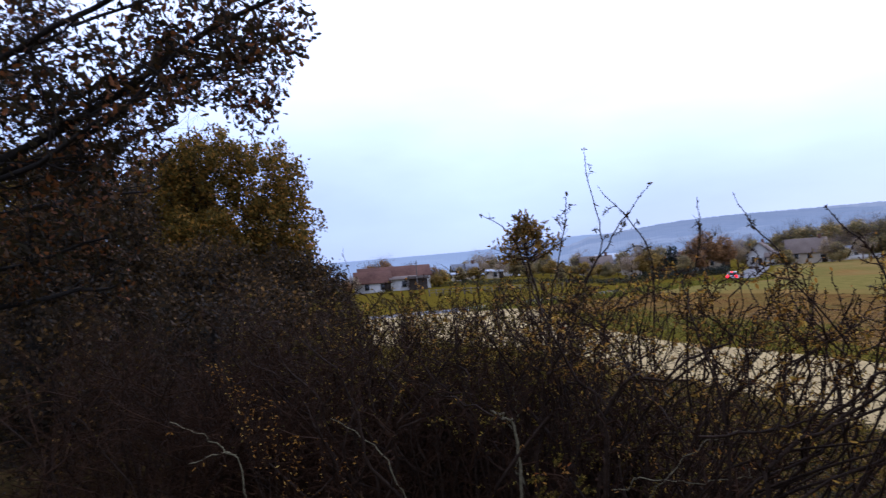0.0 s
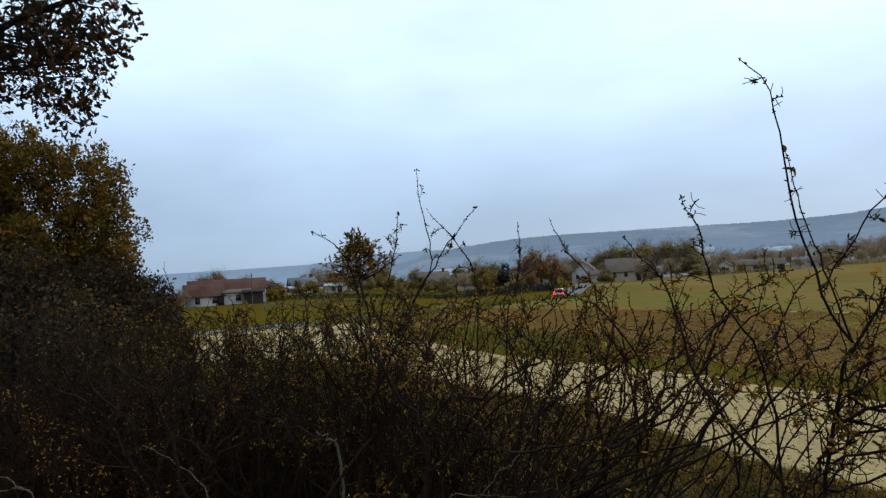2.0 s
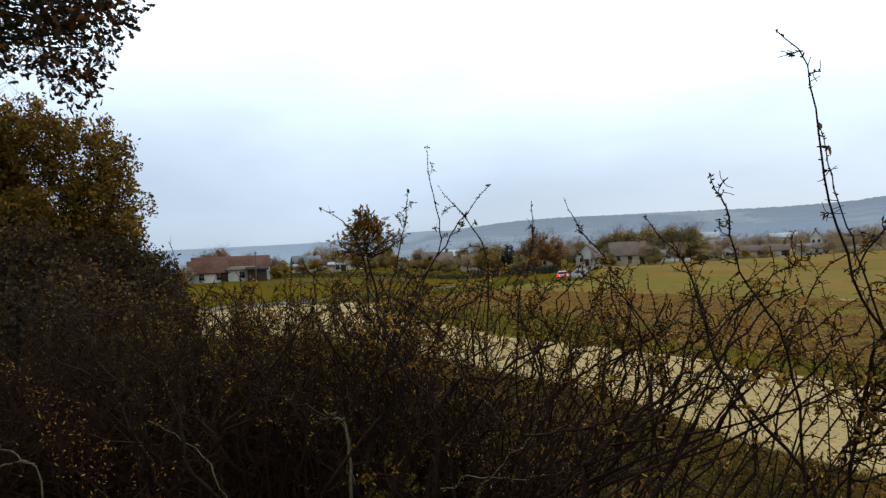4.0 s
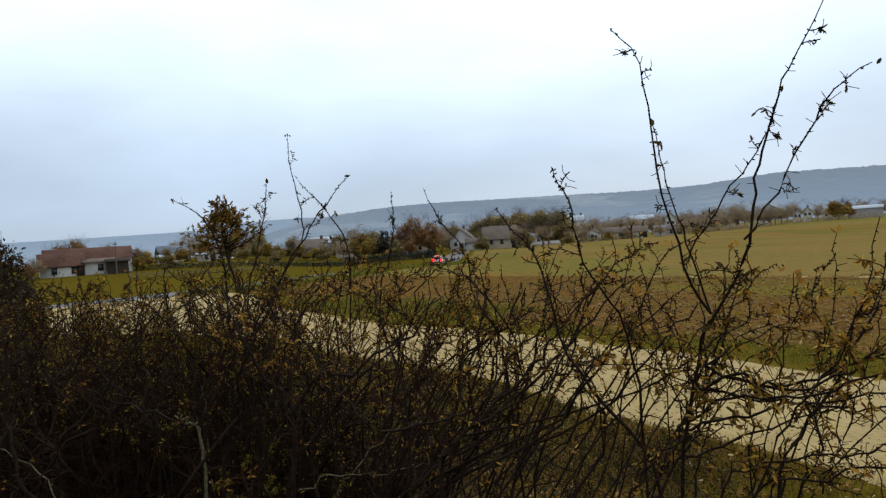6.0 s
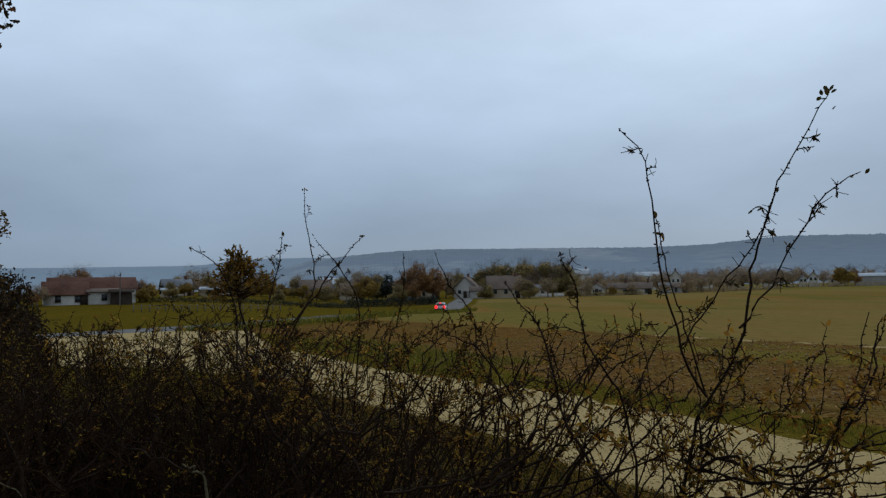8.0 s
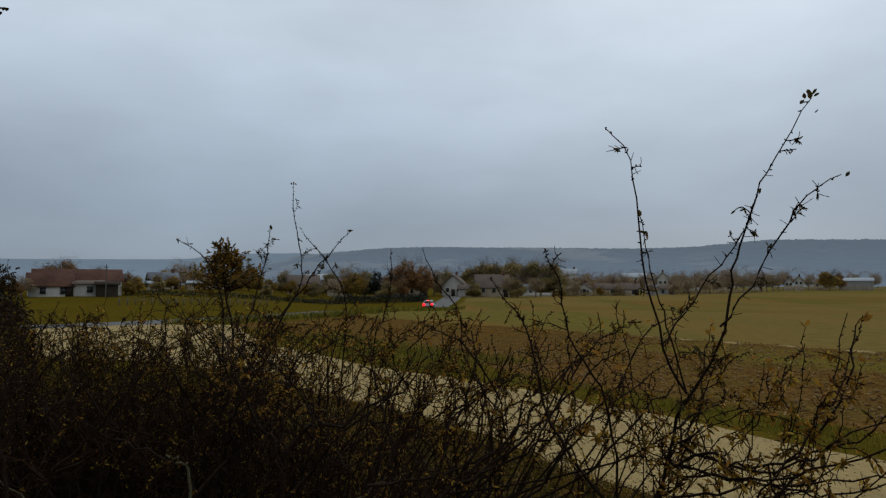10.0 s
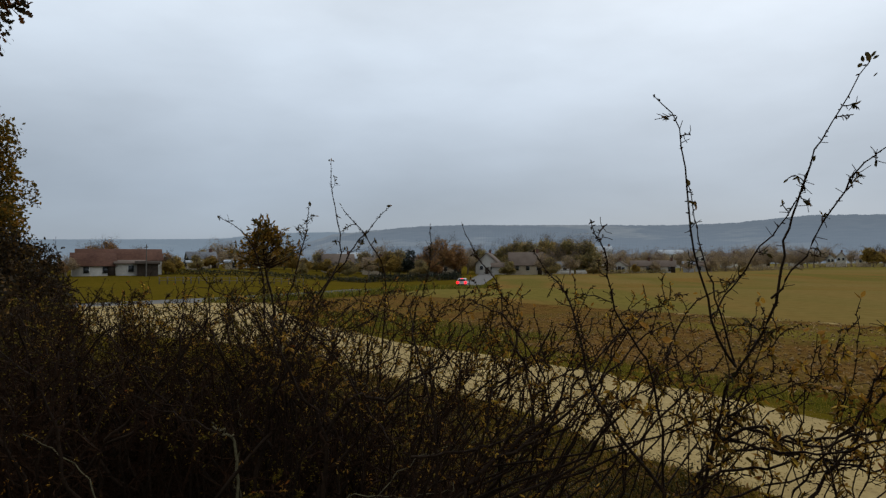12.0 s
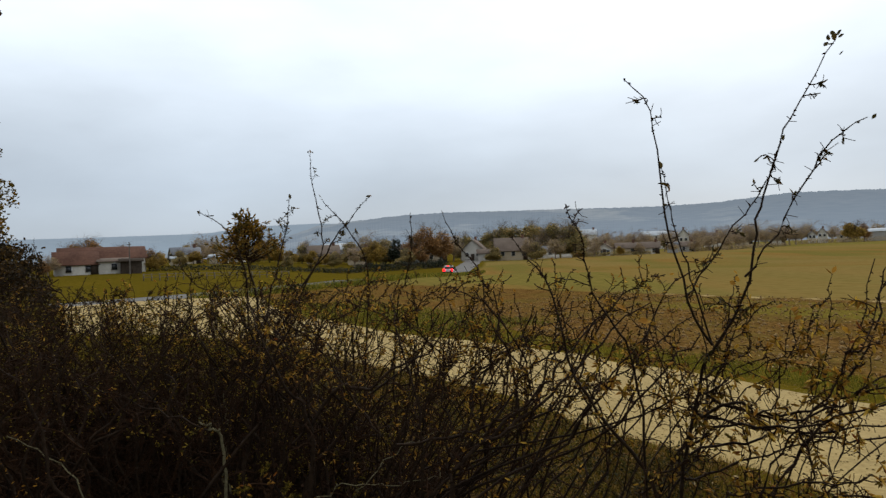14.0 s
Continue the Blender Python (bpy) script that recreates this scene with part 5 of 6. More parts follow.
LR = np.linspace(1, 0.22, 12)[None] * np.array([0.06, 0.03, 0.05, 0.06, 0.07, 0.035, 0.07, 0.03, 0.03, 0.03, 0.04, 0.04, 0.04, 0.035, 0.014, 0.014, 0.014])[:, None]
for i in range(len(BOUGHS)):
    part("limb", wood_mesh("limb", [(LP[i:i + 1], LR[i:i + 1], 8)], M_OAKBARK), oak)
P2, R2 = sprout(rng, LP, LR, 24, (0.3, 0.8), (30, 85), 0.45, 0.32, 0.0, 7, 0.2)
P3, R3 = sprout(rng, P2, R2, 8, (0.12, 0.36), (25, 75), 0.5, 0.2, 0.02, 4, 0.2)


def within_view_outline(P):
    """Keeps twigs inside an outline, by bearing and slope, that fits the camera's view."""
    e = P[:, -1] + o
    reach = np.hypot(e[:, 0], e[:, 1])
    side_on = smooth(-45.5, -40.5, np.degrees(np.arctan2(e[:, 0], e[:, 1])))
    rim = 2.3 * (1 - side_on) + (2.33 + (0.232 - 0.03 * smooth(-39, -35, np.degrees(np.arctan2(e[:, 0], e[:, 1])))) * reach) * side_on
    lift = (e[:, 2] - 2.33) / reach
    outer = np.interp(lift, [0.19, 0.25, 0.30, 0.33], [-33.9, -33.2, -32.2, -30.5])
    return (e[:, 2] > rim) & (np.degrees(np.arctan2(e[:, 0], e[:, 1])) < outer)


keep = within_view_outline(P2)
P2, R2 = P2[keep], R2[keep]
keep = within_view_outline(P3)
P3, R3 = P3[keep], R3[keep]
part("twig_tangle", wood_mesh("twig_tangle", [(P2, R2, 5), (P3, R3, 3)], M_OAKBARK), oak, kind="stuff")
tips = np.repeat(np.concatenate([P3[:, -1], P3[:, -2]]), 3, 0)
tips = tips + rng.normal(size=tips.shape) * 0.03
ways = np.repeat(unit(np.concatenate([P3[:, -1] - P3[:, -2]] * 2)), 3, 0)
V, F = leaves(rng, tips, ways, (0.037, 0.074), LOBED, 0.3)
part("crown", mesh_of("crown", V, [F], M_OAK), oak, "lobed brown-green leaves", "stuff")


# ================= village =================
def bearing(deg, d):
    x, y = d * math.sin(radians(deg)), d * math.cos(radians(deg))
    return x, y, ground_at(x, y)


M_WALL_W = surface("white_render", [(0.3, (0.48, 0.47, 0.43)), (0.7, (0.68, 0.66, 0.61))], 3, 0.4, 0.9, 0.1)
M_WALL_B = surface("beige_stone", [(0.3, (0.40, 0.34, 0.25)), (0.7, (0.58, 0.50, 0.38))], 4, 0.5, 0.9, 0.2)
M_WALL_G = surface("grey_render", [(0.3, (0.28, 0.28, 0.28)), (0.7, (0.42, 0.42, 0.413))], 3, 0.4, 0.9, 0.1)
M_TILE_R = surface("red_tile", [(0.3, (0.076, 0.040, 0.030)), (0.7, (0.185, 0.096, 0.068))], 2.5, 0.35, 0.85, 0.3, 0.6)
M_TILE_B = surface("brown_tile", [(0.3, (0.14, 0.108, 0.088)), (0.7, (0.24, 0.19, 0.155))], 5, 0.5, 0.85, 0.3)
M_SLATE = surface("slate", [(0.3, (0.14, 0.15, 0.17)), (0.7, (0.25, 0.265, 0.29))], 5, 0.5, 0.6, 0.2)
M_SHEET = surface("pale_sheet_roof", [(0.3, (0.42, 0.462, 0.504)), (0.7, (0.588, 0.63, 0.672))], 4, 0.4, 0.5, 0.1)
M_PANE = surface("window_pane", [(0.3, (0.02, 0.025, 0.03)), (0.7, (0.04, 0.045, 0.05))], 1, 0.5, 0.12, 0.0, spec=0.5)
M_FRAME = surface("white_frame", [(0.3, (0.6, 0.6, 0.58)), (0.7, (0.75, 0.75, 0.73))], 6, 1, 0.6, 0.0)
M_DARKWOOD = surface("dark_wood", [(0.3, (0.03, 0.025, 0.02)), (0.7, (0.08, 0.06, 0.045))], 8, 1, 0.8, 0.1)
M_POST = surface("grey_post", [(0.3, (0.10, 0.09, 0.08)), (0.7, (0.2, 0.18, 0.16))], 12, 2, 0.9, 0.2)


def boxes(name, specs, material):
    """One mesh of boxes, each (x0, y0, z0, x1, y1, z1)."""
    V, F = [], []
    for x0, y0, z0, x1, y1, z1 in specs:
        o = len(V)
        V += [(x0, y0, z0), (x1, y0, z0), (x1, y1, z0), (x0, y1, z0), (x0, y0, z1), (x1, y0, z1), (x1, y1, z1), (x0, y1, z1)]
        F += [[o + i for i in q] for q in ((0, 3, 2, 1), (4, 5, 6, 7), (0, 1, 5, 4), (1, 2, 6, 5), (2, 3, 7, 6), (3, 0, 4, 7))]
    return mesh_of(name, np.array(V), [np.array(F)], material)


def house(deg, d, length, depth, eave, ridge, turn, wall, roof, label, windows=3, door=True, chimney=True, storeys=1, gable_to_us=False, name="house", lift=0.0):
    """A gabled house. length runs along the ridge; turn: 0 shows us the long side."""
    x, y, z = bearing(deg, d)
    h = thing(name, (x, y, z - 0.5 + lift), label, "house" if name == "house" else "building", "village houses")
    h.rotation_euler = (0, 0, radians(turn - deg + (90 if gable_to_us else 0)))
    a, b = length * 0.46, depth * 0.46
    eave, ridge = eave * 0.9, ridge * 0.88
    e, r = eave + 0.5, ridge + 0.5
    dn = -max(0.6, lift)
    V = np.array([(-a, -b, dn), (a, -b, dn), (a, b, dn), (-a, b, dn), (-a, -b, e), (a, -b, e), (a, b, e), (-a, b, e), (-a, 0, r), (a, 0, r)])
    part("wall", mesh_of("wall", V, [np.array([[0, 1, 5, 4], [2, 3, 7, 6]]), np.array([[1, 2, 6, 9, 5], [3, 0, 4, 8, 7]])], wall), h)
    o, t = 0.35, 0.16
    k = (r - e) / b
    lo = e - k * o
    V, F = [], []
    for s in (-1, 1):
        q = len(V)
        for xx in (-a - o, a + o):
            V += [(xx, s * (b + o), lo + 0.05), (xx, 0, r + 0.05), (xx, 0, r + 0.05 + t), (xx, s * (b + o), lo + 0.05 + t)]
        F += [[q, q + 1, q + 5, q + 4], [q + 3, q + 7, q + 6, q + 2], [q, q + 4, q + 7, q + 3], [q, q + 3, q + 2, q + 1], [q + 4, q + 5, q + 6, q + 7]]
    part("roof", mesh_of("roof", np.array(V), [np.array(F)], roof), h)
    if chimney:
        c = part("chimney", boxes("chimney", [(a * 0.7 - 0.35, -0.3, r - 0.7, a * 0.7 + 0.35, 0.3, r + 0.9), (a * 0.7 - 0.42, -0.37, r + 0.9, a * 0.7 + 0.42, 0.37, r + 1.02)], M_TILE_R), h)
    spots = []
    if gable_to_us:
        spots = [(0, s * depth * 0.22, zz) for zz in [1.2 + 2.6 * i for i in range(storeys)] for s in (-1, 1)][:windows]
    else:
        spots = [(-a + (i + 0.7) * length / (windows + 0.4), 0, 1.2 + 2.6 * st) for st in range(storeys) for i in range(windows)]
    for sx, sy, sz in spots:
        sz = min(sz, max(0.35, eave - 1.5)) + 0.5 if sz < 2 else sz + 0.5
        if gable_to_us:
            w = part("window", boxes("window_frame", [(-a - 0.05, sy - 0.55, sz - 0.06, -a + 0.02, sy + 0.55, sz + 1.26)], M_FRAME), h)
            part("pane", boxes("pane", [(-a - 0.06, sy - 0.45, sz + 0.04, -a + 0.02, sy + 0.45, sz + 1.16)], M_PANE), w)
        else:
            w = part("window", boxes("window_frame", [(sx - 0.55, -b - 0.05, sz - 0.06, sx + 0.55, -b + 0.02, sz + 1.26)], M_FRAME), h)
            part("pane", boxes("pane", [(sx - 0.45, -b - 0.06, sz + 0.04, sx + 0.45, -b + 0.02, sz + 1.16)], M_PANE), w)
    if door:
        if gable_to_us:
            part("door", boxes("door", [(-a - 0.06, -0.5, 0.3, -a + 0.02, 0.5, 2.4)], M_DARKWOOD), h)
        else:
            part("door", boxes("door", [(a * 0.82 - 0.6, -b - 0.06, 0.3, a * 0.82 + 0.6, -b + 0.02, 2.5)], M_DARKWOOD), h)
    return h


# the farm on the grass field
house(-25.2, 150, 15.6, 7.0, 2.9, 5.2, 3, M_WALL_W, M_TILE_R, "long low farmhouse with faded red tile roof", 4, True, False, name="farmhouse")
house(-26.9, 144, 7.4, 6.0, 2.0, 4.4, 3, M_WALL_W, M_TILE_R, "low white lean-to with a dull red roof", 2, True, False, name="outbuilding")
house(-24.5, 143, 5.0, 4.0, 2.3, 2.9, 0, M_WALL_W, M_TILE_B, "small white outbuilding of the farm", 1, True, False, name="outbuilding")
house(-23.3, 141, 3.8, 3.4, 2.3, 2.8, 0, M_DARKWOOD, M_DARKWOOD, "dark wooden shed beside the outbuildings", 0, False, False, name="shed")
house(-19.6, 210, 8.0, 6, 2.9, 5.0, 10, M_WALL_B, M_SLATE, "stone house with dark slate roof", 2)
house(-16.4, 220, 9.0, 6, 2.8, 5.0, -10, M_WALL_W, M_TILE_B, "white house with brown roof behind trees", 2)
house(-20.1, 185, 3.4, 3, 1.8, 2.3, 4, M_WALL_B, M_SHEET, "low stone shed with a pale sheet roof", 0, True, False, name="shed")
house(-17.2, 190, 4.6, 3.4, 1.9, 2.5, -6, M_WALL_B, M_SHEET, "long low shed with a pale sheet roof", 1, True, False, name="shed")
# along the road into the village
house(-9.4, 200, 9.0, 7, 3.0, 5.6, 5, M_WALL_B, M_TILE_B, "beige stone house with brown tile roof", 2)
house(-8.3, 230, 9.0, 6, 4.4, 6.4, 0, M_WALL_G, M_SHEET, "barn with a pale sheet roof", 0, False, False, name="barn")
house(-6.6, 195, 6.0, 6, 2.8, 5.0, 8, M_WALL_B, M_TILE_B, "small stone house behind a hedge", 2)
house(-2.6, 195, 8.0, 6, 2.8, 5.2, 0, M_WALL_W, M_TILE_B, "white house half hidden by trees", 3)
house(-0.6, 205, 7.0, 6, 2.6, 4.6, 0, M_WALL_B, M_SLATE, "low stone house by the road", 2)
house(2.5, 205, 6.0, 7, 3.2, 6.6, -12, M_WALL_W, M_TILE_B, "white gabled house at the bend", 2, True, True, 1, True)
house(3.4, 200, 5.0, 5, 2.2, 3.4, 0, M_WALL_W, M_TILE_B, "low white annexe with brown roof", 1, False, False)
house(5.4, 196, 9.5, 7, 2.9, 6.6, 2, M_WALL_B, M_TILE_B, "beige house with a steep brown roof facing the field", 3)
house(8.0, 205, 6.0, 5, 2.2, 3.6, 0, M_WALL_W, M_SLATE, "low white outbuilding at the field edge", 2, False, False, name="outbuilding")
house(11.4, 330, 7.0, 6, 4.4, 7.0, 10, M_WALL_W, M_SHEET, "white house on the slope with a pale roof", 2, True, True, lift=3.5)
house(11.75, 212, 5.0, 3.8, 1.9, 3.0, 4, M_WALL_B, M_TILE_B, "small stone gable end at the field's edge", 1, False, False, 1, True)
house(12.6, 214, 6.0, 4.8, 2.2, 3.8, -4, M_WALL_W, M_TILE_B, "white cottage gable with a brown roof", 2, True, True, 1, True)
house(14.2, 216, 6.4, 5, 2.2, 3.8, 3, M_WALL_B, M_TILE_B, "stone cottage with brown roof", 2)
house(15.8, 220, 7.0, 5, 2.0, 3.8, 0, M_WALL_W, M_TILE_B, "low white cottage with dark doors and brown roof", 2, True, True)
house(17.6, 226, 3.4, 4, 2.6, 3.4, 0, M_WALL_G, M_SLATE, "small blue-grey shed at the field's edge", 0, False, False, name="shed")
house(16.3, 330, 11.0, 7, 3.0, 5.0, 8, M_WALL_W, M_SHEET, "white building with a pale roof on the slope", 3, False, False, lift=3.2)
house(18.4, 300, 5.0, 4.2, 4.0, 6.4, 0, M_WALL_W, M_TILE_B, "white gabled house with brown roof", 2, False, True, 1, True, lift=2.0)
house(18.6, 240, 5.0, 5, 2.0, 3.4, 0, M_WALL_G, M_TILE_B, "grey house at the field edge", 2)
house(20.4, 320, 6.0, 6, 3.0, 4.6, 15, M_WALL_W, M_TILE_B, "white house with brown roof", 2, lift=2.0)
house(22.6, 330, 7.0, 6, 2.8, 4.6, 0, M_WALL_B, M_TILE_B, "beige house among trees", 2, lift=1.0)
house(24.8, 340, 6.0, 6, 2.8, 4.6, 0, M_WALL_W, M_TILE_B, "white house among trees", 2, lift=1.0)
house(27.0, 350, 4.0, 3.2, 2.4, 4.0, 6, M_WALL_W, M_SLATE, "white gabled house behind the hedge", 2, False, True, 1, True, lift=1.5)
house(27.7, 345, 4.0, 3.8, 3.0, 5.2, -6, M_WALL_W, M_TILE_B, "tall white gabled house behind the hedge", 2, False, True, 1, True, lift=1.5)
house(29.0, 360, 6.0, 6, 2.2, 3.6, 0, M_WALL_B, M_TILE_B, "beige house with brown roof", 2, lift=1.2)
house(31.2, 360, 14.0, 8, 2.6, 4.0, 0, M_WALL_G, M_SHEET, "long barn with a pale roof", 0, False, False, name="barn", lift=1.6)


# white garden walls before the gardens, with flat copings
for deg, d, length in ((8.6, 200, 3.6), (9.7, 202, 3.0), (6.95, 197, 1.6)):
    x, y, z = bearing(deg, d)
    wall = thing("garden_wall", (x, y, z), "low white garden wall with a flat coping", "wall", "garden walls")
    wall.rotation_euler = (0, 0, radians(-deg))
    part("wall_body", boxes("wall_body", [(-length / 2, -0.1, -0.3, length / 2, 0.1, 0.95)], M_WALL_W), wall)
    part("coping", boxes("coping", [(-length / 2 - 0.05, -0.15, 0.95, length / 2 + 0.05, 0.15, 1.03)], M_WALL_G), wall)


# ================= village trees =================
def far_tree(rng_seed, height, width, material, bark, count, label, size=(0.24, 0.48), trunk_share=0.25, fine=4):
    rng = np.random.default_rng(rng_seed)
    ob = thing("tree", (0, 0, 0), label, "tree", "village trees")
    trunk = curve([(0, 0, -0.4), (0.03 * height * rng.normal(), 0, height * 0.3), (0.02 * height, 0.02 * height, height * 0.62), (0, 0, height * 0.9)], 10)[None]
    tr = np.linspace(0.028, 0.006, 10)[None] * height
    part("trunk", wood_mesh("trunk", [(trunk, tr, 6)], bark), ob)
    P, R = sprout(rng, trunk, tr, 16, (width * 0.45, width * 0.8), (35, 75), 0.5, 0.12, 0.25, 5, trunk_share)
    P2, R2 = sprout(rng, P, R, 8, (width * 0.14, width * 0.36), (25, 75), 0.5, 0.18, 0.1, 4, 0.25)
    P3, R3 = sprout(rng, P2, R2, fine, (width * 0.08, width * 0.2), (25, 75), 0.6, 0.2, 0.1, 3, 0.2, least=0.007)
    part("branchwork", wood_mesh("branchwork", [(P, R, 4), (P2, R2, 3), (P3, R3, 3)], bark), ob, kind="stuff")
    hw = width * 0.5
    blobs = [(rng.normal() * hw * 0.15, rng.normal() * hw * 0.15, height * 0.74, hw * 0.6, height * 0.24)]
    for q in range(5):
        t = q * 1.26 + rng.uniform(0, 0.6)
        blobs.append((math.cos(t) * hw * 0.5, math.sin(t) * hw * 0.5, height * rng.uniform(0.26, 0.62), hw * rng.uniform(0.42, 0.66), height * rng.uniform(0.16, 0.24)))
    at, way = lobes(rng, blobs, count // 9, 9, width * 0.035)
    V, F = leaves(rng, at, way, size, DIAMOND, 0.1)
    part("crown", mesh_of("crown", V, [F], material), ob, kind="stuff")
    return ob


# These four crowns are lightened: distance haze is put into the leaf colour.
L_OLIVE = foliage("hazy_olive_crown", [(0.0, (0.1758, 0.1674, 0.07614)), (0.6, (0.3517, 0.2834, 0.1142)), (1.0, (0.5626, 0.3704, 0.1428))], 0.5)
L_YELLOW = foliage("hazy_yellow_crown", [(0.0, (0.1848, 0.1411, 0.04125)), (0.6, (0.3696, 0.2525, 0.05775)), (1.0, (0.5236, 0.3267, 0.0825))], 0.5)
L_RUST = foliage("hazy_rust_crown", [(0.0, (0.1723, 0.09596, 0.04479)), (0.6, (0.3273, 0.1823, 0.07197)), (1.0, (0.4822, 0.2687, 0.09596))], 0.5)
L_BROWN = foliage("hazy_brown_crown", [(0.0, (0.1922, 0.1595, 0.104)), (0.6, (0.385, 0.2936, 0.1681)), (1.0, (0.5774, 0.4147, 0.2227))], 0.5)
L_DARK = foliage("evergreen_crown", [(0.0, (0.012, 0.018, 0.014)), (0.6, (0.025, 0.035, 0.022)), (1.0, (0.05, 0.055, 0.03))], 0.1)
FAR_BARK = surface("far_bark", [(0.3, (0.084, 0.07, 0.0588)), (0.7, (0.168, 0.14, 0.119))], 3, 0.5, 0.9, 0.2)
TWIGGY = surface("grey_twigs", [(0.3, (0.19, 0.145, 0.115)), (0.7, (0.32, 0.25, 0.20))], 3, 0.5, 0.9, 0.2)
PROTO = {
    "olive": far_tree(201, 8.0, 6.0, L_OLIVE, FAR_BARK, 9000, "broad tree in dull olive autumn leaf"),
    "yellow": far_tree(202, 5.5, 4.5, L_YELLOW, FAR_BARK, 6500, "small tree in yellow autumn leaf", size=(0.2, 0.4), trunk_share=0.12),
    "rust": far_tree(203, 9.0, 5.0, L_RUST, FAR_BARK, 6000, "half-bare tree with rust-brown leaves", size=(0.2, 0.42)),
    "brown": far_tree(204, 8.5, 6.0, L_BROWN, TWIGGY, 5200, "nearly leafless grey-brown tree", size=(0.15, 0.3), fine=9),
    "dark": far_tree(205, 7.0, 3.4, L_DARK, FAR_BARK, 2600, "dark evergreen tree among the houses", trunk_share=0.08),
}
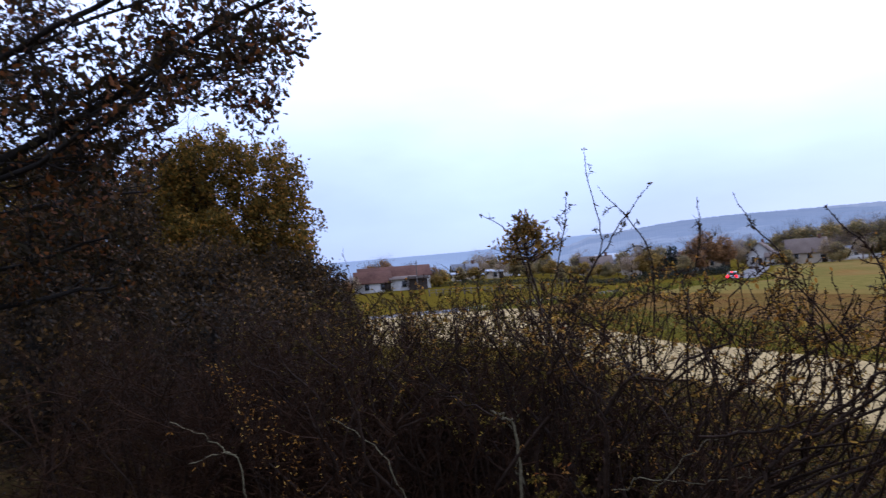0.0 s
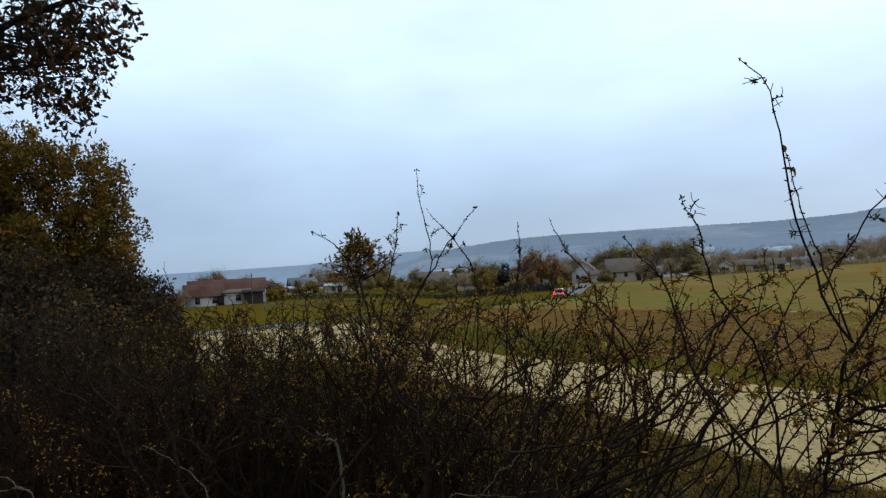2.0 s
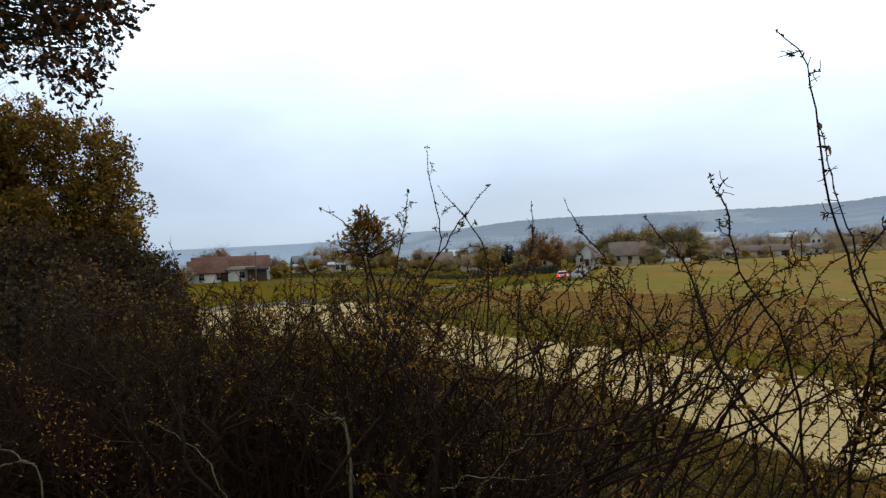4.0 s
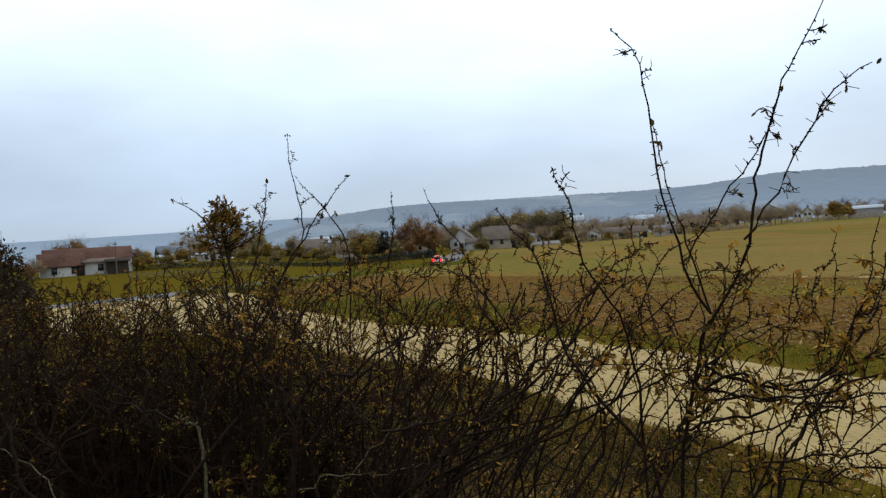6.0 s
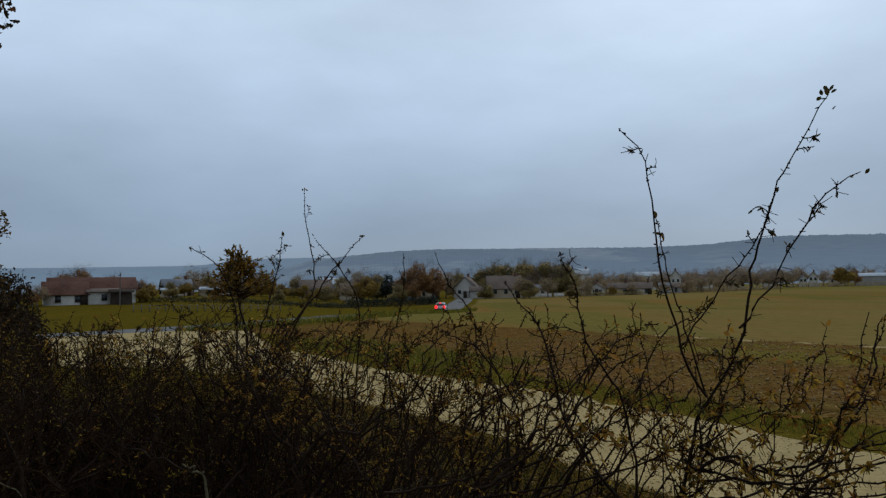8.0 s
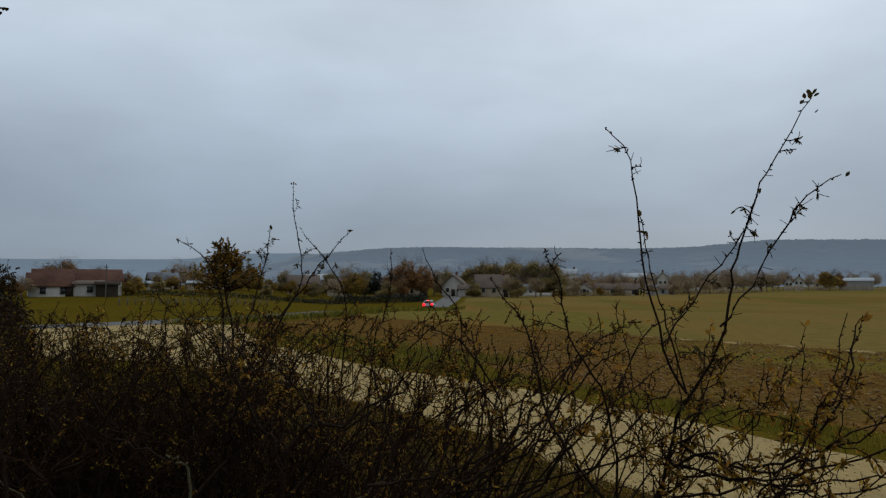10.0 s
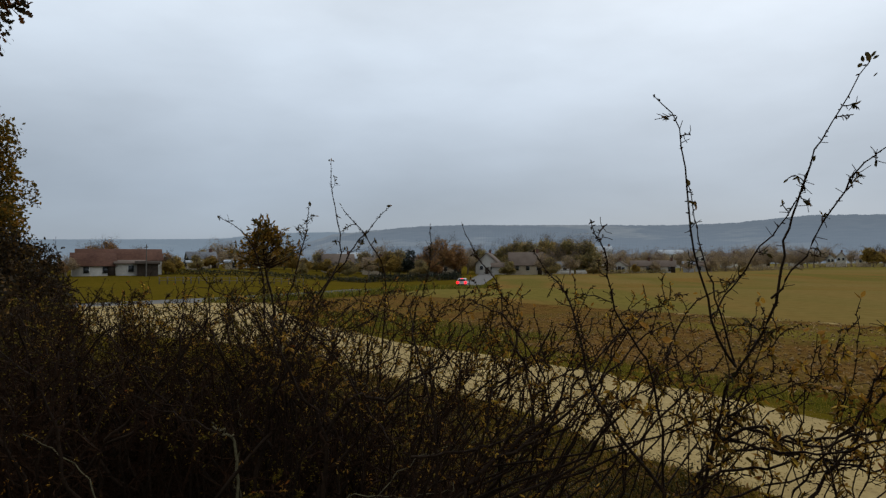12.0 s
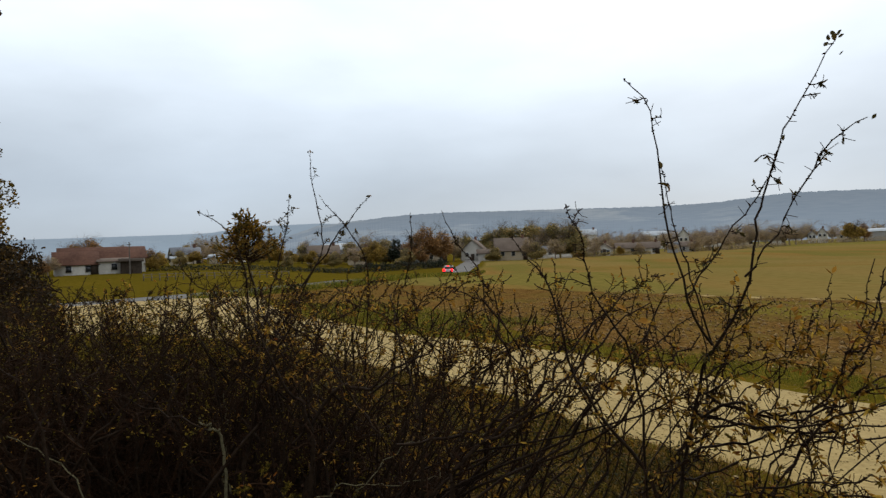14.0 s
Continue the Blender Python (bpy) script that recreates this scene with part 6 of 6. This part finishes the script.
# kind, bearing, distance, size
TREES = [
    ("rust", -27.2, 162, 0.8), ("rust", -26.0, 164, 0.9), ("yellow", -21.9, 148, 0.62), ("rust", -22.1, 152, 0.6), ("brown", -28.6, 140, 0.5), ("rust", -28.9, 138, 0.42), ("yellow", -10.4, 182, 0.8), ("yellow", -9.3, 180, 0.7), ("olive", -8.3, 186, 0.6),
    ("olive", 7.3, 212, 1.1), ("olive", 9.0, 212, 1.1), ("olive", 9.9, 210, 1.0), ("olive", 13.3, 240, 0.7), ("olive", 15.9, 245, 0.7), ("olive", 17.0, 250, 0.8), ("olive", 19.5, 262, 0.9), ("olive", 21.2, 275, 0.9), ("olive", 23.0, 285, 0.9), ("olive", 24.8, 300, 0.95), ("olive", 25.6, 318, 1.0),
    ("olive", 1.6, 215, 0.8), ("olive", -13.5, 200, 0.9), ("olive", -15.6, 205, 0.9), ("olive", -17.2, 205, 0.8), ("yellow", -19.0, 200, 0.8),
    ("rust", -26.8, 165, 0.75), ("rust", -25.6, 168, 0.8), ("yellow", -21.6, 150, 0.75), ("yellow", -22.3, 158, 0.7), ("brown", -18.4, 215, 1.0), ("brown", -17.5, 225, 1.0),
    ("dark", -20.6, 205, 0.55), ("olive", -14.6, 195, 0.7), ("yellow", -12.9, 185, 0.9), ("yellow", -11.8, 180, 0.85), ("olive", -11.0, 200, 0.7), ("rust", -9.7, 212, 0.7),
    ("olive", -7.4, 205, 0.75), ("yellow", -6.2, 186, 0.85), ("yellow", -5.2, 184, 1.0), ("olive", -4.6, 196, 0.8), ("dark", -3.75, 188, 0.85), ("rust", -2.4, 190, 0.75),
    ("rust", -1.2, 192, 0.98), ("rust", -0.2, 196, 0.95), ("brown", 0.8, 205, 0.75), ("brown", 1.4, 235, 0.8), ("olive", 3.4, 225, 1.0), ("olive", 4.4, 222, 1.05), ("olive", 5.6, 225, 1.05),
    ("olive", 6.8, 222, 1.05), ("brown", 7.6, 214, 1.0), ("olive", 8.4, 226, 0.95), ("brown", 9.4, 218, 1.05), ("brown", 10.1, 222, 1.0), ("brown", 12.2, 250, 0.8),
    ("brown", 13.6, 262, 0.95), ("olive", 14.8, 270, 0.9), ("brown", 15.6, 268, 0.9), ("brown", 17.2, 275, 0.9), ("brown", 19.6, 270, 0.85), ("olive", 20.8, 285, 0.85), ("brown", 21.8, 282, 0.95),
    ("brown", 22.6, 290, 1.1), ("olive", 23.5, 292, 1.15), ("brown", 24.4, 295, 1.0), ("brown", 25.3, 300, 0.95), ("olive", 26.0, 318, 0.9), ("brown", 28.3, 365, 1.0),
    ("yellow", 29.6, 335, 1.6), ("rust", 30.2, 345, 0.9), ("brown", 31.0, 380, 1.1), ("brown", 32.2, 385, 1.1), ("olive", 33.4, 370, 1.0), ("brown", 35.0, 370, 1.0),
    ("olive", 3.9, 190, 0.45), ("brown", 6.9, 188, 0.6), ("olive", 7.4, 186, 0.5), ("brown", 8.8, 192, 0.6), ("olive", 10.6, 196, 0.5), ("brown", 11.8, 200, 0.55), ("yellow", 13.8, 205, 0.5),
    ("brown", 15.2, 212, 0.5), ("brown", 17.6, 215, 0.5), ("brown", 19.2, 225, 0.6), ("brown", 20.2, 240, 0.65), ("olive", 21.4, 250, 0.6), ("brown", 22.2, 262, 0.7), ("olive", 24.0, 280, 0.8),
    ("olive", -8.6, 178, 0.45), ("yellow", -9.8, 176, 0.5), ("brown", -7.0, 176, 0.55), ("olive", -3.0, 176, 0.5), ("rust", -1.7, 178, 0.55), ("olive", -12.2, 172, 0.4), ("brown", -16.8, 190, 0.6), ("brown", -18.0, 200, 0.6), ("olive", -20.0, 180, 0.5),
    ("brown", 12.6, 280, 1.0), ("brown", 14.2, 300, 1.0), ("brown", 15.4, 310, 1.0), ("brown", 17.9, 310, 1.0), ("olive", 19.8, 320, 1.0), ("brown", 22.0, 330, 1.1), ("brown", 23.0, 340, 1.2), ("brown", 25.0, 345, 1.1), ("brown", 26.4, 350, 1.0),
    ("brown", 11.2, 300, 1.0), ("olive", 12.9, 310, 1.0), ("brown", 16.9, 345, 1.1), ("brown", 18.9, 345, 1.0), ("brown", 21.0, 350, 1.1), ("brown", 26.9, 385, 1.2),
    ("brown", -13.8, 240, 1.0), ("brown", -15.8, 250, 1.0), ("olive", -19.2, 260, 0.9), ("brown", -6.0, 245, 1.0), ("brown", -10.6, 250, 0.9), ("rust", -23.8, 170, 0.75),
]
TREES = [("brown" if kind == "olive" and deg > 11 else kind, deg, d, size) for kind, deg, d, size in TREES]
rng = random.Random(7)
last = {t[0]: i for i, t in enumerate(TREES)}
for i, (kind, deg, d, s) in enumerate(TREES):
    s *= 0.8 if deg < -8 else 1.05 if deg < 10.5 else 0.85
    x, y, z = bearing(deg, d)
    m = Matrix.Translation((x, y, z)) @ Matrix.Rotation(rng.uniform(0, 6.28), 4, "Z") @ Matrix.Diagonal((s * rng.uniform(1.2, 1.6), s * rng.uniform(1.2, 1.6), s * rng.uniform(0.95, 1.12), 1))
    if i == last[kind]:
        PROTO[kind].matrix_basis = m
    else:
        copy_thing(PROTO[kind], m)


# ================= field hedges, fence, pole =================
def field_hedge(points, height, width, material, count, label, seed):
    rng = np.random.default_rng(seed)
    line = curve([bearing(*p)[:2] for p in points], 80)
    place = (line[0][0], line[0][1], ground_at(*line[0]))
    hd = thing("field_hedge", place, label, "hedge", "field hedges")
    k = rng.integers(0, 79, count)
    f = rng.uniform(0, 1, count)
    xy = line[k] * (1 - f)[:, None] + line[k + 1] * f[:, None] + rng.normal(size=(count, 2)) * width * 0.35
    hz = rng.uniform(0, 1, count) ** 0.8 * height * (0.8 + 0.25 * np.sin(k * 0.9) * np.sin(k * 0.37))
    at = np.concatenate([xy, (level(xy[:, 0], xy[:, 1]) + hz)[:, None]], -1) - np.array(place)
    V, F = leaves(rng, at, np.tile(np.array([[0, 0, 1.0]]), (count, 1)), (0.14, 0.32), DIAMOND, 0)
    part("foliage", mesh_of("foliage", V, [F], material), hd, kind="stuff")
    st = line[rng.integers(0, 80, 160)] + rng.normal(size=(160, 2)) * width * 0.2
    b = np.concatenate([st, level(st[:, 0], st[:, 1])[:, None] - 0.1], -1) - np.array(place)
    P = np.stack([b, b + np.array([0, 0, height * 0.5]) + rng.normal(size=b.shape) * 0.1, b + np.array([0, 0, height * 0.95]) + rng.normal(size=b.shape) * 0.2], 1)
    part("stemwork", wood_mesh("stemwork", [(P, np.tile(np.array([[0.03, 0.02, 0.01]]), (160, 1)), 4)], FAR_BARK), hd, kind="stuff")
    return hd


field_hedge([(-22, 150), (-18, 152), (-14, 155), (-10, 150), (-7, 145)], 1.1, 1.2, L_DARK, 5200, "clipped dark hedge along the grass field", 301)
field_hedge([(-7, 148), (-5, 150), (-3, 152), (-1, 156), (0.1, 160)], 1.8, 1.5, L_DARK, 6500, "dark evergreen hedge before the gardens", 302)
field_hedge([(-36, 330), (-30, 335), (-24, 345), (-18, 350), (-12, 345)], 5.0, 5.0, L_BROWN, 9000, "grey-brown belt of trees behind the farm", 306)
field_hedge([(26.0, 325), (28, 330), (30, 330), (33, 330), (36, 330)], 2.2, 2.0, L_BROWN, 7000, "dark bare hedge on the field's crest", 303)
field_hedge([(9.0, 205), (11, 206), (13.5, 207), (16, 214)], 1.2, 1.2, L_OLIVE, 3800, "low olive hedge at the field's edge", 304)
field_hedge([(19.0, 236), (21, 244), (23, 262), (25.4, 290)], 1.6, 1.6, L_BROWN, 5200, "brown hedge at the field's edge", 305)

x, y, z = bearing(-23.4, 138)
pole = thing("utility_pole", (x, y, z), "thin grey utility pole beside the farm", "pole")
part("shaft", wood_mesh("shaft", [(np.array([[(0, 0, -0.3), (0.02, 0, 2.8), (0.03, 0, 5.6)]], float), np.array([[0.12, 0.1, 0.08]]), 8)], M_POST), pole)
part("crossarm", boxes("crossarm", [(-0.35, -0.05, 5.1, 0.35, 0.05, 5.2)], M_POST), pole)

fence = thing("field_fence", bearing(-21, 118), "low post-and-rail fence on the grass", "fence")
fo = np.array(bearing(-21, 118))
fp = [np.array(bearing(-22.5 + i * 0.55, 120 + i * 0.6)) - fo for i in range(20)]
post_me = boxes("post", [(-0.06, -0.06, -0.2, 0.06, 0.06, 1.15)], M_POST)
for p in fp:
    q = part("post", post_me, fence)
    q.location = p
for hgt in (0.55, 1.0):
    P = np.array([[p + np.array([0, 0, hgt]) for p in fp]])
    part("rail", wood_mesh("rail", [(P, np.full((1, 20), 0.03), 5)], M_POST), fence)


# ================= car =================
def lamp_material(name, base, glow, strength):
    m, nt, add, link = blank(name)
    out, b = add("ShaderNodeOutputMaterial"), add("ShaderNodeBsdfPrincipled")
    b.inputs["Base Color"].default_value, b.inputs["Roughness"].default_value = (*base, 1), 0.2
    b.inputs["Emission Color"].default_value, b.inputs["Emission Strength"].default_value = (*glow, 1), strength
    link(b.outputs[0], out.inputs[0])
    return m


M_PAINT = surface("white_car_paint", [(0.3, (0.372, 0.384, 0.396)), (0.7, (0.42, 0.432, 0.444))], 2, 0.5, 0.25, 0.0, spec=0.5)
M_TYRE = surface("tyre", [(0.3, (0.015, 0.015, 0.015)), (0.7, (0.03, 0.03, 0.03))], 20, 3, 0.9, 0.2)
M_RIM = surface("rim", [(0.3, (0.4, 0.4, 0.41)), (0.7, (0.55, 0.55, 0.56))], 10, 2, 0.3, 0.0, metal=1.0)
M_TRIM = surface("black_trim", [(0.3, (0.02, 0.02, 0.02)), (0.7, (0.04, 0.04, 0.04))], 10, 2, 0.6, 0.1)
M_TAIL = lamp_material("lit_tail_lamp", (0.5, 0.01, 0.01), (1.0, 0.006, 0.012), 4.5)


def loft(name, rows, material):
    """Closed hull through rings of as many points."""
    V = np.array(rows, float)
    n, k = V.shape[:2]
    i = np.arange(n * k).reshape(n, k)
    F = np.stack([i[:-1], np.roll(i[:-1], -1, 1), np.roll(i[1:], -1, 1), i[1:]], -1).reshape(-1, 4)
    return mesh_of(name, V.reshape(-1, 3), [F, i[:1][:, ::-1], i[-1:]], material, False)


def car_ring(y, w, z0, z1, r=0.12):
    return [(-w + r, y, z0), (-w, y, z0 + r), (-w, y, z1 - r), (-w + r, y, z1), (w - r, y, z1), (w, y, z1 - r), (w, y, z0 + r), (w - r, y, z0)]


cx, cy = 0.95, 119.0
car = thing("car", (cx, cy, ground_at(cx, cy) + 0.055), "white hatchback on the road with red brake lights lit", "car")
car.rotation_euler = (0, 0, -math.atan2(2.6, 20))
part("body", loft("body", [car_ring(-2.0, 0.74, 0.42, 0.85), car_ring(-1.9, 0.84, 0.28, 0.95), car_ring(-1.2, 0.87, 0.22, 0.97), car_ring(0.8, 0.87, 0.22, 0.95), car_ring(1.7, 0.82, 0.26, 0.82), car_ring(2.0, 0.66, 0.4, 0.68)], M_PAINT), car)
cab = part("cabin", loft("cabin", [car_ring(-1.85, 0.76, 0.9, 1.0, 0.04), car_ring(-1.5, 0.66, 0.9, 1.45, 0.1), car_ring(-0.6, 0.66, 0.9, 1.5, 0.1), car_ring(0.2, 0.66, 0.9, 1.45, 0.1), car_ring(0.95, 0.76, 0.9, 0.98, 0.03)], M_PAINT), car)
part("rear_window", mesh_of("rear_window", np.array([(-0.62, -1.86, 1.03), (0.62, -1.86, 1.03), (0.54, -1.56, 1.40), (-0.54, -1.56, 1.40), (-0.62, -1.80, 1.03), (0.62, -1.80, 1.03), (0.54, -1.50, 1.40), (-0.54, -1.50, 1.40)]), [np.array([[0, 1, 2, 3], [7, 6, 5, 4], [0, 3, 7, 4], [1, 5, 6, 2], [3, 2, 6, 7], [0, 4, 5, 1]])], M_PANE), cab)
for s in (-1, 1):
    part("side_window", boxes("side_window", [(s * 0.66 - 0.03, -1.35, 1.02, s * 0.66 + 0.03, 0.3, 1.34)], M_PANE), cab)
    part("tail_lamp", boxes("tail_lamp", [(s * 0.64 - 0.17, -2.04, 0.62, s * 0.64 + 0.17, -1.86, 0.99)], M_TAIL), car, "glowing red tail lamp")
    part("mirror", boxes("mirror", [(s * 0.95 - 0.09, 0.45, 0.95, s * 0.95 + 0.09, 0.55, 1.1)], M_TRIM), car)
part("brake_lamp", boxes("brake_lamp", [(-0.2, -1.58, 1.44, 0.2, -1.5, 1.48)], M_TAIL), car, "glowing red high brake lamp")
part("bumper", boxes("bumper", [(-0.8, -2.06, 0.3, 0.8, -1.9, 0.55)], M_TRIM), car)
part("number_plate", boxes("number_plate", [(-0.26, -2.075, 0.58, 0.26, -1.97, 0.69)], M_FRAME), car)
wheel_tyre = tubes(np.array([[(-0.1, 0, 0), (-0.09, 0, 0), (0.09, 0, 0), (0.1, 0, 0)]], float), np.array([[0.25, 0.31, 0.31, 0.25]]), 18)
wheel_rim = tubes(np.array([[(-0.11, 0, 0), (-0.1, 0, 0), (0.1, 0, 0), (0.11, 0, 0)]], float), np.array([[0.02, 0.2, 0.2, 0.02]]), 14)
tyre_me, rim_me = mesh_of("tyre", wheel_tyre[0], [wheel_tyre[1]], M_TYRE, True), mesh_of("rim", wheel_rim[0], [wheel_rim[1]], M_RIM, True)
for sx in (-0.78, 0.78):
    for sy in (-1.25, 1.3):
        wheel = part("tyre", tyre_me, car)
        wheel.location = (sx, sy, 0.31)
        part("rim", rim_me, wheel)


# ================= small growth =================
def scatter_grass(name, count, place, seed, size, label, material=None):
    """Blades in tufts; place(rng, n) gives points on the ground."""
    rng = np.random.default_rng(seed)
    xy = place(rng, count)
    at = np.concatenate([xy, level(xy[:, 0], xy[:, 1])[:, None]], -1)
    V, F = leaves(rng, at, np.tile(np.array([[0, 0, 2.6]]), (count, 1)), size, (np.array([[-0.03, 0, 0], [0.03, 0, 0], [0.02, 0.6, 0.05], [0, 1, 0.16], [-0.02, 0.6, 0.05]]), np.array([[0, 1, 2], [0, 2, 4], [4, 2, 3]])), 0)
    return tagged(new(name, mesh_of(name, V, [F], material or M_GRASS)), label, "grass", kind="stuff")


def between(a0, a1, s0, s1):
    """Points in a band parallel to the track: across from a0 to a1, along from s0 to s1."""
    def f(rng, n):
        t = rng.uniform(0, 1, n)[:, None]
        base = TRACK_FAR if a0 >= 0 else TRACK_NEAR
        j = np.clip(rng.uniform(s0, s1, n) * 159, 0, 158).astype(int)
        p = base[j] * (1 - t) + base[j + 1] * t
        off = rng.uniform(a0, a1, n)[:, None]
        return p + np.array([[0.87, 0.49]]) * off
    return f


scatter_grass("verge_grass", 30000, between(0.0, 1.5, 0.1, 0.66), 401, (0.04, 0.11), "short green grass along the gravel track")
scatter_grass("bank_grass", 52000, between(-3.2, 0.06, 0.1, 0.66), 402, (0.05, 0.17), "rough yellowing grass between hedge and track", M_DRYGRASS)


def scatter_weeds(clumps, per, seed):
    """Low dark weeds and dead stalks in uneven clumps on the bank."""
    rng = np.random.default_rng(seed)
    xy = np.repeat(between(-2.9, -0.05, 0.12, 0.5)(rng, clumps), per, 0)
    size = np.repeat(rng.uniform(0.06, 0.22, clumps), per)
    off = rng.normal(size=(clumps * per, 2)) * size[:, None]
    xy = xy + off
    high = np.abs(rng.normal(size=clumps * per)) * size * np.exp(-(off ** 2).sum(1) / size ** 2 * 0.4)
    at = np.concatenate([xy, (level(xy[:, 0], xy[:, 1]) + 0.02 + high)[:, None]], -1)
    V, F = leaves(rng, at, rng.normal(size=(len(at), 3)) + np.array([[0, 0, 0.6]]), (0.025, 0.065), OVAL, 0.3)
    return tagged(new("bank_weeds", mesh_of("bank_weeds", V, [F], M_WEED)), "low dark weeds and dead leaves on the bank", "weeds", kind="stuff")


scatter_weeds(340, 56, 431)
scatter_grass("far_verge_grass", 9000, between(1.0, 4.5, 0.45, 0.7), 403, (0.10, 0.25), "rough yellowing grass by the road")


def beside_road(lo, hi, first, last):
    def f(rng, n):
        i = rng.integers(first, last, n)
        t = rng.uniform(0, 1, n)[:, None]
        return ROAD_LINE[i] * (1 - t) + ROAD_LINE[i + 1] * t + side[i] * rng.uniform(lo, hi, n)[:, None]
    return f


scatter_grass("road_verge_grass", 16000, beside_road(2.7, 5.5, 58, 132), 404, (0.25, 0.6), "long rough grass on the near side of the road")


def scatter_litter(count, seed):
    rng = np.random.default_rng(seed)
    xy = between(-3.0, 0.15, 0.1, 0.6)(rng, count)
    at = np.concatenate([xy, level(xy[:, 0], xy[:, 1])[:, None] + 0.03], -1)
    V, F = leaves(rng, at, rng.normal(size=(count, 3)) * np.array([[1, 1, 0.2]]), (0.03, 0.07), OVAL, 0)
    return tagged(new("fallen_leaves", mesh_of("fallen_leaves", V, [F], M_LITTER)), "brown fallen leaves on the grass bank", "leaves", kind="stuff")


scatter_litter(15000, 411)


def scatter_flecks(count, seed):
    rng = np.random.default_rng(seed)
    a = 12.0 + 15 * rng.uniform(0, 1, count) ** 1.4
    s = rng.uniform(-14, 24, count) + rng.normal(size=count)
    xy = np.stack([0.83 * a - 0.55 * s, 0.55 * a + 0.83 * s], -1)
    xy = xy[xy[:, 1] > 2]
    n = len(xy)
    at = np.concatenate([xy, level(xy[:, 0], xy[:, 1])[:, None] + 0.035], -1)
    V, F = leaves(rng, at, rng.normal(size=(n, 3)) * np.array([[1, 1, 0.3]]), (0.04, 0.11), OVAL, 0)
    return tagged(new("field_litter", mesh_of("field_litter", V, [F], M_LITTER)), "pale straw and blown leaves on ploughed soil", "leaves", kind="stuff")


scatter_flecks(8500, 423)


def scatter_stones(count, seed):
    """Loose stones on the gravel track."""
    rng = np.random.default_rng(seed)
    i = rng.integers(12, 110, count)
    t = rng.uniform(0.03, 0.97, count)[:, None]
    xy = TRACK_NEAR[i] * (1 - t) + TRACK_FAR[i] * t + rng.normal(size=(count, 2)) * 0.15
    base = np.array([[1, 0, 0], [0, 1, 0], [-1, 0, 0], [0, -1, 0], [0.1, 0, 0.6], [0, 0, -0.5]])
    tri = np.array([[0, 1, 4], [1, 2, 4], [2, 3, 4], [3, 0, 4], [1, 0, 5], [2, 1, 5], [3, 2, 5], [0, 3, 5]])
    B = base[None] * (0.006 + 0.012 * rng.uniform(0, 1, count) ** 3)[:, None, None] * rng.uniform(0.6, 1.3, (count, 6, 1))
    V = B + np.concatenate([xy, level(xy[:, 0], xy[:, 1])[:, None] + 0.04], -1)[:, None]
    F = (tri[None] + (np.arange(count) * 6)[:, None, None]).reshape(-1, 3)
    return tagged(new("loose_gravel", mesh_of("loose_gravel", V.reshape(-1, 3), [F], M_GRAVEL)), "loose pale stones on the farm track", "gravel", kind="stuff")


scatter_stones(9000, 425)


def scatter_clods(count, seed):
    rng = np.random.default_rng(seed)
    n = count
    a = 13.2 + 15 * rng.uniform(0, 1, n) ** 1.3
    s = rng.uniform(-16, 26, n)
    xy = np.stack([0.83 * a - 0.55 * s, 0.55 * a + 0.83 * s], -1)
    near = xy[:, 1] > 2
    xy = xy[near]
    n = len(xy)
    base = np.array([[1, 0, 0], [0, 1, 0], [-1, 0, 0], [0, -1, 0], [0.1, 0, 0.9], [0, 0, -0.6]])
    tri = np.array([[0, 1, 4], [1, 2, 4], [2, 3, 4], [3, 0, 4], [1, 0, 5], [2, 1, 5], [3, 2, 5], [0, 3, 5]])
    size = (0.015 + 0.06 * rng.uniform(0, 1, n) ** 2.5)[:, None, None] * rng.uniform(0.6, 1.2, (n, 6, 1))
    turn = rng.uniform(0, 6.28, n)
    c, sn = np.cos(turn)[:, None], np.sin(turn)[:, None]
    bx = base[None, :, 0] * c - base[None, :, 1] * sn
    by = base[None, :, 0] * sn + base[None, :, 1] * c
    B = np.stack([bx, by, np.repeat(base[None, :, 2], n, 0)], -1) * size
    V = B + np.concatenate([xy, level(xy[:, 0], xy[:, 1])[:, None] + 0.01], -1)[:, None]
    F = (tri[None] + (np.arange(n) * 6)[:, None, None]).reshape(-1, 3)
    return tagged(new("soil_clods", mesh_of("soil_clods", V.reshape(-1, 3), [F], M_CLOD)), "brown clods of turned soil and stubble", "soil", kind="stuff")


scatter_clods(7000, 421)
